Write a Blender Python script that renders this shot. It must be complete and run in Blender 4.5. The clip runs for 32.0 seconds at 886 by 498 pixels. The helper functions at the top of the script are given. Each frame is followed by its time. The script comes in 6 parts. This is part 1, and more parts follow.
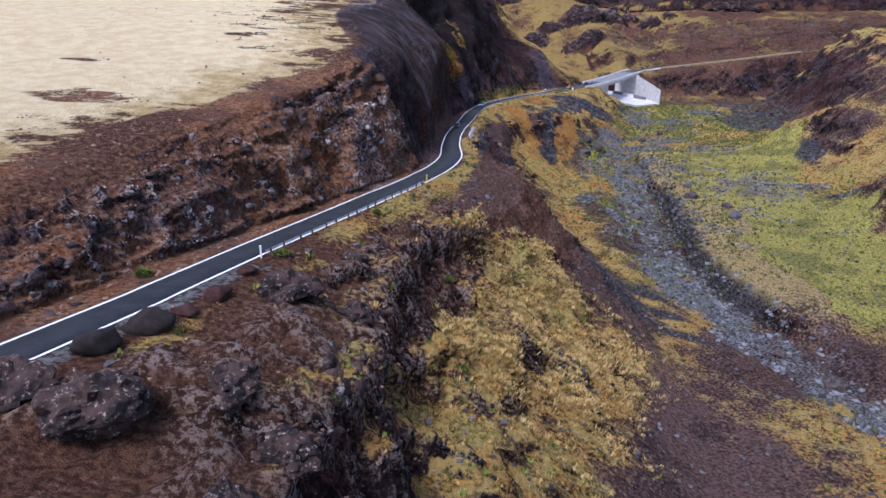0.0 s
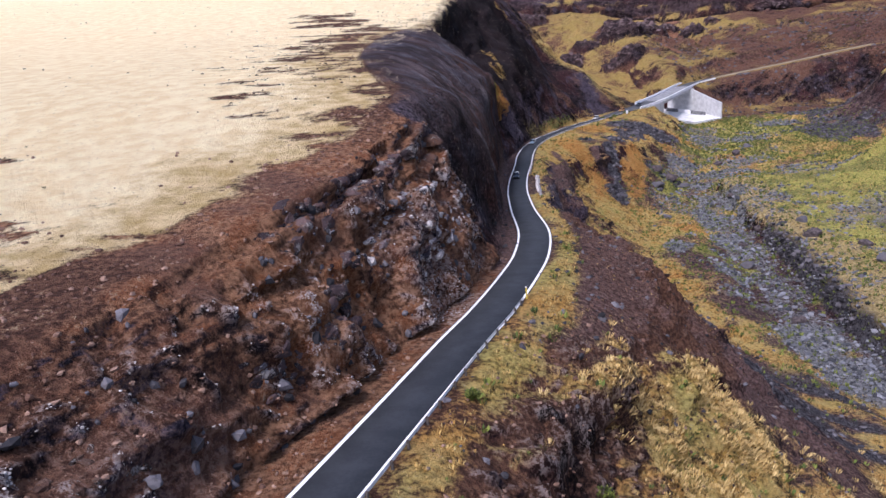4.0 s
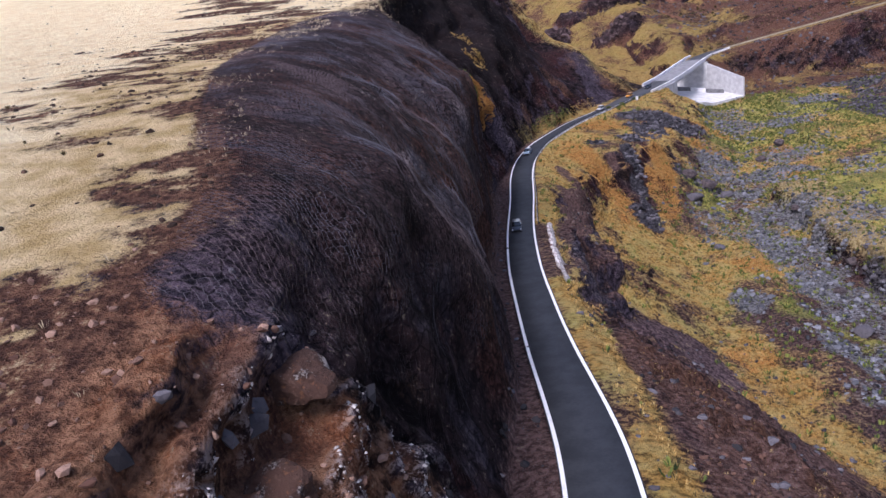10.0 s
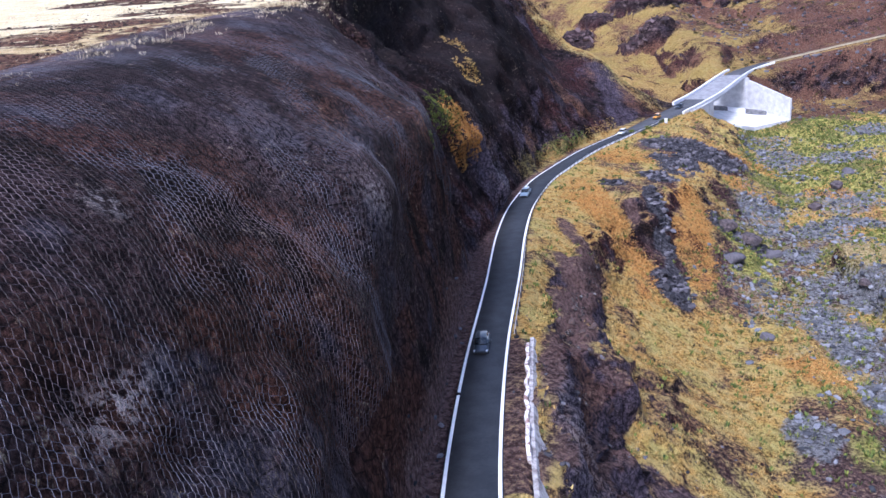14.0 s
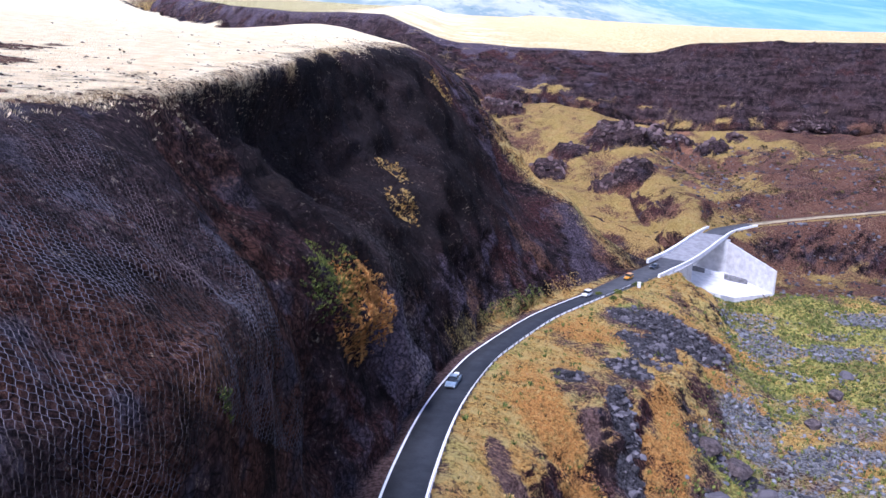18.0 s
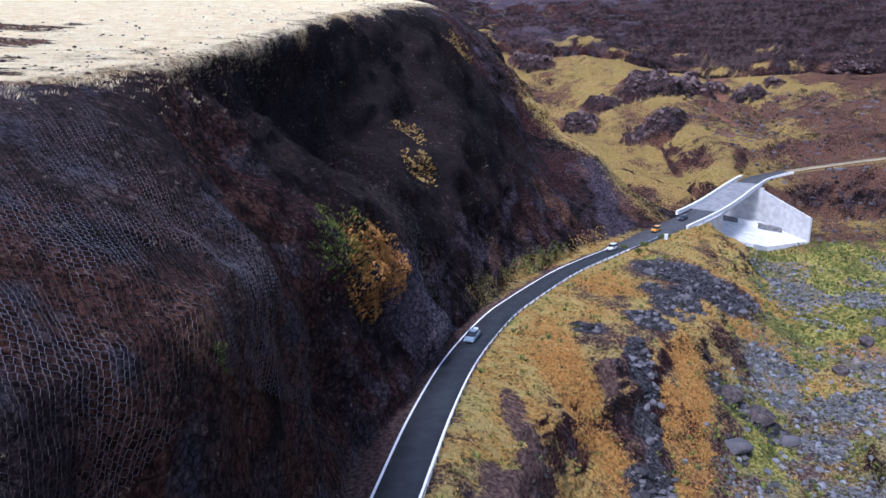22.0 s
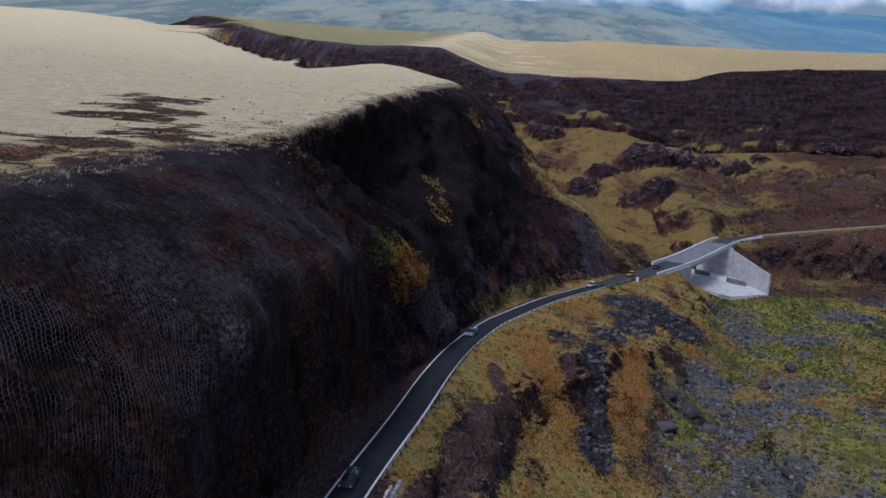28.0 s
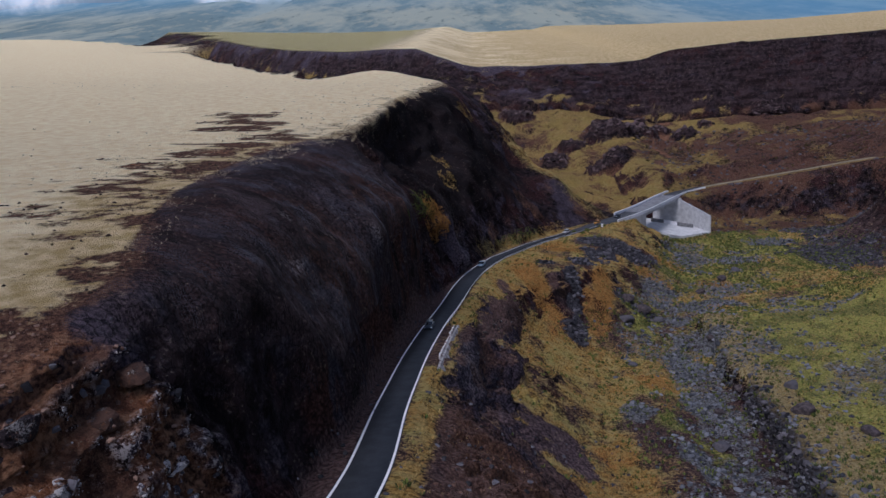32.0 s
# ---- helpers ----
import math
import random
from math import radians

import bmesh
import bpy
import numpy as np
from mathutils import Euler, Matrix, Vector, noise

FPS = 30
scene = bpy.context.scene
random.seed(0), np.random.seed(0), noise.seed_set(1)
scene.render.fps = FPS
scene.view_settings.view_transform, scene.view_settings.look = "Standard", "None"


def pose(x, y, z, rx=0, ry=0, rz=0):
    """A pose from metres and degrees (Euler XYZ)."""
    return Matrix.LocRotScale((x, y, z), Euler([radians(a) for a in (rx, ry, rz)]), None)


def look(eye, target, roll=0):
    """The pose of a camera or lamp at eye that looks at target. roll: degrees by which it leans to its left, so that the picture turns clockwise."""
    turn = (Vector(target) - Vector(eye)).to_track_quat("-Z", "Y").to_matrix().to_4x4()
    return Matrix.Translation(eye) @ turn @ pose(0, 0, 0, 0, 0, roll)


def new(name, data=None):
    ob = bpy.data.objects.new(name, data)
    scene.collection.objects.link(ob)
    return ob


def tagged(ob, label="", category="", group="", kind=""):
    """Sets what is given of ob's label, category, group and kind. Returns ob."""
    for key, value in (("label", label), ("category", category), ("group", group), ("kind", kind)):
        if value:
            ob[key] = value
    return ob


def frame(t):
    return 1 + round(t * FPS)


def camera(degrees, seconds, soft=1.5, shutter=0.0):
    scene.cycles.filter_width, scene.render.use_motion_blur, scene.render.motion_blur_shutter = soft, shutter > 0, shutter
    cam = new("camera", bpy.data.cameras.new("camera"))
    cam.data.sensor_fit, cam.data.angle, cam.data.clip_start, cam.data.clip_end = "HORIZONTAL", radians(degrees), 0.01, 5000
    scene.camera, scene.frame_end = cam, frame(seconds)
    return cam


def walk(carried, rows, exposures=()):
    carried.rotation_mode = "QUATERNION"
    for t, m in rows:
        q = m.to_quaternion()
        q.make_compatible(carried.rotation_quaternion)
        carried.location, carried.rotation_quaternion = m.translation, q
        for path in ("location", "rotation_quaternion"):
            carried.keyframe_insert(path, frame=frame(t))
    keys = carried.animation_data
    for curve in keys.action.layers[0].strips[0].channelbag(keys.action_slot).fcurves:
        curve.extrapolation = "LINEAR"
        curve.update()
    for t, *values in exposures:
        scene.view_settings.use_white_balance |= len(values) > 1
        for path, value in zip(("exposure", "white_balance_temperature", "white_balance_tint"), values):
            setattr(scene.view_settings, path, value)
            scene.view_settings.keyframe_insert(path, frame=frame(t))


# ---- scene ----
cam = camera(62.9, 32.0)
ROWS = [
    (0, 2.18, -8.04, 94.21, 0.48, -20.23, 0.10),
    (0.5, 1.12, -4.07, 94.19, 0.74, -19.77, 0.27),
    (1, 0.03, 0.78, 94.20, 1.45, -19.36, 0.24),
    (1.5, -1.12, 7.30, 94.01, 2.57, -18.83, -0.22),
    (2, -2.23, 14.51, 93.54, 3.14, -18.38, -1.15),
    (2.5, -3.45, 21.71, 93.04, 3.43, -18.17, -2.40),
    (3, -4.93, 28.64, 92.64, 3.34, -17.91, -3.61),
    (3.5, -6.02, 35.49, 92.56, 3.23, -17.81, -4.56),
    (5.5, -9.58, 63.43, 90.87, 2.52, -17.72, -9.81),
    (6, -9.79, 70.06, 90.68, 1.97, -17.11, -9.54),
    (6.5, -9.66, 76.28, 90.57, 1.7, -18.44, -8.59),
    (7, -9.56, 82.32, 90.32, 1.8, -19.51, -8.04),
    (7.5, -9, 88.31, 90.24, 2.39, -19.94, -7.82),
    (8, -8.22, 94.15, 90.23, 2.14, -20.29, -5.81),
    (8.5, -7.32, 100.19, 90.13, 0.92, -21.55, -1.82),
    (9, -6.52, 106.49, 90.13, 0.52, -20.53, -0.91),
    (9.5, -5.85, 112.59, 90.06, 1.19, -19.95, -5.11),
    (10, -4.75, 117.92, 90.07, 2.09, -19.46, -9.34),
    (10.5, -3.94, 123.99, 89.76, 2.44, -19.53, -11.59),
    (11, -2.77, 130.46, 89.47, 2.47, -20.09, -11),
    (11.5, -1.66, 135.86, 89.58, 2.33, -20.09, -9.94),
    (12, -0.69, 141.23, 89.62, 2.17, -19.96, -9.07),
    (12.5, 1.33, 146.26, 89.48, 2.54, -19.61, -8.65),
    (13, 3.15, 152.04, 89.5, 2.92, -19.44, -8.1),
    (13.5, 4.78, 158.81, 89.61, 3.3, -19.75, -7.43),
    (14, 6.49, 165.61, 89.2, 3.54, -19.87, -7),
    (14.5, 8.01, 174, 88.66, 3.33, -20.02, -5.6),
    (15, 9.42, 181.32, 88.31, 2.08, -19.04, -2.78),
    (15.5, 11.22, 186.62, 87.96, -0.04, -17.07, 0.12),
    (17.5, 13.89, 209.95, 90.83, -0.85, -14.72, 1.28),
    (18, 14.50, 212.93, 91.20, -0.23, -12.44, 1.56),
    (18.5, 15.07, 215.33, 91.24, 0.76, -10.65, 2.61),
    (19, 15.50, 216.89, 91.14, 2.01, -12.10, 1.86),
    (19.5, 15.75, 217.31, 90.71, 2.37, -14.87, 0.89),
    (20, 16.05, 216.93, 90.51, 2.57, -15.99, 0.43),
    (20.5, 16.66, 215.97, 90.74, 2.93, -15.80, 0.03),
    (21, 17.39, 214.53, 91.17, 3.12, -14.46, -0.36),
    (21.5, 18.26, 212.55, 91.48, 3.15, -13.75, -0.84),
    (22, 19.21, 210.33, 91.74, 3.14, -15.64, -1.23),
    (22.5, 20.22, 207.89, 91.91, 2.99, -16.48, -1.16),
    (23, 21.36, 205.35, 92.14, 2.99, -16.09, -0.90),
    (23.5, 22.45, 202.79, 92.47, 3.12, -15.15, -0.76),
    (24, 23.46, 200.23, 92.90, 3.42, -14.14, -0.76),
    (24.5, 24.43, 197.65, 93.11, 3.71, -13.05, -0.86),
    (26.5, 26.82, 176.12, 95.11, 2.88, -10.59, 3.53),
    (27, 25.32, 172.11, 94.52, 4.12, -9.37, 1.31),
    (27.5, 24.81, 165.64, 95.04, 4.57, -10.26, 1.2),
    (28, 23.7, 159.02, 95.53, 4.58, -10.96, 1.25),
    (28.5, 22.47, 152.19, 95.69, 4.59, -11.51, 0.73),
    (29, 21.59, 143.55, 96.11, 4.69, -12.16, -0.32),
    (29.5, 20.26, 134.66, 96.21, 4.83, -12.51, -1.77),
    (30, 19.46, 126.45, 96.27, 4.94, -12.58, -2.99),
    (30.5, 18.76, 118.32, 96.31, 4.63, -12.28, -3.77),
    (31, 18.47, 109.04, 96.34, 4.06, -11.78, -4.11),
    (31.5, 18.16, 98.78, 96.61, 3.49, -11.45, -3.99),
    (32, 17.68, 87.97, 96.79, 3.08, -11.51, -3.71),
]

EXPOSURES = [(0.0, 0.12, 5550, 20), (3.5, 0.35, 5800, 22), (6.0, -0.02, 6150, 23), (8.0, -0.05, 6100, 23), (9.0, 0.13, 6050, 23), (10.0, 0.22, 5900, 25), (11.0, 0.3, 5800, 24), (12.0, 0.35, 5800, 22), (13.0, 0.68, 5480, 24), (14.0, 0.85, 5350, 21), (15.0, 0.92, 5250, 15),
             (17.5, 0.88, 5350, 21), (18.0, 0.7, 5350, 26), (18.5, 0.35, 5450, 18), (19.0, 0.0, 5450, 17), (20.0, 0.22, 5400, 19), (21.0, 0.46, 5250, 18), (22.0, 0.44, 5300, 18), (24.5, 0.52, 5250, 19), (26.5, -0.65, 5400, 14), (28.0, -1.0, 5450, 16), (30.0, -0.92, 5600, 17), (31.0, -0.88, 5600, 16), (32.0, -1.02, 5600, 19)]
walk(cam, [(t, pose(x, y, z, 90 + pitch, 0, yaw) @ pose(0, 0, 0, 0, 0, roll)) for t, x, y, z, yaw, pitch, roll in ROWS], EXPOSURES)

# ---- sky and sun ----
SUN_EL, SUN_AZ = 56.0, 214.0          # degrees up, and clockwise from +y
world = bpy.data.worlds.new("world")
scene.world = world
world.use_nodes = True
wn = world.node_tree
wn.nodes.clear()
sky = wn.nodes.new("ShaderNodeTexSky")
sky.sky_type, sky.sun_disc = "NISHITA", False
sky.sun_elevation, sky.sun_rotation = radians(SUN_EL), radians(SUN_AZ)
sky.air_density, sky.dust_density = 1.0, 3.0
bg = wn.nodes.new("ShaderNodeBackground")
bg.inputs["Strength"].default_value = 0.15
wo = wn.nodes.new("ShaderNodeOutputWorld")
wn.links.new(sky.outputs[0], bg.inputs["Color"])
wn.links.new(bg.outputs[0], wo.inputs["Surface"])
lamp = bpy.data.lights.new("sun", "SUN")
lamp.energy, lamp.angle, lamp.color = 2.9, radians(18), (1.0, 0.97, 0.93)
sun = new("sun", lamp)
az, el = radians(SUN_AZ), radians(SUN_EL)
sun.matrix_world = look((math.sin(az) * math.cos(el) * 300, math.cos(az) * math.cos(el) * 300, 100 + math.sin(el) * 300), (0, 0, 100))

# ---- numeric helpers ----
rng = np.random.default_rng(7)
PERM = np.concatenate([rng.permutation(256)] * 2)


def vnoise(p):
    """Smooth value noise in 0..1 for rows of 3D points."""
    i = np.floor(p).astype(np.int64)
    f = p - i
    f = f * f * f * (f * (f * 6 - 15) + 10)
    out = 0.0
    for dx in (0, 1):
        for dy in (0, 1):
            for dz in (0, 1):
                h = PERM[PERM[PERM[(i[..., 0] + dx) & 255] + ((i[..., 1] + dy) & 255)] + ((i[..., 2] + dz) & 255)] / 255.0
                w = (f[..., 0] if dx else 1 - f[..., 0]) * (f[..., 1] if dy else 1 - f[..., 1]) * (f[..., 2] if dz else 1 - f[..., 2])
                out = out + h * w
    return out


def fbm(p, size, octaves=4, gain=0.5, ridged=False):
    """Layered noise, about -1..1, whose largest lumps are size metres."""
    q, amp, total, norm = p / size, 1.0, 0.0, 0.0
    for k in range(octaves):
        n = 2 * vnoise(q + 17.3 * k) - 1
        if ridged:
            n = 1 - 2 * np.abs(n)
        total, norm, q, amp = total + amp * n, norm + amp, q * 2.03, amp * gain
    return total / norm


def blocks(p, size):
    """Broken-block relief: a random height for the nearest of scattered seeds, 0..1, and the nearness of the next one."""
    q = p / size
    i = np.floor(q).astype(np.int64)
    best = np.full(p.shape[:-1], 9.0)
    second, tall = best.copy(), np.zeros(p.shape[:-1])
    for dx in (-1, 0, 1):
        for dy in (-1, 0, 1):
            for dz in (-1, 0, 1):
                c = i + (dx, dy, dz)
                a = PERM[PERM[PERM[c[..., 0] & 255] + (c[..., 1] & 255)] + (c[..., 2] & 255)]
                seed = c + np.stack([PERM[a], PERM[a + 57], PERM[a + 131]], -1) / 255.0
                d = ((q - seed) ** 2).sum(-1)
                near = d < best
                second = np.where(near, best, np.minimum(second, d))
                tall = np.where(near, PERM[a + 200] / 255.0, tall)
                best = np.where(near, d, best)
    return tall, np.sqrt(second) - np.sqrt(best)


def flat(x, y):
    return np.stack([x, y, 0 * x], -1)


def step(a, b, v):
    t = np.clip((v - a) / (b - a), 0, 1)
    return t * t * (3 - 2 * t)


def spline(xs, ys):
    """A smooth curve through given values, as a function."""
    xs, ys = np.array(xs, float), np.array(ys, float)
    slope = np.diff(ys) / np.diff(xs)
    m = np.concatenate([slope[:1], np.where(slope[:-1] * slope[1:] > 0, 2 * slope[:-1] * slope[1:] / (slope[:-1] + slope[1:] + 1e-12), 0), slope[-1:]])

    def at(v):
        v = np.asarray(v, float)
        k = np.clip(np.searchsorted(xs, v) - 1, 0, len(xs) - 2)
        h = xs[k + 1] - xs[k]
        t = np.clip((v - xs[k]) / h, 0, 1)
        return ((1 + 2 * t) * (1 - t) ** 2 * ys[k] + t * (1 - t) ** 2 * h * m[k] + t * t * (3 - 2 * t) * ys[k + 1] + t * t * (t - 1) * h * m[k + 1])
    return at


# ---- the plan: road, rim, slopes ----
ROAD = [(-77, -66), (-50, 0), (-30.3, 49), (-26.4, 59.8), (-21.6, 74.3), (-18.2, 84.5), (-10.3, 109.5), (-6.4, 121), (-2.2, 136), (0.7, 149.2),
        (2.6, 166.7), (2.6, 189.2), (2.9, 205), (3.6, 223.7), (5.5, 246.3), (8.8, 273.6), (11.9, 301.4), (15.8, 324.2), (22.1, 346.8), (28.2, 361.2),
        (36.9, 378.7), (43.8, 390.2), (57, 408.5), (78, 436), (101.5, 467), (125, 503), (138, 520), (158, 532), (190, 538), (260, 536)]
road_x = spline([p[1] for p in ROAD[:-3]], [p[0] for p in ROAD[:-3]])
road_z = spline([-80, 0, 30, 54, 80, 100, 121, 147, 183, 216, 240, 276, 312, 348, 384, 425, 456, 504, 540],
                [74, 69.3, 67.2, 65.4, 63.1, 61.0, 58.9, 56.2, 52.3, 48.6, 46.5, 43.7, 41.15, 38.75, 36.6, 34.8, 34.4, 35.2, 36.5])
half_at = spline([30, 60, 90, 121, 160, 200, 250, 300, 360, 425], [2.42, 2.27, 2.38, 2.6, 2.7, 2.46, 2.45, 2.82, 2.85, 2.68])
HALF = 2.45
rim_x = spline([-80, 0, 50, 71, 93, 110, 122, 140, 152, 168, 186, 204, 226, 242, 264, 282, 320, 360, 425, 465, 520],
               [-112, -76, -50, -42, -33, -27, -23, -18.5, -17, -21, -25, -28, -29, -29, -26, -21, -15.5, -12, -1, 2, 2])
rim_z = spline([-80, 0, 50, 100, 134, 152, 186, 230, 282, 314, 425, 515, 620, 700, 900, 1300, 2000],
               [72, 73, 74.5, 76, 78.5, 81.5, 84.8, 87.2, 89.5, 92.5, 103.5, 107.5, 115, 120, 138, 182, 262])
shoulder = spline([-80, 60, 110, 150, 220, 300, 340, 380, 420, 470], [6, 5, 4, 2.5, 2.0, 2.5, 3.0, 3.5, 5.0, 6.0])
bench_d = spline([-80, 0, 47, 63, 79, 100, 115, 132, 155, 184, 220, 250, 280, 310, 337, 370, 400, 425, 445, 470], [34, 30, 22.5, 17, 12.5, 11.5, 15, 16, 16, 7, 5.5, 8, 10, 14, 20, 25, 20, 11, 9, 8])
bench_z = spline([-80, 0, 60, 90, 114, 132, 155, 184, 220, 250, 280, 310, 337, 370, 400, 425, 445, 470], [-8, -8, -7, -5, -6, -6, -5, -1, -0.8, -3, -4, -4, -2, -4, -3, -1.2, -3.2, -5])
drop_z = spline([-80, 30, 60, 95, 112, 150, 184, 220, 260, 300, 340, 380, 425, 470], [-13, -9, -8.5, -6, -4, -2.5, -6, -10, -13, -11, -5, -4, -6, -13])
foot_x = spline([-80, 0, 60, 114, 155, 184, 220, 250, 280, 310, 337, 370, 400, 425, 470], [45, 45, 46, 53, 56, 50, 46, 46, 51, 62, 75, 94, 107, 110, 110])
bed_z = spline([-80, 100, 250, 300, 400, 470], [17, 16.5, 15, 14, 16, 18])
east_x = spline([-80, 100, 200, 250, 300, 350, 420, 480], [128, 132, 134, 140, 152, 172, 185, 175])
river_x = spline([-80, 60, 100, 138, 190, 246, 290, 350, 400, 440, 470], [190, 120, 95, 80, 69, 76, 80, 86, 100, 116, 126])
# north of the bridge
edge_y = spline([-1500, -600, -250, -150, -104, 1, 77, 88, 98, 110], [2400, 1500, 900, 700, 620, 515, 458, 462, 470, 462])
floor_y = spline([-1500, -800, -400, -220, -100, 0, 60, 100, 130, 2000], [2700, 1900, 1250, 900, 700, 595, 540, 500, 470, 470])
floor_z = spline([-1500, -800, -400, -220, -100, 0, 60, 100, 130, 2000], [360, 255, 165, 108, 70, 40, 26, 20, 18, 18])
cliff_y = spline([-1500, -800, -400, -250, -116, -42, -11, 25, 160, 202, 315, 700, 2000], [2900, 2000, 1340, 1060, 885, 820, 768, 762, 764, 752, 748, 700, 560])
cliff_z = spline([-1500, -800, -400, -250, -116, -42, -11, 25, 160, 202, 315, 700, 2000], [430, 318, 220, 179, 155, 149, 136, 125, 121, 128, 131, 138, 150])
base_z = spline([-1500, -400, -100, 26, 110, 142, 170, 200, 300, 700], [370, 180, 100, 86, 80, 69, 64, 67, 64, 70])
track_y = spline([100, 125, 138, 158, 190, 230, 300, 500], [480, 503, 520, 532, 538, 538, 536, 540])
track_z = spline([100, 125, 158, 206, 244, 400], [35, 35.1, 36.4, 41, 46, 62])


def south(x, y):
    """Height of the land on this side: plateau, cliff, road bench, slope, valley, far bank."""
    xc, zr, xr, zp = road_x(y), road_z(y), rim_x(y), rim_z(y)
    slope = (road_x(y + 1) - road_x(y - 1)) / 2
    cosr = 1 / np.sqrt(1 + slope ** 2)
    d = (x - xc) * cosr
    foot = xc - (HALF + shoulder(y)) / cosr
    back = np.clip((foot - x) / np.maximum(foot - xr, 3), 0, None)
    knee = np.interp(y, [60, 120, 150, 170, 204, 228, 255, 275, 300, 320, 380, 430], [0.45, 0.4, 0.24, 0.12, 0.12, 0.11, 0.05, 0.12, 0.3, 0.32, 0.42, 0.55])
    rise = np.interp(y, [60, 120, 150, 170, 204, 228, 255, 275, 300, 320, 380, 430], [0.62, 0.62, 0.58, 0.55, 0.57, 0.64, 0.64, 0.6, 0.56, 0.58, 0.54, 0.40])
    bend = np.interp(y, [140, 170, 270, 300], [1.4, 2.0, 2.0, 1.4])
    f = 0.0
    for off, wt in ((-0.13, 0.2), (-0.05, 0.3), (0.05, 0.3), (0.13, 0.2)):
        bk = np.clip(back + off * np.where(y > 165, 0.55 * step(-0.04, 0.18, back), step(0.0, 0.3, back)), 0, None)
        f = f + wt * np.where(bk < knee, rise * bk / knee, rise + (1 - rise) * (1 - (1 - np.clip((bk - knee) / (1 - knee), 0, 1)) ** bend))
    left = zr + (zp - zr) * f + np.clip(xr - x, 0, None) * 0.055
    left = left + 6.0 * np.exp(-((x + 38) / 32) ** 2 - ((y - 550) / 45) ** 2) - 2.5 * np.exp(-((x + 100) / 28) ** 2 - ((y - 600) / 45) ** 2)
    # broken ledges on the near cliff
    wob = (0.45 + 0.4 * (1 - step(85, 105, y))) * fbm(flat(x, y * 1.3) + 41, 10.0, 4, 0.55)
    base = zp - 2.2
    u = (left - base) / 4.6 + wob
    ledges = base + 4.6 * (np.floor(u) + 0.40 * (u - np.floor(u)) + 0.60 * step(0.50, 0.97, u - np.floor(u)) - wob)
    k = (0.12 + 0.76 * step(90, 108, y)) * (1 - step(138, 156, y)) * step(0.05, 0.2, back) * (1 - step(0.70, 0.95, back))
    left = left * (1 - k) + ledges * k
    b, bz, dz = bench_d(y), bench_z(y), drop_z(y)
    e0 = HALF + 1.8
    fd = np.maximum((foot_x(y) - xc) * cosr, b + 14)
    width = 3 + (7.0 - 5.0 * step(208, 214, y) * (1 - step(250, 256, y))) * step(170, 195, y) * (1 - step(270, 300, y)) + 6 * step(280, 340, y) + 1.0 * (1 - step(60, 150, y))
    t1 = np.clip((d - e0) / np.maximum(b - e0, 0.8), 0, 1)
    t2 = np.clip((d - b) / width, 0, 1)
    t3 = np.clip((d - b - width) / np.maximum(fd - b - width, 5), 0, 1)
    zv = bed_z(y)
    knee_z = zr + bz + dz
    right = zr + bz * t1 ** 1.4 + dz * t2 + (zv - knee_z) * (1 - (1 - t3) ** 1.35)
    rough = (1 - step(105, 125, y)) * step(6, 12, d) * (1 - step(0.0, 0.6, t3))
    right = right + rough * (4.6 * fbm(flat(x, y) + 11, 13.0, 5, 0.6, True) - 0.6)
    right = right - 2.5 * step(0.0, 0.4, t2) * (1 - step(0.0, 0.22, t3)) * (1 - step(110, 130, y))
    face = step(0, 0.4, t2) * (1 - step(0.0, 0.5, t3)) * step(130, 150, y)
    right = right + face * 2.2 * fbm(flat(x, y) + 23, 12.0, 4, 0.55, True)
    right = right + step(0.05, 0.3, t3) * (1 - step(0.85, 1, t3)) * 2.0 * fbm(flat(x * 0.6, y) + 61, 20.0, 3)
    river = np.abs(x - river_x(y))
    right = right - 3.2 * (1 - step(6, 15, river)) * step(0.9, 1.0, t3) * (1 - step(310, 350, y))
    bank = np.clip((x - east_x(y)) / 75, 0, 1)
    mound = np.exp(-((x - 174) / 22) ** 2 - ((y - 326) / 34) ** 2) * 17 + np.exp(-((x - 150) / 18) ** 2 - ((y - 218) / 24) ** 2) * 11 + np.exp(-((x - 235) / 30) ** 2 - ((y - 425) / 40) ** 2) * 16
    right = right + mound * (1 + 0.35 * fbm(flat(x, y) + 5, 14.0, 4, 0.5, True)) * step(0.9, 1, t3)
    field = step(8, 11, x - river_x(y)) * step(140, 160, y) * (1 - step(330, 352, y)) * (1 - bank)
    right = right + 4.2 * field
    right = right + step(0, 1, bank) * 40 + np.clip(x - east_x(y) - 75, 0, None) * 0.06
    return np.where(d < -(HALF + 0.5), np.where(x > foot, zr, left), np.where(d > HALF + 0.5, right, zr))


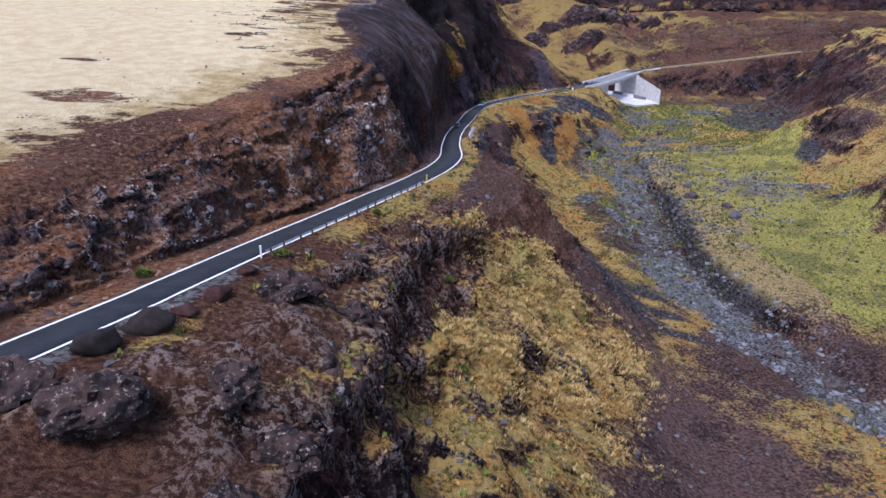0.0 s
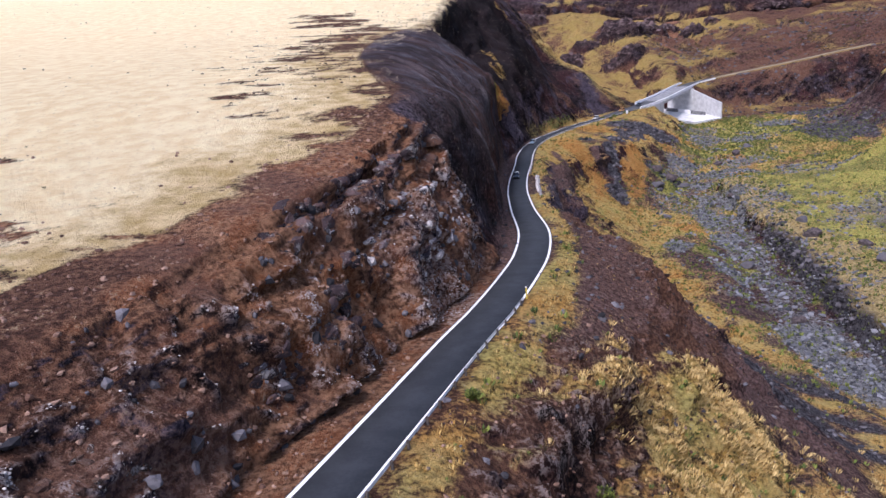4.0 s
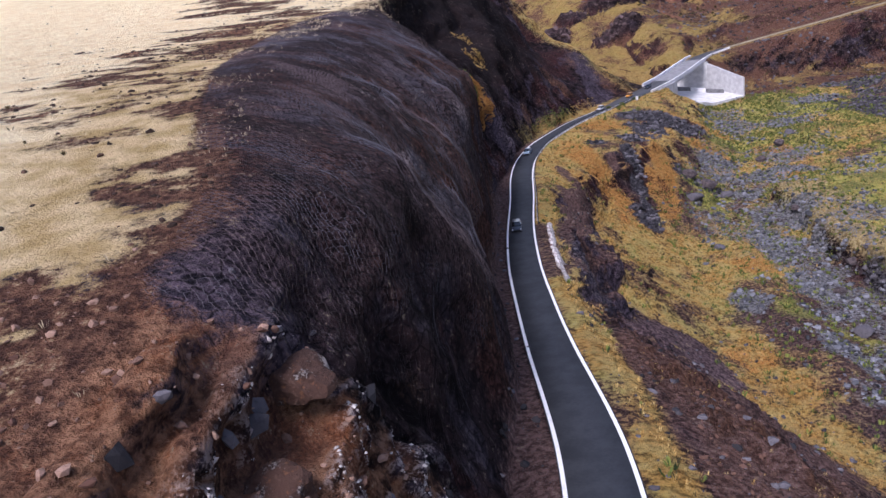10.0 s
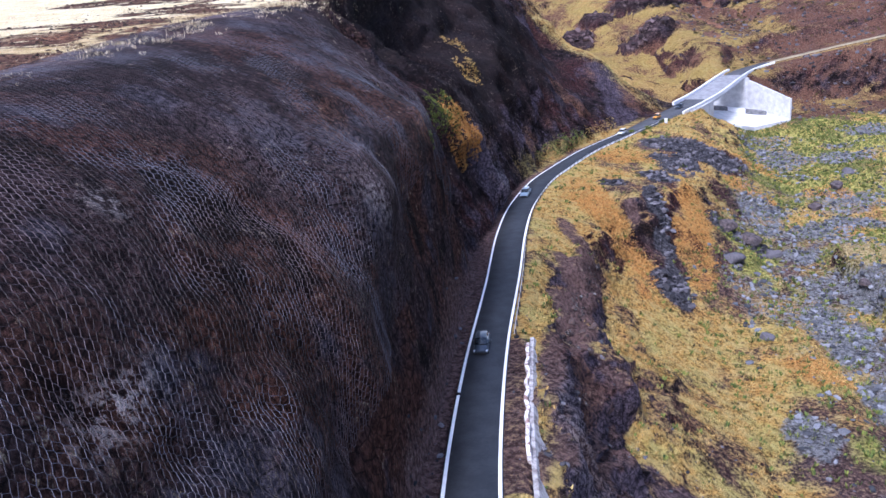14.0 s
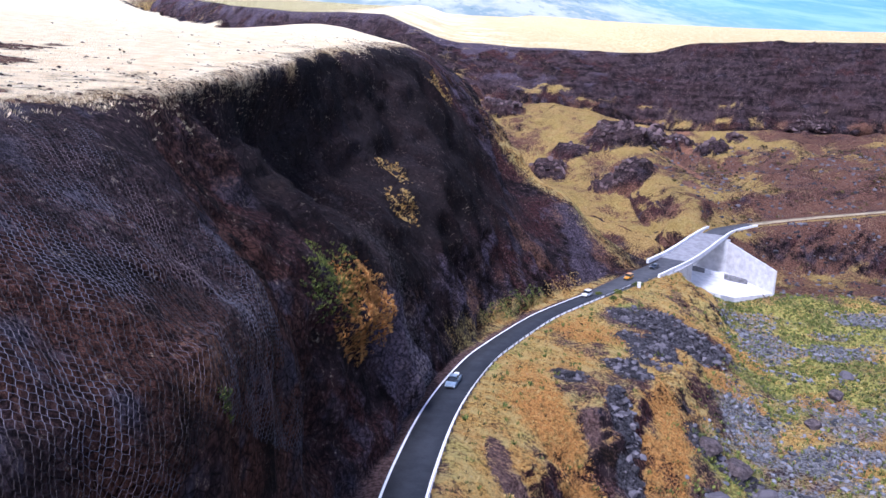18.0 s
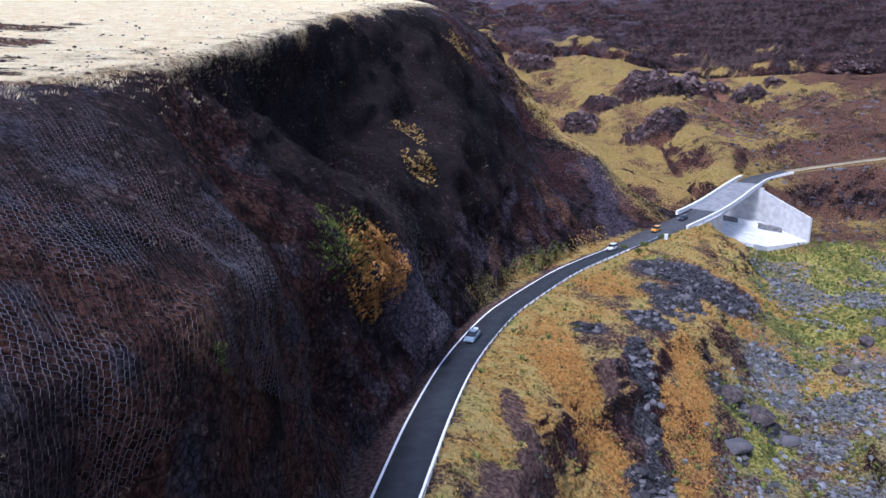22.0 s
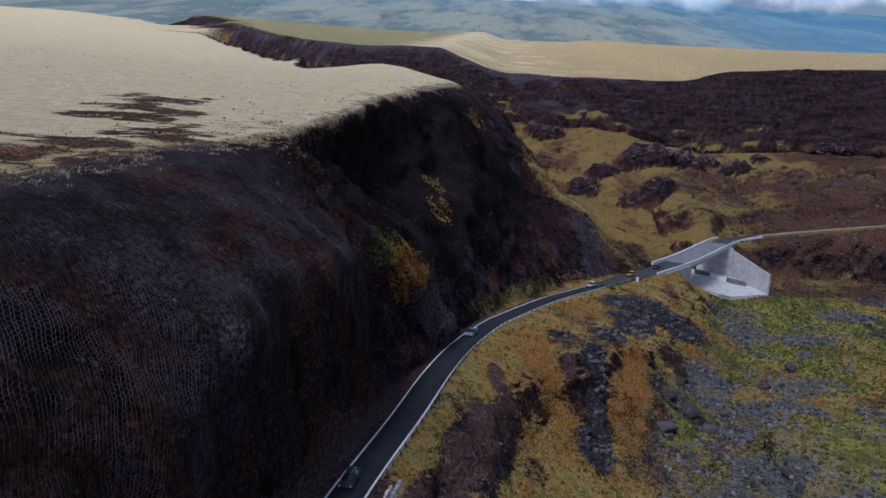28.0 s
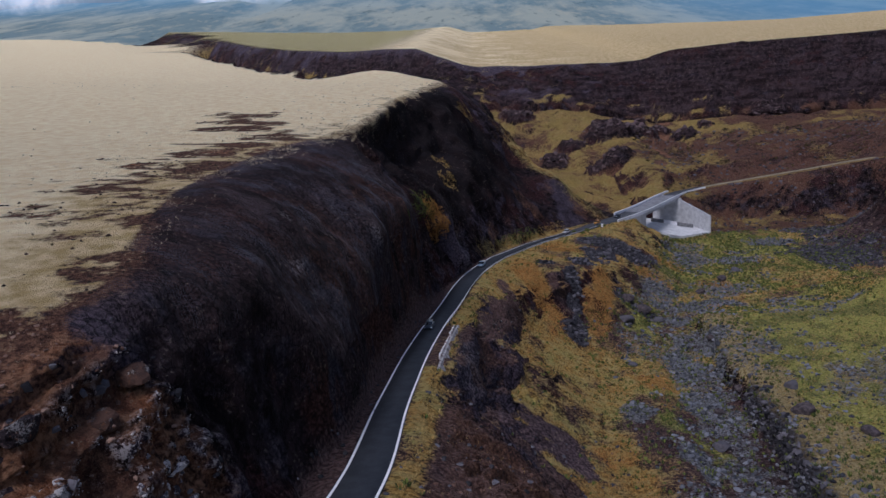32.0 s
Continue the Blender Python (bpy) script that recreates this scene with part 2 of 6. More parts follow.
def north(x, y):
    yf, zf, yc, zc, zb = floor_y(x), floor_z(x), cliff_y(x), cliff_z(x), base_z(x)
    yb = yc - np.interp(x, [-400, -50, 50], [60, 50, 44])
    ty, tz = track_y(x), track_z(x)
    on = step(108, 128, x)                     # where the far road runs
    a0 = yf + np.interp(x, [60, 128], [18, 0]) + on * (ty - yf - 34)
    a1 = a0 + np.interp(x, [60, 128], [22, 27])
    a2 = np.maximum(a1 + 1, yf * (1 - on) + on * (ty + 7) + (1 - on) * 45)
    z1 = zf * (1 - on) + on * tz + (1 - on) * 6
    z2 = z1 + (1 - on) * 1.5
    h = zf + (z1 - zf) * step(0, 1, (y - a0) / (a1 - a0))
    h = h + (z2 - z1) * np.clip((y - a1) / (a2 - a1), 0, 1)
    h = h + (zb - z2) * np.clip((y - a2) / np.maximum(yb - a2, 5), 0, 1) ** 1.15
    h = h + (zc - zb) * np.clip((y - yb) / (yc - yb), 0, 1) ** 0.8
    return h + np.clip(y - yc, 0, None) * np.interp(x, [-400, 150, 700], [0.11, 0.115, 0.08])


PIT = ((103.5, 467.5), (117.5, 464.0), (140.5, 478.0), (133.5, 503.5), (114.0, 516.5), (95.0, 481.0))


def in_pit(x, y):
    """How far inside the bridge's stream bed a place lies, in metres."""
    d = np.full(np.shape(x), 99.0)
    for (ax, ay), (bx, by) in zip(PIT, PIT[1:] + PIT[:1]):
        n = math.hypot(bx - ax, by - ay)
        d = np.minimum(d, ((bx - ax) * (y - ay) - (by - ay) * (x - ax)) / n)
    return d


def land(x, y):
    h = open_land(x, y)
    k = step(-0.6, 1.8, in_pit(x, y))
    return h * (1 - k) + np.minimum(h, 15.0) * k


def open_land(x, y):
    ye, yf = edge_y(x), floor_y(x)
    gap = np.maximum(yf - ye, 12)
    t = np.clip((y - ye) / gap, 0, 1)
    ys = np.minimum(y, ye)
    wall = south(x, ys)
    fall = 1 - (1 - t) ** 2.4
    h_left = np.where(y < ye, south(x, y), np.where(y < ye + gap, wall + (north(x, np.maximum(yf, ye + gap)) - wall) * fall, north(x, y)))
    w = step(442, 474, y)
    east = south(x, np.minimum(y, 474)) * (1 - w) + north(x, y) * w
    k = step(94, 101, x)
    return h_left * (1 - k) + east * k


# ---- the sheet of ground ----
rows = [np.arange(-80, 36, 4.0), np.arange(36, 160, 0.6), np.arange(160, 300, 0.8), np.arange(300, 470, 1.0), np.arange(470, 560, 1.7), np.arange(560, 690, 2.6), np.arange(690, 800, 1.8)]
tail = [800.0]
while tail[-1] < 1900:
    tail.append(tail[-1] + 3.5 + (tail[-1] - 800) * 0.045)
gy = np.concatenate(rows + [np.array(tail)])
yc = np.minimum(gy, 470)
cosr = 1 / np.sqrt(1 + ((road_x(yc + 1) - road_x(yc - 1)) / 2) ** 2)
xc, xr = road_x(yc), rim_x(yc)
foot = xc - (HALF + shoulder(yc)) / cosr
stops = [(-2600 + 0 * yc, 16), (-600 + 0 * yc, 26), (xr - 60, 52), (xr, 66), (foot, 5), (xc - (HALF + 0.3) / cosr, 7), (xc + (HALF + 0.3) / cosr, 3),
         (xc + (HALF + 1.8) / cosr, 12), (xc + bench_d(yc) / cosr, 20), (xc + (bench_d(yc) + 9) / cosr, 38), (foot_x(yc) + 0 * yc, 42), (foot_x(yc) + 55, 44), (foot_x(yc) + 150, 30), (600 + 0 * yc, 16), (2600 + 0 * yc, 1)]
cols = []
for (a, n), (b, _) in zip(stops[:-1], stops[1:]):
    for k in range(n):
        cols.append(a + (b - a) * k / n)
cols.append(stops[-1][0])
gx = np.stack(cols, 1)
COL = np.cumsum([0] + [n for _, n in stops])          # first column of each stop
even = np.concatenate([np.linspace(-2600, -420, 30), np.linspace(-412, 470, gx.shape[1] - 60), np.linspace(480, 2600, 30)])
mix = step(500, 660, gy)[:, None]
gx = gx * (1 - mix) + even[None] * mix
GY = np.repeat(gy[:, None], gx.shape[1], 1)
P = np.stack([gx, GY, land(gx, GY)], -1)


def grid_normals(p):
    n = np.cross(np.gradient(p, axis=1), np.gradient(p, axis=0))
    return n / np.maximum(np.linalg.norm(n, axis=-1, keepdims=True), 1e-9)


N0 = grid_normals(P)
rd = np.abs((gx - road_x(np.minimum(GY, 520))) * cosr[:, None])
calm = np.where(GY < 470, step(HALF + 0.6, HALF + 4.5, rd), 1.0)
# keep the far road, bridge mouth and apron calm
calm = calm * (1 - step(96, 112, gx) * (1 - step(150, 172, gx)) * step(440, 455, GY) * (1 - step(512, 524, GY)))
calm = calm * np.where((gx > 120) & (GY > 495), step(4, 9, np.abs(GY - track_y(gx))), 1.0)
steep = 1 - step(0.55, 0.93, N0[..., 2])
valley = (P[..., 2] < 30) & (GY < 470)
crag = fbm(P * (1, 1, 0.7), 9.0, 5, 0.55, True)
crag = np.where(GY < 160, fbm(P * (1, 1, 0.7), 11.0, 3, 0.45, True), crag)
lump = fbm(P * (1, 1, 0.55) + 50, 24.0, 4)
bay = fbm(P * (1, 1, 0.35) + 150, 52.0, 2)
on_left = (gx < road_x(np.minimum(GY, 470)) - 3) & (GY < edge_y(gx) + 40)
amp = np.where(steep > 0.3, 0.5 + 1.9 * steep, 0.3)
amp = amp * np.where(GY > 560, 2.4, 1.0) * (1 - 0.6 * on_left * step(150, 175, GY) * (1 - step(270, 292, GY)))
hill_mask = step(10, 40, GY - floor_y(gx)) * (1 - step(-60, -36, GY - cliff_y(gx))) * np.where(gx > 110, step(12, 30, GY - track_y(gx)), 1.0)
big_cliff = steep * on_left * step(160, 200, GY)
amp = amp * (1 - 0.55 * (gx > road_x(np.minimum(GY, 470))) * step(295, 320, GY) * (GY < 470))
disp = calm * (amp * crag * (0.25 + 0.75 * steep) + (0.5 + 1.8 * steep) * lump * np.where(GY > 560, 2.2, 1.0) * np.where(valley, 0.5, 1.0))
disp = disp + calm * big_cliff * (2.6 * lump + 3.2 * bay - 1.0) * (1 - 0.8 * (1 - step(272, 300, GY))) * (1 - 0.7 * step(420, 450, GY))
# a hollow under the brow of the high cliff, and a rib before it
disp = disp - big_cliff * calm * 10.0 * np.exp(-((GY - 335) / 38) ** 2 - ((P[..., 2] - 84) / 13) ** 2)
disp = disp + big_cliff * calm * 3.0 * np.exp(-((GY - 390) / 24) ** 2 - ((P[..., 2] - 58) / 12) ** 2)
disp = disp - big_cliff * calm * 3.5 * np.exp(-((GY - 288) / 9) ** 2)
disp = disp + 4.0 * np.exp(-((gx - 55) / 9) ** 2 - ((GY - 458) / 12) ** 2) - 3.0 * np.exp(-((gx - 37) / 6) ** 2 - ((GY - 458) / 12) ** 2)
for sy, sz, ry, rz, out in ((228, 72, 6, 5, 2.0), (187, 73, 10, 5, -1.6), (201, 79, 8, 4, 1.2), (257, 74, 8, 6, 1.5), (243, 65, 7, 9, -1.8), (214, 65, 9, 9, 1.4), (268, 81, 8, 5, -1.0), (174, 79, 6, 3, 1.2)):
    disp = disp + calm * on_left * steep * out * np.exp(-((GY - sy) / ry) ** 2 - ((P[..., 2] - sz) / rz) ** 2)
recess = np.exp(-((GY - 160) / 14) ** 4) * on_left * (1 - step(70, 78, P[..., 2])) * steep
disp = disp - calm * 3.8 * recess
# bedding of the far cliff
knolls = hill_mask * (7.0 * fbm(flat(gx, GY) + 210, 46.0, 4, 0.5, True) + 1.5)
disp = disp + knolls
KNOBS = ((128, 652, 30, 14, 9), (150, 670, 20, 10, 7), (90, 641, 10, 6, 5), (75, 624, 11, 9, 6), (110, 591, 18, 11, 9), (176, 652, 12, 8, 6), (198, 675, 6, 5, 4), (258, 706, 14, 6, 7), (52, 702, 16, 14, 7))
knob = np.zeros_like(gx)
for sx, sy, rx, ry, tall in KNOBS:
    inside = step(0.0, 0.55, 1.05 - ((gx - sx) / rx) ** 2 - ((GY - sy) / ry) ** 2 + 0.6 * fbm(flat(gx, GY) + 77, 10.0, 3))
    knob = np.maximum(knob, inside)
    disp = disp + tall * inside * (0.75 + 0.5 * fbm(flat(gx, GY) + 99, 9.0, 3))
disp = disp + np.where(GY > 600, steep * 3.2 * fbm(P + 33, 13.0, 4, 0.55, True), 0.0)
strata = fbm(P * (0.12, 0.12, 1.0) + 70, 7.0, 3)
disp = disp + np.where(GY > 620, steep * 3.0 * strata, 0.0)
# blocky ledges on the near cliff, which ends earlier at the rim than at the foot
GS = GY + 6 - np.clip((79 - P[..., 2]) * 0.5, 0, 6)
near_cliff = steep * (1 - step(146, 158, GS)) * (gx < road_x(np.minimum(GY, 470)))
ledge = fbm(P * (0.6, 0.6, 2.2), 7.0, 3, 0.5, True)
disp = disp + calm * near_cliff * 0.8 * ledge
sel = (steep > 0.12) & (GY > 36) & (GY < 520)
block, crack = np.zeros_like(gx), np.ones_like(gx)
warp = P + 0.9 * np.stack([lump, crag, -lump], -1)
for size, tall in ((4.4, 1.9), (1.7, 0.75)):
    b_, c_ = blocks(warp[sel] * (1, 1, 0.8), size)
    block[sel] += tall * (b_ - 0.5) * np.clip(c_ / 0.12, 0, 1)
weight = np.where(gx < road_x(np.minimum(GY, 470)), np.where(GS < 152, 1.0, np.where(GY < 285, 0.35, 0.5)), 0.8 - 0.6 * step(300, 325, GY) * (GY < 470))
disp = disp + calm * step(0.12, 0.45, steep) * weight * block
P_EVEN = P.copy()
P = P + N0 * disp[..., None]
NORM = grid_normals(P)
STEEP = 1 - step(0.5, 0.9, NORM[..., 2])

# zones of cover, and of shade painted on the cliff
YS = np.minimum(GY, 470)
patch = fbm(flat(gx, GY) + 90, 22.0, 4)
fine = fbm(flat(gx, GY) + 300, 7.0, 3)
streak = 0.55 * fbm(flat(gx * 0.45 + GY * 0.15, GY) + 800, 8.0, 4) + 0.6 * fbm(flat(gx, GY) + 860, 6.0, 4)
inland = rim_x(np.minimum(GY, 520)) - gx
on_top = step(-1.5, 1.5, inland + 2.5 * fine + 1.5 * step(262, 285, GY)) * (GY < edge_y(gx) - 3)
band = spline([36, 74, 86, 98, 103, 111, 120, 140, 150, 200, 250, 272, 300, 390, 430], [8, 6, 9, 8, 6.5, 6, 7, 5.5, 2.5, 1.2, 2.5, 3.5, 2, 3, 4])(GY)
bare = 1 - step(-1.5, 2.0, inland - band + (3.0 * patch + 4.0 * fine) * np.clip(band / 5, 0.2, 1))
sway = 2.2 * fbm(flat(gx, GY) + 950, 7.0, 3)
dry_streak = fbm(flat(gx * 0.5 + GY * 0.2, GY * 1.1 + sway) + 800, 6.0, 5, 0.68)
reach = spline([60, 100, 125, 150, 200, 250, 300, 340, 380, 420], [30, 20, 22, 30, 34, 30, 42, 46, 14, 10])(GY)
bare = np.maximum(bare, 0.95 * step(-0.02, 0.46, dry_streak + 0.34 * (1 - inland / reach) - 0.03 - 0.09 * step(270, 300, GY)) * (1 - step(0.8, 1.15, inland / reach + 0.3 * patch)))
scar = np.zeros_like(gx)
shred = fbm(flat(gx * 0.35 + GY * 0.1, GY) + 4100, 2.8, 4, 0.6)
for sx, sy, rx, ry in ((-63, 331, 19, 8), (-53, 309, 12, 5), (-66, 130, 5, 2.2), (-86, 142, 6, 2.5), (-55, 104, 8, 5), (-40, 165, 4, 2), (-38, 145, 5, 2), (-47, 205, 9, 6), (-45, 228, 7, 5), (-36, 281, 9, 10), (-56, 297, 9, 5), (-42, 250, 9, 10), (-42, 203, 8, 11), (-36, 224, 6, 9), (-60, 324, 15, 8), (-44, 306, 7, 6), (-70, 329, 17, 5), (-60, 314, 9, 5), (-48, 298, 11, 6), (-38, 287, 9, 8), (-40, 264, 8, 8)):
    scar = np.maximum(scar, step(0.0, 0.5, 1 - ((gx - sx) / rx) ** 2 - ((GY - sy) / ry) ** 2 + 0.8 * fine + 1.3 * streak + 0.9 * shred - 0.15))
bare = bare * (1 - 0.8 * np.exp(-((GY - 127) / 16) ** 4) * step(29, 34, 3 * fine - gx))
trail = 0.8 * np.exp(-((gx + 105 + (GY - 250) * 0.62) / 1.3) ** 2) * step(330, 400, GY) * (GY < 620)
lip = step(262, 285, GY)
bare = np.clip(bare, 0, 1) * (1 - lip * (0.45 + 0.25 * step(8, 14, inland)))
crumb = step(-0.34, 0.12, fbm(flat(gx, GY * 1.25) + 3300, 2.6, 3, 0.6))
bare, scar = bare * np.where(inland > band, crumb, 1.0), scar * (0.6 + 0.4 * crumb)
grass = np.clip(on_top * (1 - 0.9 * np.clip(bare + scar + 0.4 * trail, 0, 1)), 0, 1)
far_top = step(2, 12, GY - cliff_y(gx)) * (GY > floor_y(gx))
grass = np.maximum(grass, far_top * (1 - 0.6 * (1 - step(-110, 0, gx))))
cross = (gx - road_x(YS)) * cosr[:, None]
rightside = (cross > 2) & (GY < 480)
low = 1 - step(19, 27, P[..., 2])
verge = np.exp(-((cross - 5.2) / 2.2) ** 2) + 0.5 * np.exp(-((cross - 6) / 3) ** 2) * (GY > 190)
red_bank = step(7, 10, cross + 2 * fine) * (1 - step(24, 32, cross + 5 * patch)) * step(100, 116, GY - 0.4 * gx) * (1 - step(185, 205, GY))
tussocky = np.exp(-((gx - 22 - 0.5 * (GY - 124) + 3 * fine) / 12) ** 4 - ((GY - 120 + 4 * patch) / 14) ** 4)
red_bank = red_bank * (1 - 0.9 * tussocky)
river_d = np.abs(gx - river_x(YS)) + 9 * fine
braid = step(-0.05, 0.25, fbm(flat(gx * 0.8, GY * 0.5) + 640, 12.0, 4)) * step(58, 66, gx) * (1 - step(118, 150, gx)) * step(235, 260, GY) * low
gravel = np.clip((1 - step(4, 10, river_d)) * (1 - 0.75 * step(290, 340, GY)) * (0.5 + 0.5 * step(-0.2, 0.2, patch)) + 0.55 * braid, 0, 1) * (GY < 455)
ragged = 0.9 * fine + 0.8 * fbm(flat(gx, GY) + 1300, 5.0, 4, 0.6)


def spots(places):
    """Cover that lies in ragged patches: middles and half widths."""
    out = np.zeros_like(gx)
    for sx, sy, rx, ry in places:
        out = np.maximum(out, step(-0.1, 0.5, 1 - ((gx - sx) / rx) ** 2 - ((GY - sy) / ry) ** 2 + ragged))
    return out


pile = spots(((74, 393, 17, 11), (64, 376, 8, 11), (56, 358, 5, 8), (42, 345, 5, 5), (48, 336, 3.5, 8), (48, 322, 3, 9), (46, 312, 3.5, 7), (71, 348, 6, 5), (67, 334, 4, 4), (78, 344, 5, 4)))
orange = spots(((32, 333, 6, 12), (39, 316, 5, 9), (42, 308, 6, 6), (50, 377, 10, 9), (60, 345, 6, 12), (55, 325, 6, 8), (105, 352, 5, 4), (113, 384, 8, 6), (88, 379, 8, 6), (99, 401, 8, 7), (45, 238, 5, 8), (66, 287, 6, 6), (36, 320, 6, 9), (57, 333, 6, 10)))
brown_bank = spots(((24, 306, 3, 9), (25.5, 297, 3, 8), (21.5, 281, 3, 12), (18.5, 266, 3, 10), (41, 328, 2, 5), (80, 336, 3, 7)))
leafy = spots(((66, 401, 5, 5), (127, 462, 9, 5), (108, 388, 11, 9), (90, 371, 6, 6), (80, 355, 4, 4), (67, 331, 4, 3), (124, 439, 10, 11), (24, 350, 3, 8), (40, 384, 4, 6)))
greys = spots(((96, 356, 8, 6), (108, 358, 9, 6), (133, 418, 12, 8), (119, 377, 8, 7), (160, 450, 12, 9), (87, 341, 5, 5), (78, 300, 6, 9), (76, 276, 6, 10), (92, 318, 6, 9), (56, 266, 4, 7), (64, 240, 4, 8)))
run = fbm(flat((gx * 0.82 - GY * 0.57) * 0.13, gx * 0.57 + GY * 0.82) + 1500, 9.0, 4, 0.55)
scree = step(0.08, 0.32, run + 0.05) * step(14, 24, gx) * (1 - step(-4, 6, gx - foot_x(YS) - 8)) * (1 - step(165, 190, GY))
mix_stone = step(0.12, 0.4, fbm(flat(gx, GY) + 1700, 11.0, 4, 0.6)) * low * step(50, 60, gx) * (1 - step(150, 170, gx)) * step(180, 220, GY) * (1 - step(430, 450, GY))
bank_stone = np.exp(-((gx - river_x(YS) - 9.0 - 2 * fine) / 3.0) ** 2) * step(150, 168, GY) * (1 - step(268, 290, GY)) + spots(((178, 420, 20, 30), (200, 470, 22, 22), (158, 300, 5, 12), (140, 236, 4, 10)))
pile = np.maximum(pile * rightside, np.maximum(0.85 * scree, 0.8 * np.clip(bank_stone, 0, 1)) * rightside)
talus = step(0.25, 0.6, 0.55 + 0.5 * patch + 0.4 * fine) * step(20, 27, gx + 4 * patch) * (1 - step(0, 8, gx - foot_x(YS) + 7 * fine + 4)) * step(150, 185, GY + 30 * patch) * (1 - step(200, 222, GY + 12 * patch))
earth = rightside * (0.62 + 0.25 * patch) * (1 - 0.75 * STEEP) * (1 - 0.7 * (1 - step(100, 125, GY)) * (cross < 26))
scrubby = np.exp(-((gx - 4 - (GY - 60) * 0.40) / 16) ** 4 - ((GY - 93) / 40) ** 6)
talus = np.maximum(talus, step(0.2, 0.5, 0.75 + 0.6 * patch + 0.3 * fine - np.abs(gx - 33 - (130 - GY) * 0.35) / 30) * step(8, 20, gx) * (1 - step(0, 8, gx - foot_x(YS) - 14 + 6 * fine)) * (1 - step(150, 175, GY)) * (GY > 30) * (1 - 0.9 * np.maximum(scrubby, tussocky)))
strip = np.exp(-((gx - foot_x(YS) - 1) / 5) ** 2) * step(110, 150, GY) * (1 - step(285, 320, GY))
yellow = 0.34 + 1.0 * patch + 0.35 * fine + (0.5 + 0.5 * (GY < 265)) * verge * step(70, 100, GY) - 0.75 * STEEP + 0.42 * step(262, 300, GY) - 0.6 * red_bank + 0.6 * strip
yellow = yellow - 1.3 * step(5.2, 6.2, cross) * (1 - step(14, 17, cross)) * step(206, 216, GY) * (1 - step(250, 262, GY))
yellow = yellow + 0.9 * tussocky + (0.55 + 0.6 * step(66, 92, GY)) * scrubby - 0.5 * (1 - step(95, 118, GY)) * (cross < 18)
yellow = yellow + 0.9 * np.exp(-((cross - 7.4 - 1.5 * fine) / 1.6) ** 2) * (GY < 74)
yellow = yellow + 0.75 * step(205, 226, GY) * (1 - step(300, 318, GY)) * step(15, 19, cross + 3 * fine) * (1 - step(0, 9, gx - foot_x(YS) + 6 * fine + 2))
yellow = yellow * (1 - 0.8 * brown_bank) * (1 - 0.9 * spots(((29, 240, 8, 7), (33, 230, 8, 9), (25, 226, 6, 12)))) + 0.8 * orange
yellow = rightside * np.clip(yellow, 0, 1) * (1 - 0.9 * talus) * (1 - pile)
wild = 14 * patch + 8 * fine
field = step(8, 12, gx - river_x(YS)) * step(135, 165, GY + wild) * (1 - step(330, 372, GY + 1.5 * wild)) * (1 - step(-4, 8, gx - east_x(YS) + 8 * fine + 8 * patch))
lush = field * step(0.2, 0.7, (gx - river_x(YS) - 14) / 15 + 0.7 * fine + 0.7 * patch)
green = lush + rightside * 0.8 * step(0.1, 0.45, fbm(flat(gx, GY) + 700, 18, 4) + 0.22) * step(60, 95, gx) * step(270, 330, GY) * low * (1 - step(-25, -8, gx - east_x(YS)))
yellow = np.maximum(yellow, 0.72 * field)
hill = (GY > floor_y(gx)) * (GY < cliff_y(gx) - 34)
mosaic = fbm(flat(gx, GY) + 1300, 9.0, 4, 0.6)
red_gully = hill * spots(((137, 573, 5, 12), (148, 612, 5, 22), (162, 656, 5, 22), (175, 694, 8, 8)))
yellow = np.maximum(yellow, hill * np.clip(0.70 + 0.8 * patch + 0.3 * fine - 0.9 * STEEP - 1.4 * knob - 0.9 * red_gully - 0.5 * step(140, 170, gx + 20 * patch) * (1 - step(612, 645, GY + 20 * fine)) - 0.25 * step(190, 240, gx) - 0.3 * step(0.05, 0.3, mosaic), 0, 1))
yellow = np.maximum(yellow, np.clip(0.75 + 0.8 * fine, 0, 0.85) * np.exp(-((cross + 6) / 2.2) ** 4) * step(345, 365, GY) * (1 - step(425, 445, GY)))
yellow = np.maximum(yellow, 0.8 * np.exp(-((GY - track_y(gx) + 5.5) / 1.8) ** 2) * (gx > 140) * (GY > 470))
nose = np.exp(-((gx - 55) / 24) ** 2 - ((GY - 466 - (55 - gx) * 0.5) / 11) ** 2)
yellow = np.maximum(yellow, np.clip(1.2 * np.exp(-((gx - 108) / 13) ** 2 - ((GY - 455) / 11) ** 2) * (cross > 3) + 0.4 * fine, 0, 0.95) * (cross > 3) * (GY > 430) * (GY < 474) * (gx < 130))
yellow = np.maximum(yellow, np.clip(0.9 * nose + 0.5 * fine * nose, 0, 1))
eastbank = step(0, 10, gx - east_x(YS)) * (GY < 480)
yellow = np.where(eastbank > 0.5, np.clip(0.6 + patch - 1.3 * STEEP, 0, 1) * (1 - step(440, 460, GY)), yellow)
dirt = on_top * np.clip(bare + scar + trail, 0, 1) * 1.1 + 0.55 * step(0.1, 0.5, fbm(P + 500, 15.0, 3)) * (1 - on_top) + 0.4 * (1 - step(146, 154, GS)) * (1 - on_top) * (cross < 25)
flatter = step(0.55, 0.8, NORM[..., 2])
dirt = dirt + 0.75 * (1 - step(146, 154, GS)) * (1 - on_top) * (cross < 30) * flatter + hill * np.clip(0.6 + 0.6 * mosaic - 0.5 * STEEP, 0, 1)
kerbside = ((cross > 2) & (cross < 5.2) & (GY < 68)) * 0.7
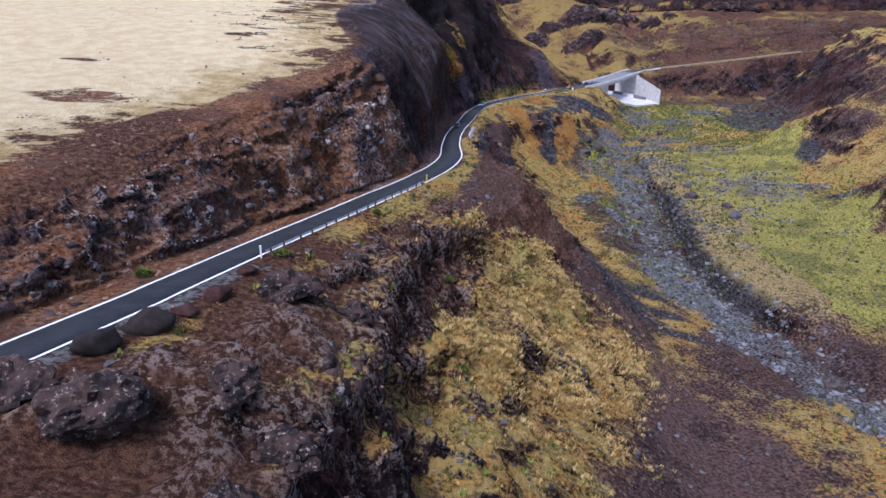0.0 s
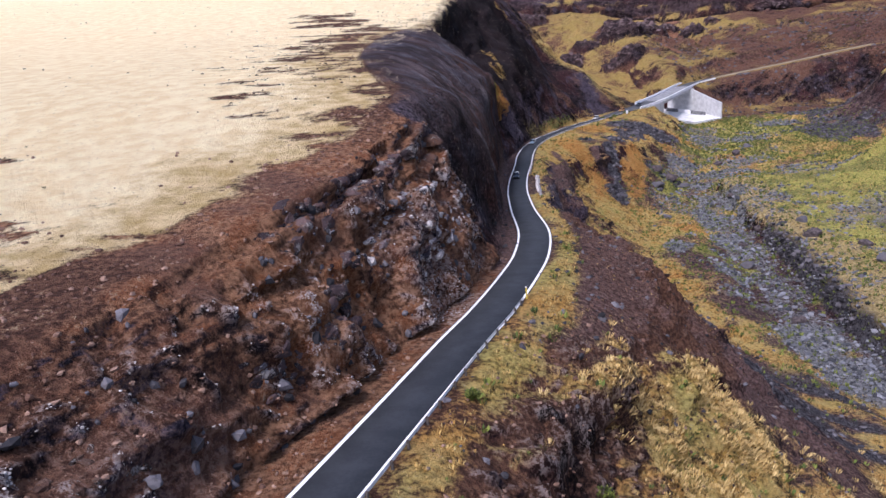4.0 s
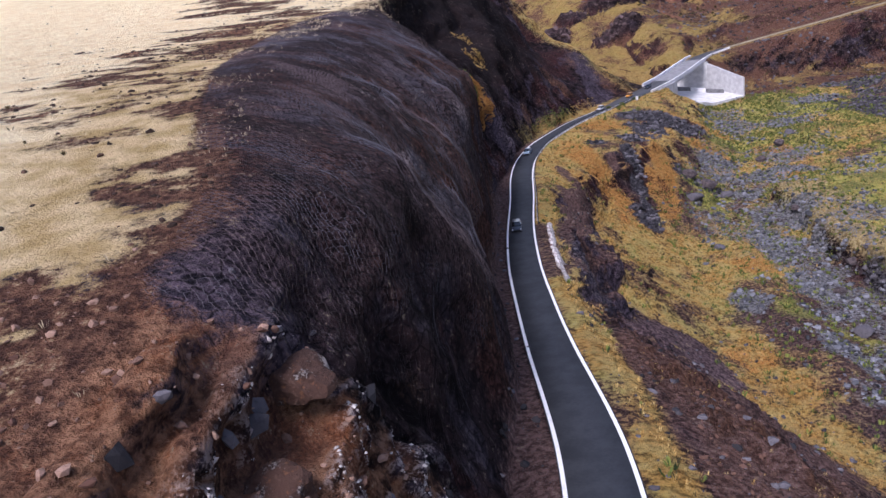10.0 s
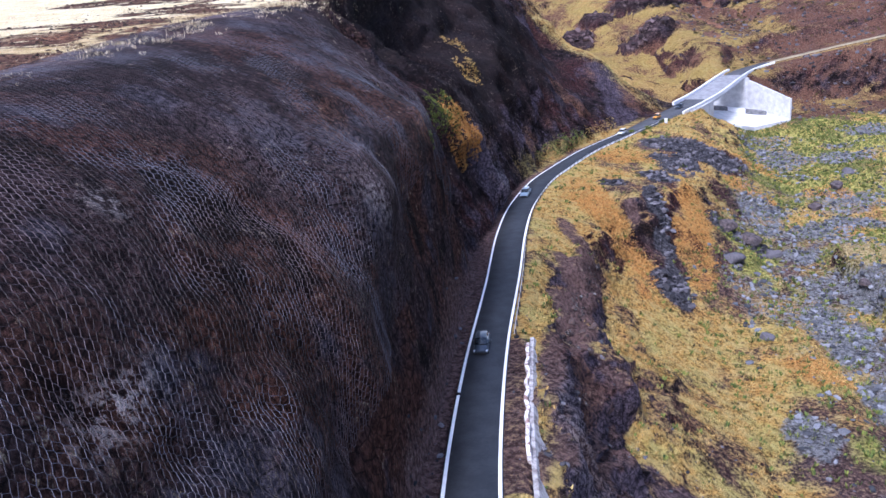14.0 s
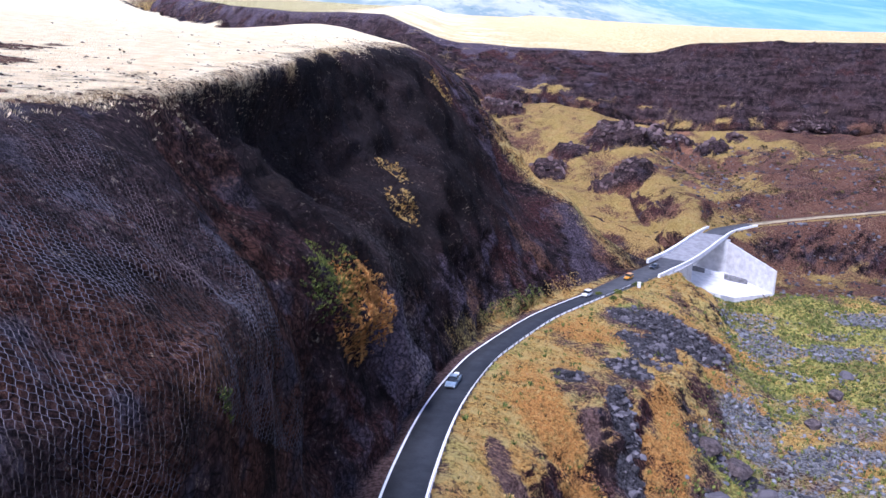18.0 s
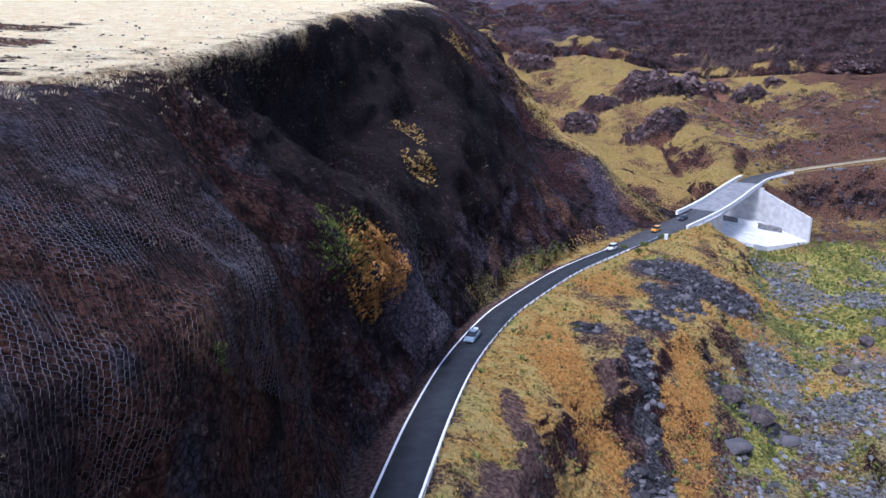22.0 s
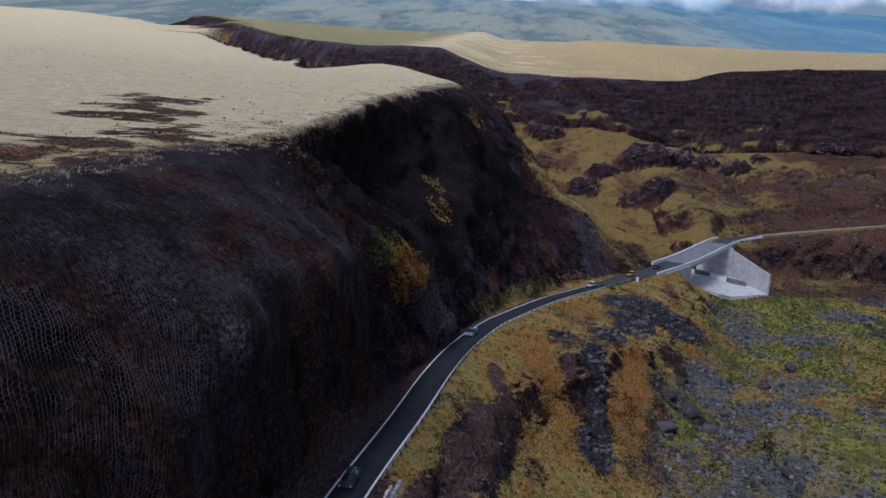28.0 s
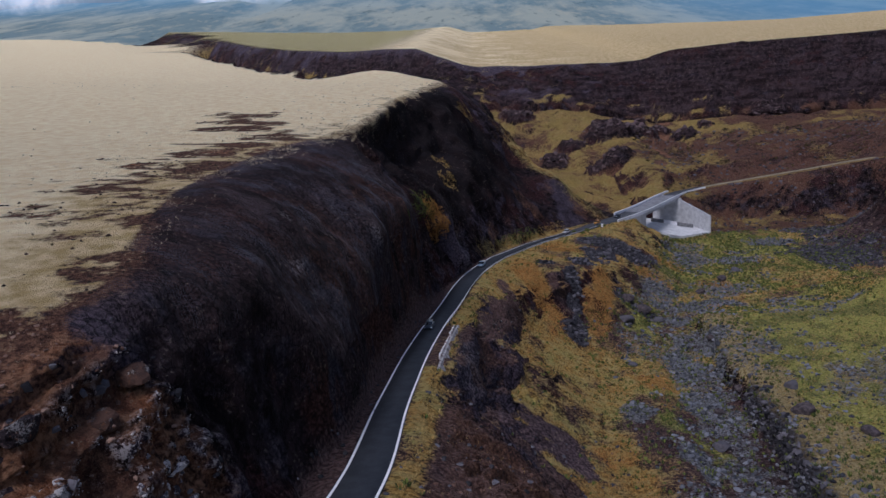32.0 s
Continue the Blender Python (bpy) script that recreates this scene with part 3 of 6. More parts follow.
yellow = yellow * np.where((cross > 2) & (cross < 5.6) & (GY > 216) & (GY < 249), 0.25, 1.0)
dirt = dirt * (1 - np.exp(-((GY - 322) / 10) ** 2 - ((P[..., 2] - 55) / 10) ** 2) * (cross < -4)) + 0.95 * red_bank
talus = np.maximum(talus, 0.85 * brown_bank * rightside) * (1 - 0.85 * red_bank)
dirt = np.clip(dirt + (0.7 - 0.45 * step(140, 160, GY)) * np.exp(-((cross + 4) / 1.6) ** 2) * (GY < 470), 0, 1) * (1 - pile)
talus = np.maximum(talus, 0.85 * np.exp(-((cross + 3.9) / 1.2) ** 4) * step(130, 150, GY) * (1 - step(440, 455, GY)))
purple_talus = spots(((29, 240, 8, 7), (33, 230, 8, 9), (25, 226, 6, 12)))
talus = np.maximum(talus, np.maximum(earth, 0.3 * hill * (1 - 0.3 * STEEP)))
ledge_flat = np.where(GY > 640, step(0.5, 0.8, NORM[..., 2]) * (GY < cliff_y(gx) + 5) * (GY > floor_y(gx) + 20), 0)
stone_bits = np.maximum(0.4 * mix_stone, 0.8 * greys) * rightside
gravel = np.maximum(gravel, np.maximum(stone_bits, kerbside))
green = np.maximum(green, 0.7 * leafy * rightside)
green = np.maximum(green, 0.6 * far_top * (1 - step(-110, 0, gx)))
green = np.maximum(green, 0.75 * rightside * low * step(0.05, 0.35, fbm(flat(gx, GY) + 2300, 10.0, 4, 0.6)) * step(52, 66, gx) * (1 - step(-10, 10, gx - east_x(YS))) * step(170, 230, GY))
zone_y = np.clip(np.maximum(yellow * (1 - 0.55 * step(-0.05, 0.35, mosaic) * rightside), (0.28 - 0.22 * step(60, 120, gx)) * ledge_flat * step(0.72, 0.88, NORM[..., 2]) * step(-0.2, 0.3, mosaic)), 0, 1)
bulge = np.zeros_like(gx)
bulge[2:-2, 2:-2] = ((4 * P[2:-2, 2:-2] - P[:-4, 2:-2] - P[4:, 2:-2] - P[2:-2, :-4] - P[2:-2, 4:]) * NORM[2:-2, 2:-2]).sum(-1)
edges = step(0.35, 1.3, bulge) * (GY < 480)
near_left = (1 - step(147, 154, GS)) * (cross < -2)
pale = near_left * step(1.5, 3.0, rim_z(GY) - P[..., 2]) * np.maximum(edges * step(-0.25, 0.15, fbm(P + 2500, 12.0, 3)), (0.10 + 0.35 * step(114, 122, GY)) * step(0.0, 0.3, fine)) + 0.5 * (cross > 4) * (GY < 125) * edges * (cross < 32)
pale = pale + 0.5 * np.exp(-((gx - 11) / 4) ** 2 - ((GY - 231) / 10) ** 2) + 0.45 * np.exp(-((gx - 10) / 5) ** 2 - ((GY - 328) / 7) ** 2)
rust = 0.7 * red_gully + near_left * (1 - on_top) * np.clip(0.55 + 0.9 * flatter + 0.6 * mosaic, 0, 1) * (1 - 0.5 * edges)
rust = rust * (1 - 0.6 * (1 - step(84, 98, GY)) * step(8, 13, -cross))
rust = rust + 0.42 * on_left * (cross < -4) * step(0.16, 0.42, fbm(P + 1900, 14.0, 4)) * step(160, 190, GY) * (1 - 0.6 * step(265, 285, GY)) * (1 - step(330, 380, GY))
rust = rust + (0.25 + 0.5 * (1 - step(120, 150, GY))) * np.clip(bare + scar, 0, 1) * on_top * step(0.0, 0.3, patch + 0.1)
slab = near_left * (1 - on_top) * (1 - flatter) * step(-0.2, 0.3, fine) * 0.7 + edges * on_left * 0.5
slab = slab + 0.65 * (cross > 4.5) * (cross < 24) * STEEP * step(165, 185, GY) * (1 - step(290, 320, GY)) + 0.5 * np.exp(-((gx - 11) / 4) ** 2 - ((GY - 231) / 11) ** 2)
slab = slab + 1.1 * on_left * (cross < -4) * np.exp(-((GY - 322) / 9) ** 2 - ((P[..., 2] - 55) / 9) ** 2)
slab = slab + (0.5 - 0.2 * (GY < 285)) * on_left * (cross < -4) * step(0.1, 0.4, fbm(P * (1, 1, 0.5) + 2100, 20.0, 4, 0.55)) * step(190, 225, GY)
# Shade of the hollow under the brow, put into the rock colour.
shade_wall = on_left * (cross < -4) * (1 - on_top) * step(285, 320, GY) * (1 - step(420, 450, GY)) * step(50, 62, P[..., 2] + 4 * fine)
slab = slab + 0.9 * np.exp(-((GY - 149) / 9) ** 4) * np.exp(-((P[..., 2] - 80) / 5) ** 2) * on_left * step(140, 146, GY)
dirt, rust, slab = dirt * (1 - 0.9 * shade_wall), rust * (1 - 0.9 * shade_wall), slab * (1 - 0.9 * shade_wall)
slab = slab + 0.8 * on_left * (cross < -3) * np.exp(-((GY - 318 - (56 - P[..., 2]) * 0.9) / 9) ** 2 - ((P[..., 2] - 53) / 9) ** 2) + 0.2 * on_left * (cross < -4) * np.exp(-((GY - 440) / 14) ** 2) * step(0.0, 0.3, fine)
red_flat = np.exp(-((GY - 105) / 9) ** 4) * step(24, 28, 3 * fine - gx)
rust, slab, pale = np.maximum(rust, 0.85 * red_flat * (1 - grass)), slab * (1 - 0.85 * red_flat), pale * (1 - 0.9 * red_flat)
patches = lambda places: sum(np.exp(-((GY - sy) / ry) ** 2 - ((P[..., 2] - sz) / rz) ** 2) for sy, sz, ry, rz in places) * on_left * (cross < -4)
rust = rust + 1.0 * patches(((257, 74, 4, 3), (177, 79, 4, 2), (171, 77, 3, 2), (208, 63, 7, 6), (236, 79, 6, 3))) * step(-0.3, 0.2, mosaic)
slab = slab + 0.9 * patches(((228, 72, 3.5, 3), (186, 75, 5, 3), (262, 82, 9, 3), (222, 81, 7, 3), (203, 80, 2, 1.5))) * step(-0.4, 0.2, mosaic)
pale = pale + 0.8 * patches(((228, 72, 2.2, 2), (203, 80.2, 1.0, 0.8), (192, 74, 3, 1.0)))
red_earth = np.exp(-((gx + 27 + 2 * fine) / 7) ** 4 - ((GY - 107) / 13) ** 4)
rust, dirt = np.maximum(rust, 0.95 * red_earth * (1 - 0.7 * grass)), dirt * (1 - 0.5 * red_earth)
far_face = (GY > cliff_y(gx) - 40) * (GY < cliff_y(gx) + 6) * (GY > 480)
slab = slab + far_face * step(-0.02, 0.3, fbm(P * (1, 1, 2.0) + 3100, 26.0, 4, 0.6) + 0.35 * step(-14, 0, GY - cliff_y(gx))) * (1 - 0.7 * step(90, 180, gx))
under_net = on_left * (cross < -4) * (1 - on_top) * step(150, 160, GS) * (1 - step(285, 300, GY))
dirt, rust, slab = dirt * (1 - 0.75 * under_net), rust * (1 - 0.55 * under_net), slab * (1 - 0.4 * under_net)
dirt, rust = dirt * (1 - 0.75 * far_face) * (1 - 0.8 * knob), rust * (1 - 0.8 * knob)
bleach = np.where(far_top > 0.01, np.clip(0.8 - 0.7 * step(-150, 200, gx) + 0.4 * patch, 0, 1), step(0, 30 - 22 * lip, inland + 10 * patch + 6 * lip))
one = np.ones_like(grass)
zone_a = np.stack([grass, zone_y, np.clip(green, 0, 1) * (1 - gravel), one], -1)
zone_b = np.stack([dirt, gravel, np.clip(talus, 0, 1), one], -1)
zone_d = np.stack([bleach, np.clip(rust, 0, 1), np.clip(slab, 0, 1), one], -1)
# Shade painted into the recess: purple rock fades out; darker towards the rim too.
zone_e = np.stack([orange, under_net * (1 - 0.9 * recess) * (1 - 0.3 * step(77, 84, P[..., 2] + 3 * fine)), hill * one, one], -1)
layered = np.clip(far_face * step(0.1, 0.4, STEEP) + 0.9 * knob, 0, 1)
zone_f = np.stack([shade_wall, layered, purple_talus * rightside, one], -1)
zone_c = np.stack([np.clip(pale, 0, 1), pile, np.clip(field - lush, 0, 1), one], -1)


# ---- materials ----
def material(name, rough=0.85, metal=0.0):
    m = bpy.data.materials.new(name)
    m.use_nodes = True
    t = m.node_tree
    b = t.nodes["Principled BSDF"]
    b.inputs["Roughness"].default_value, b.inputs["Metallic"].default_value = rough, metal
    b.inputs["Specular IOR Level"].default_value = 0.25
    return m, t, b


def put(t, socket, value):
    if hasattr(value, "is_output"):
        t.links.new(value, socket)
    elif isinstance(value, tuple):
        socket.default_value = (*value, 1.0)[:4]
    else:
        socket.default_value = value


def noise_of(t, scale, detail=5.0, rough=0.6, vector=None):
    n = t.nodes.new("ShaderNodeTexNoise")
    n.inputs["Scale"].default_value, n.inputs["Detail"].default_value, n.inputs["Roughness"].default_value = scale, detail, rough
    if vector is None:
        vector = t.nodes.new("ShaderNodeNewGeometry").outputs["Position"]
    t.links.new(vector, n.inputs["Vector"])
    return n.outputs["Fac"]


def ramp(t, fac, a, b, lo=0.35, hi=0.65):
    r = t.nodes.new("ShaderNodeMapRange")
    r.interpolation_type = "SMOOTHSTEP"
    put(t, r.inputs["Value"], fac)
    r.inputs["From Min"].default_value, r.inputs["From Max"].default_value = lo, hi
    r.inputs["To Min"].default_value, r.inputs["To Max"].default_value = a, b
    return r.outputs["Result"]


def blend(t, fac, a, b):
    m = t.nodes.new("ShaderNodeMix")
    m.data_type = "RGBA"
    put(t, m.inputs["Factor"], fac)
    put(t, m.inputs[6], a)
    put(t, m.inputs[7], b)
    return m.outputs[2]


def sums(t, a, b, op="ADD"):
    m = t.nodes.new("ShaderNodeMath")
    m.operation = op
    put(t, m.inputs[0], a)
    put(t, m.inputs[1], b)
    return m.outputs[0]


def relief(t, b, height, strength=0.6, distance=0.2):
    n = t.nodes.new("ShaderNodeBump")
    n.inputs["Strength"].default_value, n.inputs["Distance"].default_value = strength, distance
    put(t, n.inputs["Height"], height)
    t.links.new(n.outputs["Normal"], b.inputs["Normal"])


def two_tone(name, a, b, size=1.0, rough=0.85, metal=0.0, bump=0.4, depth=0.05, lo=0.35, hi=0.65):
    """A weathered surface in two tones, with grain; size in metres of its larger blotches."""
    m, t, bs = material(name, rough, metal)
    n1, n2 = noise_of(t, 1 / size), noise_of(t, 9 / size)
    mixed = sums(t, sums(t, n1, 0.7, "MULTIPLY"), sums(t, n2, 0.3, "MULTIPLY"))
    put(t, bs.inputs["Base Color"], blend(t, ramp(t, mixed, 0, 1, lo, hi), a, b))
    relief(t, bs, n2, bump, depth)
    return m


def ground_material():
    m, t, b = material("land", 0.95)
    b.inputs["Specular IOR Level"].default_value = 0.06
    split = []
    for zone in ("zone_a", "zone_b", "zone_c", "zone_d", "zone_e", "zone_f"):
        z = t.nodes.new("ShaderNodeAttribute")
        z.attribute_name = zone
        split.append(t.nodes.new("ShaderNodeSeparateColor"))
        t.links.new(z.outputs["Color"], split[-1].inputs[0])
    sa, sb, sc, sd, se, sf = split
    big, mid, small, tiny = noise_of(t, 0.05), noise_of(t, 0.35, 6), noise_of(t, 1.6, 6, 0.65), noise_of(t, 6.0, 4, 0.7)
    grain = sums(t, sums(t, mid, 0.25, "MULTIPLY"), sums(t, sums(t, small, 0.40, "MULTIPLY"), sums(t, tiny, 0.35, "MULTIPLY")))
    cells = t.nodes.new("ShaderNodeTexVoronoi")
    cells.feature = "DISTANCE_TO_EDGE"
    cells.inputs["Scale"].default_value = 0.75
    t.links.new(t.nodes.new("ShaderNodeNewGeometry").outputs["Position"], cells.inputs["Vector"])
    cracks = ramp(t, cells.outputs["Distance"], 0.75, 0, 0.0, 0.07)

    def layer(weight, strength=0.9):
        w = sums(t, weight, sums(t, sums(t, grain, 0.5, "SUBTRACT"), 3.0 * strength, "MULTIPLY"))
        return ramp(t, w, 0, 1, 0.22, 0.78)
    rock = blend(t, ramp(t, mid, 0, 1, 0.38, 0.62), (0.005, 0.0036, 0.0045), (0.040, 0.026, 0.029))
    shade = noise_of(t, 0.11, 4, 0.55)
    rock = blend(t, ramp(t, big, 0, 0.8, 0.47, 0.58), rock, blend(t, ramp(t, small, 0, 1, 0.4, 0.62), (0.022, 0.010, 0.010), (0.105, 0.042, 0.040)))
    rock = blend(t, ramp(t, shade, 0, 0.85, 0.56, 0.66), rock, blend(t, ramp(t, small, 0, 1, 0.4, 0.62), (0.028, 0.024, 0.034), (0.120, 0.098, 0.120)))
    rock = blend(t, ramp(t, shade, 0.8, 0, 0.33, 0.42), rock, blend(t, ramp(t, small, 0, 1, 0.4, 0.62), (0.012, 0.009, 0.009), (0.070, 0.040, 0.026)))
    rock = blend(t, ramp(t, small, 0, 0.6, 0.56, 0.70), rock, (0.092, 0.066, 0.075))
    rock = blend(t, ramp(t, tiny, 0, 0.4, 0.60, 0.72), rock, (0.13, 0.105, 0.11))
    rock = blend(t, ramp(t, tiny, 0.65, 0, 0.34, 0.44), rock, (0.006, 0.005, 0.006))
    # Near-black tones that paint the shade below the brow.
    shade_blotch = noise_of(t, 0.06, 5, 0.5)
    shade_c = blend(t, ramp(t, shade_blotch, 0, 1, 0.42, 0.60), (0.0085, 0.007, 0.008), (0.028, 0.022, 0.023))
    shade_c = blend(t, ramp(t, small, 0, 0.5, 0.5, 0.7), shade_c, (0.038, 0.029, 0.029))
    rock = blend(t, sums(t, sf.outputs[0], 0.85, "MULTIPLY"), rock, shade_c)
    flatten = t.nodes.new("ShaderNodeVectorMath")
    flatten.operation = "MULTIPLY"
    t.links.new(t.nodes.new("ShaderNodeNewGeometry").outputs["Position"], flatten.inputs[0])
    flatten.inputs[1].default_value = (0.16, 0.16, 1.0)
    beds = sums(t, sums(t, noise_of(t, 0.30, 6, 0.65, flatten.outputs[0]), 0.65, "MULTIPLY"), sums(t, mid, 0.35, "MULTIPLY"))
    bedded = blend(t, ramp(t, beds, 0, 1, 0.40, 0.60), (0.013, 0.009, 0.011), (0.066, 0.045, 0.050))
    bedded = blend(t, ramp(t, small, 0, 0.7, 0.5, 0.68), bedded, (0.11, 0.075, 0.072))
    bedded = blend(t, ramp(t, mid, 0.7, 0, 0.36, 0.46), bedded, (0.020, 0.015, 0.017))
    slab_c = blend(t, ramp(t, small, 0, 1, 0.36, 0.64), (0.028, 0.025, 0.036), (0.145, 0.112, 0.145))
    slab_c = blend(t, ramp(t, tiny, 0, 0.6, 0.55, 0.7), slab_c, (0.27, 0.22, 0.235))
    rock = blend(t, layer(sd.outputs[2], 0.5), rock, slab_c)
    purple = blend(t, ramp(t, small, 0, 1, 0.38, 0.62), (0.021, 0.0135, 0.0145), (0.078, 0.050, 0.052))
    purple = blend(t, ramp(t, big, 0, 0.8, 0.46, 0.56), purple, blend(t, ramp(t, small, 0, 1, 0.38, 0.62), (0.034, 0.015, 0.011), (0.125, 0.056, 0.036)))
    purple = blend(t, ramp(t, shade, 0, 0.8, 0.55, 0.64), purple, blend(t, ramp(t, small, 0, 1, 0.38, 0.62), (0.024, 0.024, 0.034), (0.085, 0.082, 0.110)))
    # Shadow masses over the netted rock, painted as near-black blotches.
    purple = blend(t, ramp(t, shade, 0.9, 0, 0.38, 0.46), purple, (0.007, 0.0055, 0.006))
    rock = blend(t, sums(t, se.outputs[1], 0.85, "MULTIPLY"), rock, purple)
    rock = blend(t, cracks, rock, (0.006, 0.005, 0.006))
    rock = blend(t, sums(t, sf.outputs[1], 0.85, "MULTIPLY"), rock, bedded)
    spots = ramp(t, sums(t, small, sums(t, tiny, 0.6, "MULTIPLY")), 0, 1, 0.78, 0.88)
    dirt_c = blend(t, ramp(t, small, 0, 1, 0.38, 0.62), (0.060, 0.030, 0.022), (0.18, 0.092, 0.058))
    dirt_c = blend(t, ramp(t, tiny, 0, 0.5, 0.58, 0.7), dirt_c, (0.27, 0.18, 0.13))
    rust_c = blend(t, ramp(t, small, 0, 1, 0.36, 0.62), (0.105, 0.050, 0.029), (0.37, 0.195, 0.112))
    rust_c = blend(t, ramp(t, mid, 0, 0.55, 0.46, 0.62), rust_c, blend(t, ramp(t, tiny, 0, 1, 0.4, 0.6), (0.13, 0.042, 0.020), (0.36, 0.125, 0.045)))
    rust_c = blend(t, ramp(t, big, 0.6, 0, 0.40, 0.50), rust_c, (0.115, 0.062, 0.052))
    rust_c = blend(t, ramp(t, tiny, 0, 0.6, 0.56, 0.7), rust_c, (0.30, 0.20, 0.14))
    c = blend(t, layer(sb.outputs[0]), rock, dirt_c)
    c = blend(t, layer(sd.outputs[1], 0.5), c, rust_c)
    c = blend(t, sums(t, sums(t, sc.outputs[0], spots, "MULTIPLY"), 0.85, "MULTIPLY"), c, (0.55, 0.50, 0.49))
    talus_c = blend(t, ramp(t, small, 0, 1, 0.38, 0.62), (0.066, 0.038, 0.034), (0.190, 0.118, 0.104))
    talus_c = blend(t, ramp(t, tiny, 0, 0.7, 0.56, 0.68), talus_c, (0.28, 0.24, 0.24))
    talus_c = blend(t, sums(t, sf.outputs[2], 0.8, "MULTIPLY"), talus_c, blend(t, ramp(t, small, 0, 1, 0.38, 0.62), (0.085, 0.058, 0.066), (0.22, 0.155, 0.165)))
    c = blend(t, layer(sb.outputs[2], 0.6), c, talus_c)
    yel = blend(t, ramp(t, small, 0, 1, 0.36, 0.6), (0.15, 0.090, 0.026), (0.58, 0.36, 0.105))
    yel = blend(t, ramp(t, mid, 0, 0.75, 0.42, 0.62), yel, (0.54, 0.42, 0.16))
    yel = blend(t, ramp(t, tiny, 0, 0.7, 0.54, 0.7), yel, (0.10, 0.08, 0.03))
    hue = noise_of(t, 0.085, 5, 0.6)
    yel = blend(t, sums(t, ramp(t, hue, 0, 0.45, 0.50, 0.62), sums(t, se.outputs[0], 0.8, "MULTIPLY"), "MAXIMUM"), yel, blend(t, ramp(t, small, 0, 1, 0.36, 0.62), (0.16, 0.070, 0.020), (0.56, 0.27, 0.075)))
    yel = blend(t, ramp(t, hue, 0.65, 0, 0.38, 0.48), yel, blend(t, ramp(t, small, 0, 1, 0.36, 0.62), (0.14, 0.115, 0.035), (0.50, 0.44, 0.14)))
    yel = blend(t, sums(t, se.outputs[2], 0.75, "MULTIPLY"), yel, blend(t, ramp(t, hue, 0, 1, 0.4, 0.6), blend(t, ramp(t, small, 0, 1, 0.36, 0.62), (0.15, 0.085, 0.03), (0.34, 0.22, 0.085)), blend(t, ramp(t, small, 0, 1, 0.36, 0.62), (0.15, 0.11, 0.03), (0.30, 0.24, 0.08))))
    c = blend(t, layer(sa.outputs[1], 1.15), c, yel)
    gre = blend(t, ramp(t, small, 0, 1, 0.36, 0.62), (0.17, 0.165, 0.045), (0.49, 0.45, 0.12))
    gre = blend(t, ramp(t, hue, 0.75, 0, 0.42, 0.52), gre, blend(t, ramp(t, small, 0, 1, 0.36, 0.62), (0.055, 0.065, 0.024), (0.24, 0.235, 0.08)))
    gre = blend(t, ramp(t, tiny, 0, 0.35, 0.58, 0.72), gre, (0.12, 0.13, 0.035))
    c = blend(t, layer(sa.outputs[2], 0.6), c, gre)
    tan = blend(t, ramp(t, small, 0, 1, 0.36, 0.64), (0.22, 0.16, 0.07), (0.52, 0.41, 0.20))
    c = blend(t, layer(sc.outputs[2], 0.8), c, tan)
    gra = blend(t, ramp(t, small, 0, 1, 0.36, 0.62), (0.06, 0.060, 0.062), (0.26, 0.26, 0.265))
    gra = blend(t, ramp(t, tiny, 0, 0.7, 0.52, 0.66), gra, (0.12, 0.12, 0.13))
    c = blend(t, layer(sb.outputs[1], 1.35), c, gra)
    pil = blend(t, ramp(t, small, 0, 1, 0.38, 0.6), (0.02, 0.019, 0.023), (0.095, 0.09, 0.10))
    c = blend(t, layer(sc.outputs[1], 0.7), c, pil)
    olive = blend(t, ramp(t, mid, 0, 1, 0.35, 0.65), (0.50, 0.36, 0.155), (0.74, 0.58, 0.32))
    straw = blend(t, ramp(t, mid, 0, 1, 0.35, 0.65), (0.85, 0.67, 0.38), (0.95, 0.82, 0.53))
    dry = blend(t, layer(sd.outputs[0], 0.5), olive, straw)
    dry = blend(t, ramp(t, small, 0, 0.4, 0.54, 0.74), dry, (0.40, 0.27, 0.13))
    dry = blend(t, ramp(t, tiny, 0, 0.35, 0.58, 0.72), dry, (0.30, 0.20, 0.09))
    c = blend(t, layer(sa.outputs[0], 1.0), c, dry)
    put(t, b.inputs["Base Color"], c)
    relief(t, b, grain, 1.0, 1.6)
    return m


LAND = ground_material()


def sheet(name, p, mat, attrs=()):
    """A grid of points as one mesh."""
    h, w = p.shape[:2]
    me = bpy.data.meshes.new(name)
    idx = np.arange(h * w).reshape(h, w)
    quads = np.stack([idx[:-1, :-1], idx[:-1, 1:], idx[1:, 1:], idx[1:, :-1]], -1).reshape(-1, 4)
    me.vertices.add(h * w)
    me.vertices.foreach_set("co", p.reshape(-1).astype(np.float32))
    me.loops.add(quads.size)
    me.loops.foreach_set("vertex_index", quads.reshape(-1).astype(np.int32))
    me.polygons.add(len(quads))
    me.polygons.foreach_set("loop_start", np.arange(0, quads.size, 4, dtype=np.int32))
    me.polygons.foreach_set("use_smooth", np.ones(len(quads), bool))
    me.update(calc_edges=True)
    for label, values in attrs:
        a = me.color_attributes.new(label, "FLOAT_COLOR", "POINT")
        a.data.foreach_set("color", values.reshape(-1).astype(np.float32))
    me.materials.append(mat)
    return new(name, me)


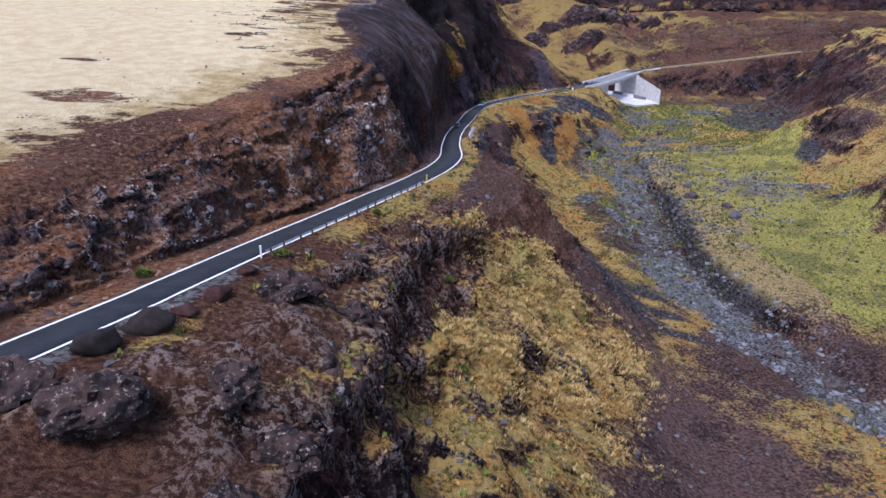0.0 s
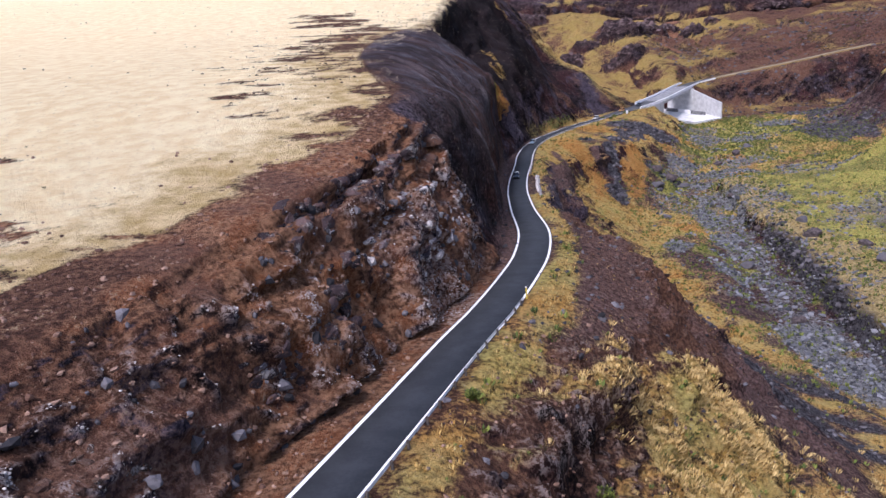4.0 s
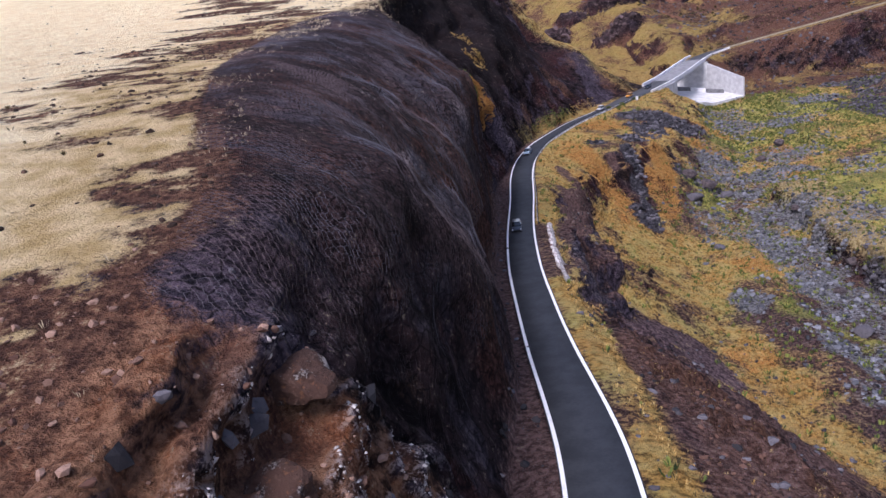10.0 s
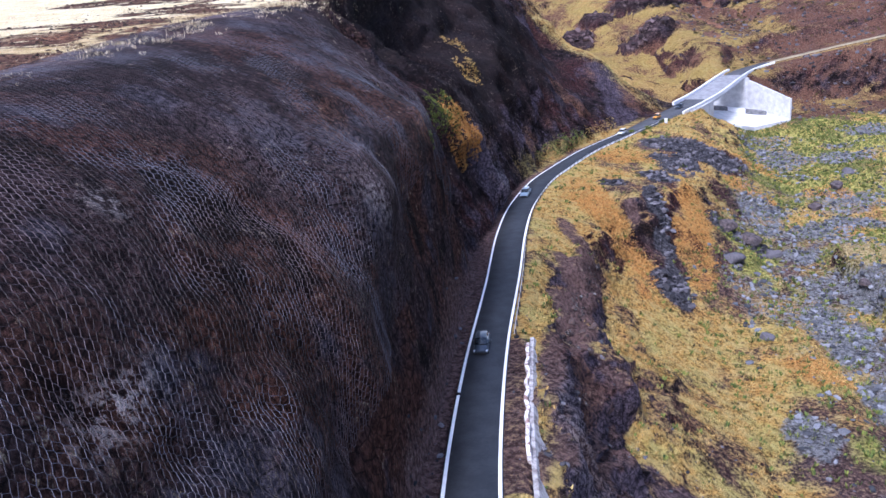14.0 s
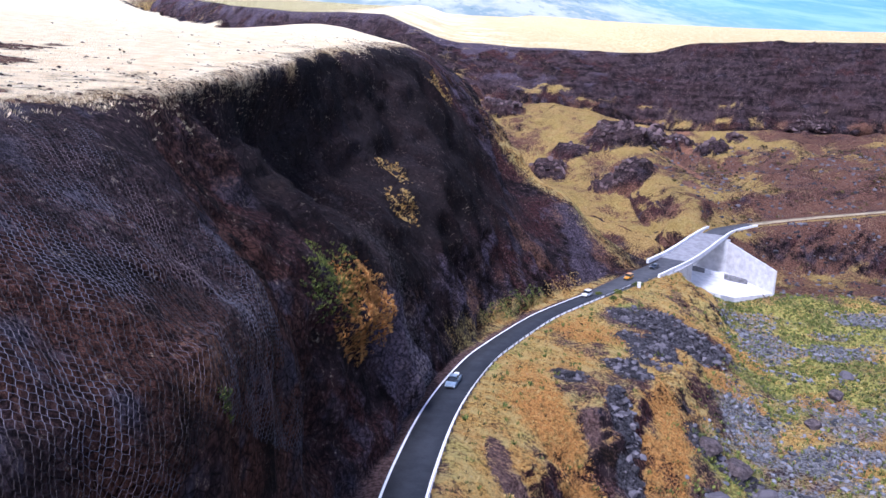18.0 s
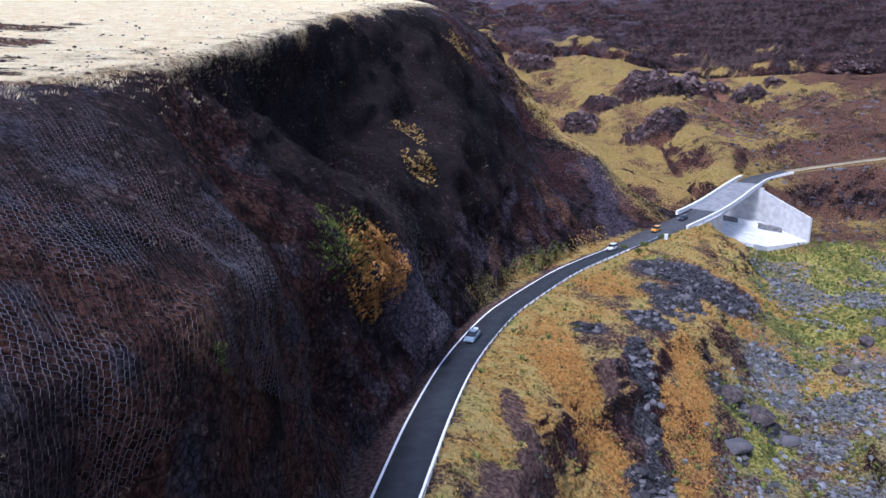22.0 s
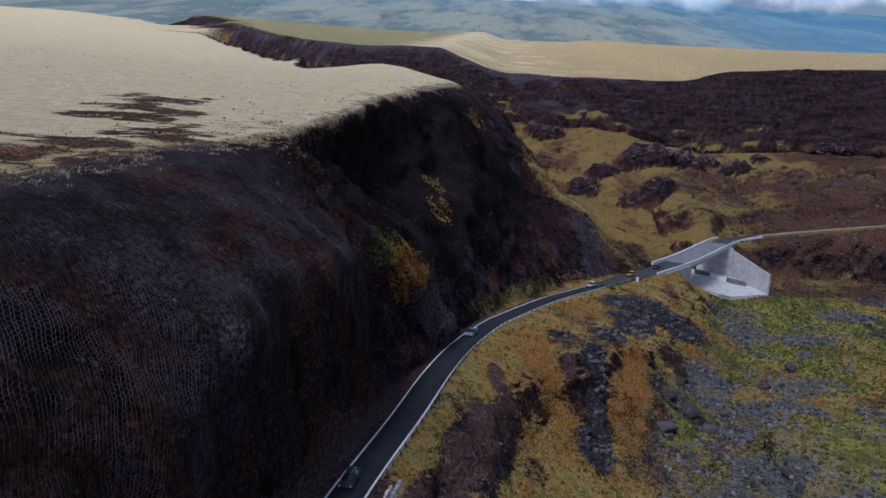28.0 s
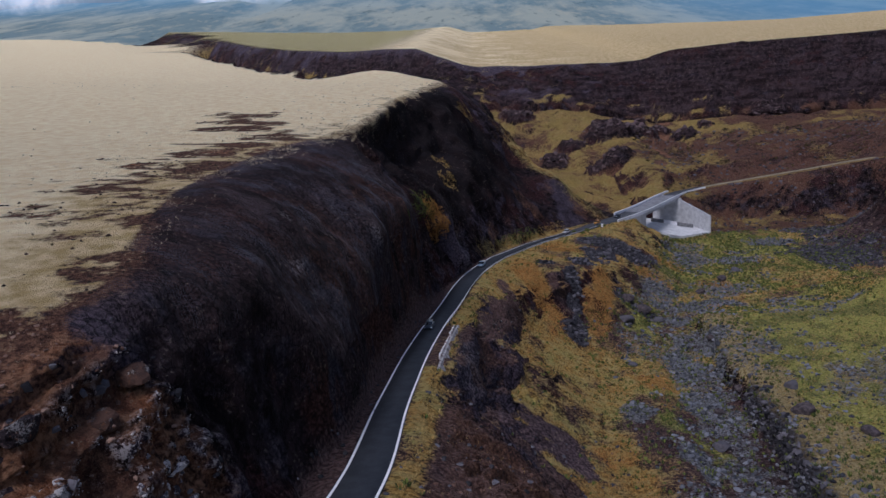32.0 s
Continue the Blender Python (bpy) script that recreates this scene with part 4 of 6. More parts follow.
def soup(name, verts, faces, mat, tones=None, smooth=False):
    """Many pieces as one mesh from arrays; faces all of one length."""
    me = bpy.data.meshes.new(name)
    n = faces.shape[1]
    me.vertices.add(len(verts))
    me.vertices.foreach_set("co", verts.reshape(-1).astype(np.float32))
    me.loops.add(faces.size)
    me.loops.foreach_set("vertex_index", faces.reshape(-1).astype(np.int32))
    me.polygons.add(len(faces))
    me.polygons.foreach_set("loop_start", np.arange(0, faces.size, n, dtype=np.int32))
    me.polygons.foreach_set("use_smooth", np.full(len(faces), smooth))
    me.update(calc_edges=True)
    me.materials.append(mat)
    return new(name, me)


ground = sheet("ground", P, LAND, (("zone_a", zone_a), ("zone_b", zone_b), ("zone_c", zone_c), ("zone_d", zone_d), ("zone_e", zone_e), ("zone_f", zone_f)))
tagged(ground, "dry volcanic gulch land with grass, dark cliffs and scree", "ground", kind="structure")


def height(x, y):
    """The displaced ground's height near a place, from the sheet's nearest row and column."""
    j = np.clip(np.searchsorted(gy, y), 1, len(gy) - 1)
    j = np.where(np.abs(gy[j - 1] - y) < np.abs(gy[j] - y), j - 1, j)
    out = np.empty_like(np.asarray(x, float))
    for n, (xx, r) in enumerate(zip(np.ravel(x), np.ravel(j))):
        out.reshape(-1)[n] = np.interp(xx, P[r, :, 0], P[r, :, 2])
    return out

# ---- road ----
def part(name, bm, mat, parent, label=""):
    me = bpy.data.meshes.new(name)
    bm.to_mesh(me)
    bm.free()
    me.materials.append(mat)
    ob = new(name, me)
    ob.parent = parent
    return tagged(ob, label)


def curve_line(points, every=1.0):
    """A smooth line through plan points, as even steps: places and unit ways."""
    p = np.array(points, float)
    q = np.concatenate([[2 * p[0] - p[1]], p, [2 * p[-1] - p[-2]]])
    out = []
    for a, b, c, d in zip(q[:-3], q[1:-2], q[2:-1], q[3:]):
        n = max(2, int(np.linalg.norm(c - b) / 0.25))
        for t in np.linspace(0, 1, n, endpoint=False):
            out.append(0.5 * (2 * b + (c - a) * t + (2 * a - 5 * b + 4 * c - d) * t * t + (3 * b - a - 3 * c + d) * t ** 3))
    out = np.array(out + [p[-1]])
    s = np.concatenate([[0], np.cumsum(np.linalg.norm(np.diff(out, axis=0), axis=1))])
    at = np.arange(0, s[-1], every)
    line = np.stack([np.interp(at, s, out[:, 0]), np.interp(at, s, out[:, 1])], -1)
    way = np.gradient(line, axis=0)
    return line, way / np.linalg.norm(way, axis=1, keepdims=True)


def line_z(line):
    return np.where(line[:, 0] < 130, road_z(np.minimum(line[:, 1], 520)), track_z(line[:, 0]))


LINE, WAY = curve_line(ROAD, 1.0)
SIDE = np.stack([WAY[:, 1], -WAY[:, 0]], -1)           # to the right
ZL = np.convolve(np.pad(line_z(LINE), 6, "edge"), np.ones(13) / 13, "valid")


def ribbon(name, lo, hi, left, right, lift, mat, parent=None, thick=0.0):
    """A strip along the road between two rows, between two offsets (numbers or arrays)."""
    k = slice(lo, hi)
    l, s = LINE[k], SIDE[k]
    left, right = np.broadcast_to(left, len(l)), np.broadcast_to(right, len(l))
    z = ZL[k] + lift
    cols = [np.column_stack([l + s * o[:, None], z + dz]) for o, dz in ((left, -thick), (left, 0), (right, 0), (right, -thick))] if thick else \
           [np.column_stack([l + s * o[:, None], z]) for o in (left, right)]
    ob = sheet(name, np.stack(cols, 1), mat)
    ob.parent = parent
    return ob


def row_at(y):
    return int(np.argmin(np.abs(LINE[:, 1] - y) + 1000 * (LINE[:, 0] > 150)))


ASPHALT = two_tone("asphalt", (0.020, 0.023, 0.029), (0.035, 0.039, 0.047), 2.5, 0.8, bump=0.5, depth=0.02)
WORN = two_tone("worn_asphalt", (0.05, 0.053, 0.06), (0.08, 0.082, 0.09), 2.0, 0.85, bump=0.4, depth=0.02)
PAINT = two_tone("road_paint", (0.62, 0.62, 0.62), (0.82, 0.82, 0.82), 0.8, 0.6, lo=0.25, hi=0.5)
CONCRETE = two_tone("concrete", (0.42, 0.42, 0.43), (0.60, 0.60, 0.60), 2.2, 0.9, bump=0.3)
WHITEWASH = two_tone("whitewashed_concrete", (0.66, 0.66, 0.68), (0.86, 0.86, 0.87), 1.6, 0.8)
STEEL = two_tone("galvanised_steel", (0.48, 0.49, 0.51), (0.66, 0.67, 0.69), 0.7, 0.5, 0.35)
R0, R1, RB = 0, row_at(412), row_at(455)
wide = half_at(LINE[:, 1]) + 0.28 + 1.6 * step(400, 440, LINE[:, 1]) * (1 - step(134, 150, LINE[:, 0]))
road = ribbon("road", 0, R1, -wide[:R1], wide[:R1], 0.10, ASPHALT, thick=0.35)
tagged(road, "narrow dark asphalt road with white edge lines", "road", kind="structure")
RT = int(np.argmax(LINE[:, 0] > 152))
far_road = ribbon("road", R1 - 1, RT + 1, -wide[R1 - 1:RT + 1], wide[R1 - 1:RT + 1], 0.095, WORN, thick=0.35)
DUSTY = two_tone("dusty_road", (0.20, 0.16, 0.10), (0.34, 0.28, 0.18), 3.0, 0.95, bump=0.5, depth=0.03)
track = ribbon("road", RT - 1, len(LINE), -0.8 * wide[RT - 1:], 0.8 * wide[RT - 1:], 0.09, DUSTY, thick=0.35)
tagged(track, "dusty tan road running on along the hillside", "road", kind="structure")
tagged(far_road, "worn grey asphalt road by the bridge", "road", kind="structure")
for o in (-1, 1):
    mid = o * half_at(LINE[:R1, 1])
    ribbon("edge_line", 0, R1, mid - 0.17, mid + 0.17, 0.106, PAINT, road)


# ---- far hills, mountain and cloud ----
def distance_material():
    m, t, b = material("painted_haze", 1.0)
    place = t.nodes.new("ShaderNodeNewGeometry").outputs["Position"]
    xyz = t.nodes.new("ShaderNodeSeparateXYZ")
    t.links.new(place, xyz.inputs[0])
    stretch = t.nodes.new("ShaderNodeVectorMath")
    stretch.operation = "MULTIPLY"
    t.links.new(place, stretch.inputs[0])
    stretch.inputs[1].default_value = (1.0, 0.22, 1.0)
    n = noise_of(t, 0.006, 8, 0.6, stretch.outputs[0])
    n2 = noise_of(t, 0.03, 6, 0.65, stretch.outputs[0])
    # Aerial haze painted as glow: colour turns from sage to blue with distance.
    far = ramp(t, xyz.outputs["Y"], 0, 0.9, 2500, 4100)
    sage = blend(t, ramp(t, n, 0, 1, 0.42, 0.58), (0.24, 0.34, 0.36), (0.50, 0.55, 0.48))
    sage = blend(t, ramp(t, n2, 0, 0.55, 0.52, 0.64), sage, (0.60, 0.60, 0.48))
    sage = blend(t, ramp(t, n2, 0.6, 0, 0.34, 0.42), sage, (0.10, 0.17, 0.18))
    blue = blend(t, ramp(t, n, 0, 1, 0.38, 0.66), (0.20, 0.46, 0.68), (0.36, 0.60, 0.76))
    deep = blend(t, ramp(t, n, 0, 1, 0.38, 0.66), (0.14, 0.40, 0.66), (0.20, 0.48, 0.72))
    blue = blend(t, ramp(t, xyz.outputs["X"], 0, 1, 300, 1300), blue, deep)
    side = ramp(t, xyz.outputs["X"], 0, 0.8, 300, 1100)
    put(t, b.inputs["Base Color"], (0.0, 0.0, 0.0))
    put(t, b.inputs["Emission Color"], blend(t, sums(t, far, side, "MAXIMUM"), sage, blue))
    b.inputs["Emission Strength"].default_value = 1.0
    return m


hx = np.linspace(-4300, 4300, 240)
hy = np.linspace(1880, 4000, 70)
HX, HY = np.meshgrid(hx, hy)
edge = land(HX, 0 * HX + 1880.0)
w = (HY - 1880) / 2120
crest = 735 - 125 * step(-300, 1600, HX) + 25 * fbm(flat(HX, 0 * HX) + 9, 260.0, 4)
hz = edge - 14 + (crest - edge) * w ** 1.15 + 26 * w * (1 - 0.6 * w) * fbm(flat(HX, HY), 700.0, 5, 0.5, True)
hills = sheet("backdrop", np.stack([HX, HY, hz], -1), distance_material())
tagged(hills, "hazy blue mountain slopes far beyond the plateau", "mountain", kind="structure")


def cloud_material():
    """A bright bank of cloud whose underside dissolves into the haze."""
    m, t, b = material("cloud", 1.0)
    place = t.nodes.new("ShaderNodeNewGeometry").outputs["Position"]
    xyz = t.nodes.new("ShaderNodeSeparateXYZ")
    t.links.new(place, xyz.inputs[0])
    n, n2 = noise_of(t, 0.0035, 7, 0.55), noise_of(t, 0.011, 6, 0.6)
    t.nodes.remove(b)
    glow, clear, mix_ = t.nodes.new("ShaderNodeEmission"), t.nodes.new("ShaderNodeBsdfTransparent"), t.nodes.new("ShaderNodeMixShader")
    put(t, glow.inputs["Color"], blend(t, ramp(t, n2, 0, 1, 0.35, 0.65), (0.62, 0.78, 0.92), (0.95, 0.97, 1.0)))
    glow.inputs["Strength"].default_value = 1.6
    level = sums(t, xyz.outputs["Z"], sums(t, sums(t, n, 0.5, "SUBTRACT"), 230.0, "MULTIPLY"))
    level = sums(t, level, ramp(t, xyz.outputs["X"], 95.0, 0.0, -1600, -500), "SUBTRACT")
    put(t, mix_.inputs[0], ramp(t, level, 0, 1, 505, 585))
    t.links.new(clear.outputs[0], mix_.inputs[1])
    t.links.new(glow.outputs[0], mix_.inputs[2])
    t.links.new(mix_.outputs[0], t.nodes["Material Output"].inputs["Surface"])
    return m


cx = np.linspace(-4200, 4200, 60)
cv = np.linspace(0, 1, 12)
CX, CV = np.meshgrid(cx, cv)
cloud = sheet("backdrop", np.stack([CX, 3300 + 40 * np.sin(CX / 700), 440 + 1100 * CV], -1), cloud_material())
tagged(cloud, "white cloud bank lying on the far mountain", "cloud", kind="structure")


# ---- netting on the cliff ----
def netting():
    """Hexagonal wire netting hung down the cliff, laid on the ground sheet."""
    a = 0.30
    j0, j1 = np.searchsorted(gy, 139), np.searchsorted(gy, 276)
    c0, c1 = COL[2] + 51, COL[4] - 3
    Q = P[j0:j1, c0:c1] + NORM[j0:j1, c0:c1] * 0.16
    even_q = P_EVEN[j0:j1, c0:c1]
    arc = 1.12 * np.concatenate([np.zeros((Q.shape[0], 1)), np.cumsum(np.linalg.norm(np.diff(even_q, axis=1), axis=-1), 1)], 1)
    ys = gy[j0:j1]
    longest = arc[:, -1].max()
    # lattice of a honeycomb: rows along the road, steps down the cliff
    nu, nv = int((ys[-1] - ys[0]) / (a * math.sqrt(3))), int(longest / (1.5 * a))
    U, V = np.meshgrid(np.arange(nu), np.arange(nv), indexing="ij")

    def place(u, v, top):
        y = ys[0] + (u + 0.5 * (v % 2)) * a * math.sqrt(3)
        s = v * 1.5 * a + np.where(top, 0.0, a * 0.5)
        y = y + 0.06 * np.sin(y * 5.3 + s * 2.9) + 0.10 * np.sin(s * 0.7)
        s = s + 0.05 * np.sin(y * 3.1 + s * 1.7) + 0.12 * np.sin(y * 0.9)
        r = np.clip(np.searchsorted(ys, y) - 1, 0, len(ys) - 2)
        f = np.clip((y - ys[r]) / (ys[r + 1] - ys[r]), 0, 1)[..., None]
        out = []
        for rr in (r, r + 1):
            k = np.empty(s.shape, int)
            for q in np.unique(rr):
                sel = rr == q
                k[sel] = np.clip(np.searchsorted(arc[q], s[sel]) - 1, 0, arc.shape[1] - 2)
            g = (s - arc[rr, k]) / np.maximum(arc[rr, k + 1] - arc[rr, k], 1e-6)
            out.append(Q[rr, k] + (Q[rr, k + 1] - Q[rr, k]) * np.clip(g, 0, 1)[..., None])
        inside = (s < arc[r, -1]) & (y < ys[-1])
        return out[0] * (1 - f) + out[1] * f, inside
    A, okA = place(U, V, True)
    B, okB = place(U, V, False)
    segs = [(A, B, okA & okB)]
    # from the foot of each cell to the two heads of the next row
    odd = (V % 2) == 1
    for shift in (0, 1):
        un = U + np.where(odd, shift, shift - 1)
        good = (un >= 0) & (un < nu) & (V + 1 < nv)
        un, vn = np.clip(un, 0, nu - 1), np.clip(V + 1, 0, nv - 1)
        segs.append((B, A[un, vn], good & okB & okA[un, vn]))
    p = np.concatenate([s[0][s[2]] for s in segs])
    q = np.concatenate([s[1][s[2]] for s in segs])
    # torn places and creases leave gaps
    keep = fbm(p, 9.0, 2) < 0.85
    keep &= p[:, 1] > 145.5 + np.clip((79 - p[:, 2]) * 1.0, 0, 11) + 1.2 * fbm(p, 4.0, 2)
    keep &= (p[:, 0] > -18.2 + 0.6 * fbm(p, 5.0, 2)) | (p[:, 1] > 164)
    keep &= np.linalg.norm(p - q, axis=1) < 3 * a
    p, q = p[keep], q[keep]
    d = q - p
    d /= np.maximum(np.linalg.norm(d, axis=1, keepdims=True), 1e-6)
    side = np.cross(d, np.array([0.35, 0.1, 0.93]))
    side /= np.maximum(np.linalg.norm(side, axis=1, keepdims=True), 1e-6)
    up = np.cross(side, d)
    # Thinner wires stand in for shade in the recess; also finer before y 205.
    r = 0.022 * (1 - 0.3 * (1 - step(180, 205, p[:, 1])) - 0.45 * np.exp(-((p[:, 1] - 160) / 14) ** 4) * (p[:, 2] < 75))[:, None]
    verts = np.stack([p + side * r, p + up * r, p - side * r, q + side * r, q + up * r, q - side * r], 1).reshape(-1, 3)
    base = np.arange(len(p))[:, None, None] * 6
    faces = (base + np.array([[0, 1, 4, 3], [1, 2, 5, 4]])[None]).reshape(-1, 4)
    return soup("cliff_netting", verts, faces, NET)


def net_material():
    """Galvanised wire, with shadow on the cliff painted in as brown-black patches."""
    m, t, b = material("wire_net", 0.65, 0.1)
    patchy, fleck = noise_of(t, 0.16, 5, 0.6), noise_of(t, 1.3, 4, 0.6)
    hue = noise_of(t, 0.09, 3, 0.5)
    lit_wire = blend(t, ramp(t, hue, 0, 1, 0.42, 0.58), (0.104, 0.077, 0.082), (0.090, 0.085, 0.104))
    c = blend(t, ramp(t, sums(t, patchy, sums(t, sums(t, fleck, 0.5, "SUBTRACT"), 0.35, "MULTIPLY")), 0, 1, 0.42, 0.60), (0.020, 0.014, 0.015), lit_wire)
    put(t, b.inputs["Base Color"], c)
    return m


NET = net_material()
net = netting()
tagged(net, "grey hexagonal wire netting draped down the dark cliff", "netting", kind="stuff")


# ---- scatter on the land ----
CELL = np.linalg.norm(np.cross(P[1:, :-1] - P[:-1, :-1], P[:-1, 1:] - P[:-1, :-1]), axis=-1)


def scatter(weight, count):
    """Random places on the ground sheet, by a weight for each of its cells; places and normals."""
    w = (weight[:-1, :-1] * CELL).reshape(-1)
    pick = rng.choice(len(w), count, p=w / w.sum())
    j, i = np.divmod(pick, P.shape[1] - 1)
    a, b = rng.random((2, count, 1))
    place = P[j, i] * (1 - a) * (1 - b) + P[j, i + 1] * a * (1 - b) + P[j + 1, i] * (1 - a) * b + P[j + 1, i + 1] * a * b
    return place, NORM[j, i]


def tufts(name, places, normals, size, blades, spread, mat, width=0.16):
    """Clumps of leaves or blades, each a bent pair of faces, as one mesh."""
    n = len(places)
    size = (size[0] + (size[1] - size[0]) * rng.random(n) ** 1.6)[:, None, None]
    ang = rng.random((n, blades, 1)) * 2 * math.pi
    lean = spread * (0.25 + 0.9 * rng.random((n, blades, 1)))
    way = np.concatenate([np.cos(ang) * lean, np.sin(ang) * lean, 0.55 + 0.6 * rng.random((n, blades, 1))], -1)
    way = way + 0.5 * normals[:, None]
    way /= np.linalg.norm(way, axis=-1, keepdims=True)
    across = np.concatenate([-np.sin(ang), np.cos(ang), 0.3 * rng.standard_normal((n, blades, 1))], -1)
    root = places[:, None] + 0.35 * size * spread * np.concatenate([np.cos(ang), np.sin(ang), 0 * ang], -1) - 0.05 * size
    tip = root + way * size
    half = across * size * width
    mid = root + way * size * 0.55
    verts = np.stack([root - half * 0.5, root + half * 0.5, mid + half, tip, mid - half], 2).reshape(-1, 3)
    faces = np.arange(len(verts)).reshape(-1, 5)
    return soup(name, verts, faces, mat)


def leaf_material(name, tones):
    m, t, b = material(name, 0.9)
    g = t.nodes.new("ShaderNodeNewGeometry")
    c = tones[0]
    for k, tone in enumerate(tones[1:]):
        c = blend(t, ramp(t, g.outputs["Random Per Island"], 0, 1, (k + 0.5) / len(tones), (k + 1.2) / len(tones)), c, tone)
    c = blend(t, ramp(t, noise_of(t, 0.25), 0, 0.5, 0.45, 0.65), c, tones[-1])
    put(t, b.inputs["Base Color"], c)
    return m


SCRUB = leaf_material("dry_scrub", ((0.12, 0.08, 0.03), (0.34, 0.19, 0.05), (0.58, 0.35, 0.10), (0.56, 0.43, 0.17)))
LEAF = leaf_material("green_scrub", ((0.035, 0.055, 0.018), (0.09, 0.12, 0.03), (0.17, 0.19, 0.04)))
STRAW = leaf_material("dry_grass", ((0.46, 0.36, 0.21), (0.62, 0.50, 0.31), (0.78, 0.66, 0.44)))
near_land = (GY > 36) & (GY < 480) & (gx > -160) & (gx < 230)
zy, zg = zone_a[..., 1], zone_a[..., 2]
p, n = scatter(near_land * (cross > 4) * np.clip(zy - 0.3, 0, 1) * (1 - gravel), 52000)
tagged(tufts("scrub", p, n, (0.15, 0.55), 9, 1.0, SCRUB, 0.07), "dry orange and yellow scrub on the slopes", "scrub", kind="stuff")
ORANGELEAF = leaf_material("orange_scrub", ((0.18, 0.085, 0.025), (0.44, 0.19, 0.05), (0.64, 0.31, 0.09), (0.54, 0.33, 0.11)))
p, n = scatter(near_land * (cross > 4) * orange * rightside * (1 - pile), 15000)
tagged(tufts("orange_scrub", p, n, (0.15, 0.45), 8, 1.0, ORANGELEAF, 0.07), "rust-orange dry scrub in bands on the slope", "scrub", kind="stuff")
p, n = scatter(near_land * (cross > 4) * (np.clip(zg - 0.2, 0, 1) * (1 - 0.95 * lush) + 0.12 * zy + 0.25 * low * (gx > 48) * (1 - lush) * (GY > 170)), 15000)
tagged(tufts("shrubs", p, n, (0.25, 0.95), 8, 0.9, LEAF), "low dark green shrubs among the grass", "shrub", kind="stuff")
over_lip = np.exp(-((inland + 2.5) / 2.5) ** 2) * step(222, 238, GY) * (1 - step(296, 312, GY)) * step(-0.1, 0.5, 0.6 * fine + mosaic)
p, n = scatter(near_land * over_lip, 320)
tagged(tufts("grass", p, n, (0.25, 0.65), 7, 1.3, STRAW, 0.05), "pale dry grass clumps hanging over the cliff lip", "grass", kind="stuff")
rimgrass = 0.5 * near_land * np.exp(-((inland - 0.5) / 2.2) ** 2) * step(255, 285, GY) * step(0, 0.2, fine) + near_land * np.exp(-((inland - 1) / 3) ** 2) * step(150, 200, GY) * step(0, 0.2, fine) + near_land * 0.06 * grass * (inland < 60)
DARKSCRUB = leaf_material("dark_scrub", ((0.028, 0.022, 0.012), (0.060, 0.048, 0.020), (0.11, 0.085, 0.030)))
p, n = scatter(near_land * (cross > 5) * (np.clip(zy - 0.2, 0, 1) + 0.5 * np.clip(zg, 0, 1)) * (1 - 0.9 * lush) * step(-0.3, 0.3, mosaic), 14000)
tagged(tufts("dark_scrub", p, n, (0.18, 0.6), 8, 0.9, DARKSCRUB, 0.12), "low dark brown scrub dotted over the dry slopes", "scrub", kind="stuff")
TUSSOCK = leaf_material("tussock_grass", ((0.17, 0.105, 0.035), (0.42, 0.275, 0.095), (0.55, 0.39, 0.15), (0.60, 0.45, 0.20)))
p, n = scatter(near_land * (cross > 5) * np.maximum(scrubby, tussocky) * np.clip(zy, 0, 1) * step(-0.35, 0.2, fine) * step(66, 92, GY), 3900)
tagged(tufts("tussocks", p, n, (0.3, 0.95), 16, 1.1, TUSSOCK, 0.06), "rounded straw-yellow grass tussocks on the slope", "grass", kind="stuff")
p, n = scatter(near_land * red_bank * rightside * step(-0.1, 0.3, fine), 500)
tagged(tufts("bank_grass", p, n, (0.12, 0.34), 8, 1.0, SCRUB, 0.06), "dry tan grass tufts on the red earth bank", "grass", kind="stuff")
p, n = scatter((GY > 60) * (GY < 560) * (inland > 4) * (gx > -260) * (GY < edge_y(gx) - 6) * step(0.0, 0.4, patch + 0.5 * fine), 260)
tagged(tufts("plateau_shrubs", p, n, (0.15, 0.5), 9, 0.9, DARKSCRUB, 0.12), "small dark shrubs dotted over the dry grass plateau", "shrub", kind="stuff")
p, n = scatter(rimgrass, 8000)
tagged(tufts("grass", p, n, (0.12, 0.36), 7, 1.0, STRAW, 0.035), "pale dry grass tufts along the cliff top", "grass", kind="stuff")


def stones(name, places, size, mat, flatten=0.7, power=2.2, sink=0.25):
    """Angular stones as one mesh: a few base shapes, turned and scaled."""
    bm = bmesh.new()
    bmesh.ops.create_icosphere(bm, subdivisions=1, radius=1)
    v = np.array([x.co[:] for x in bm.verts])
    f = np.array([[x.index for x in y.verts] for y in bm.faces])
    bm.free()
    n = len(places)
    s = (size[0] + (size[1] - size[0]) * rng.random(n) ** power)[:, None, None]
    shape = v[None] * (1 + 0.8 * (rng.random((n, len(v), 1)) - 0.5))
    shape = shape * (0.6 + 0.8 * rng.random((n, 1, 3))) * (1, 1, flatten)
    ang = rng.random(n) * 2 * math.pi
    c, si = np.cos(ang)[:, None], np.sin(ang)[:, None]
    x, y = shape[..., 0] * c - shape[..., 1] * si, shape[..., 0] * si + shape[..., 1] * c
    verts = np.stack([x, y, shape[..., 2]], -1) * s * 0.5 + places[:, None] + np.array([0, 0, 1]) * s * (0.5 * flatten - sink) * 0.8
    faces = (np.arange(n)[:, None, None] * len(v) + f[None]).reshape(-1, 3)
    return soup(name, verts.reshape(-1, 3), faces, mat)


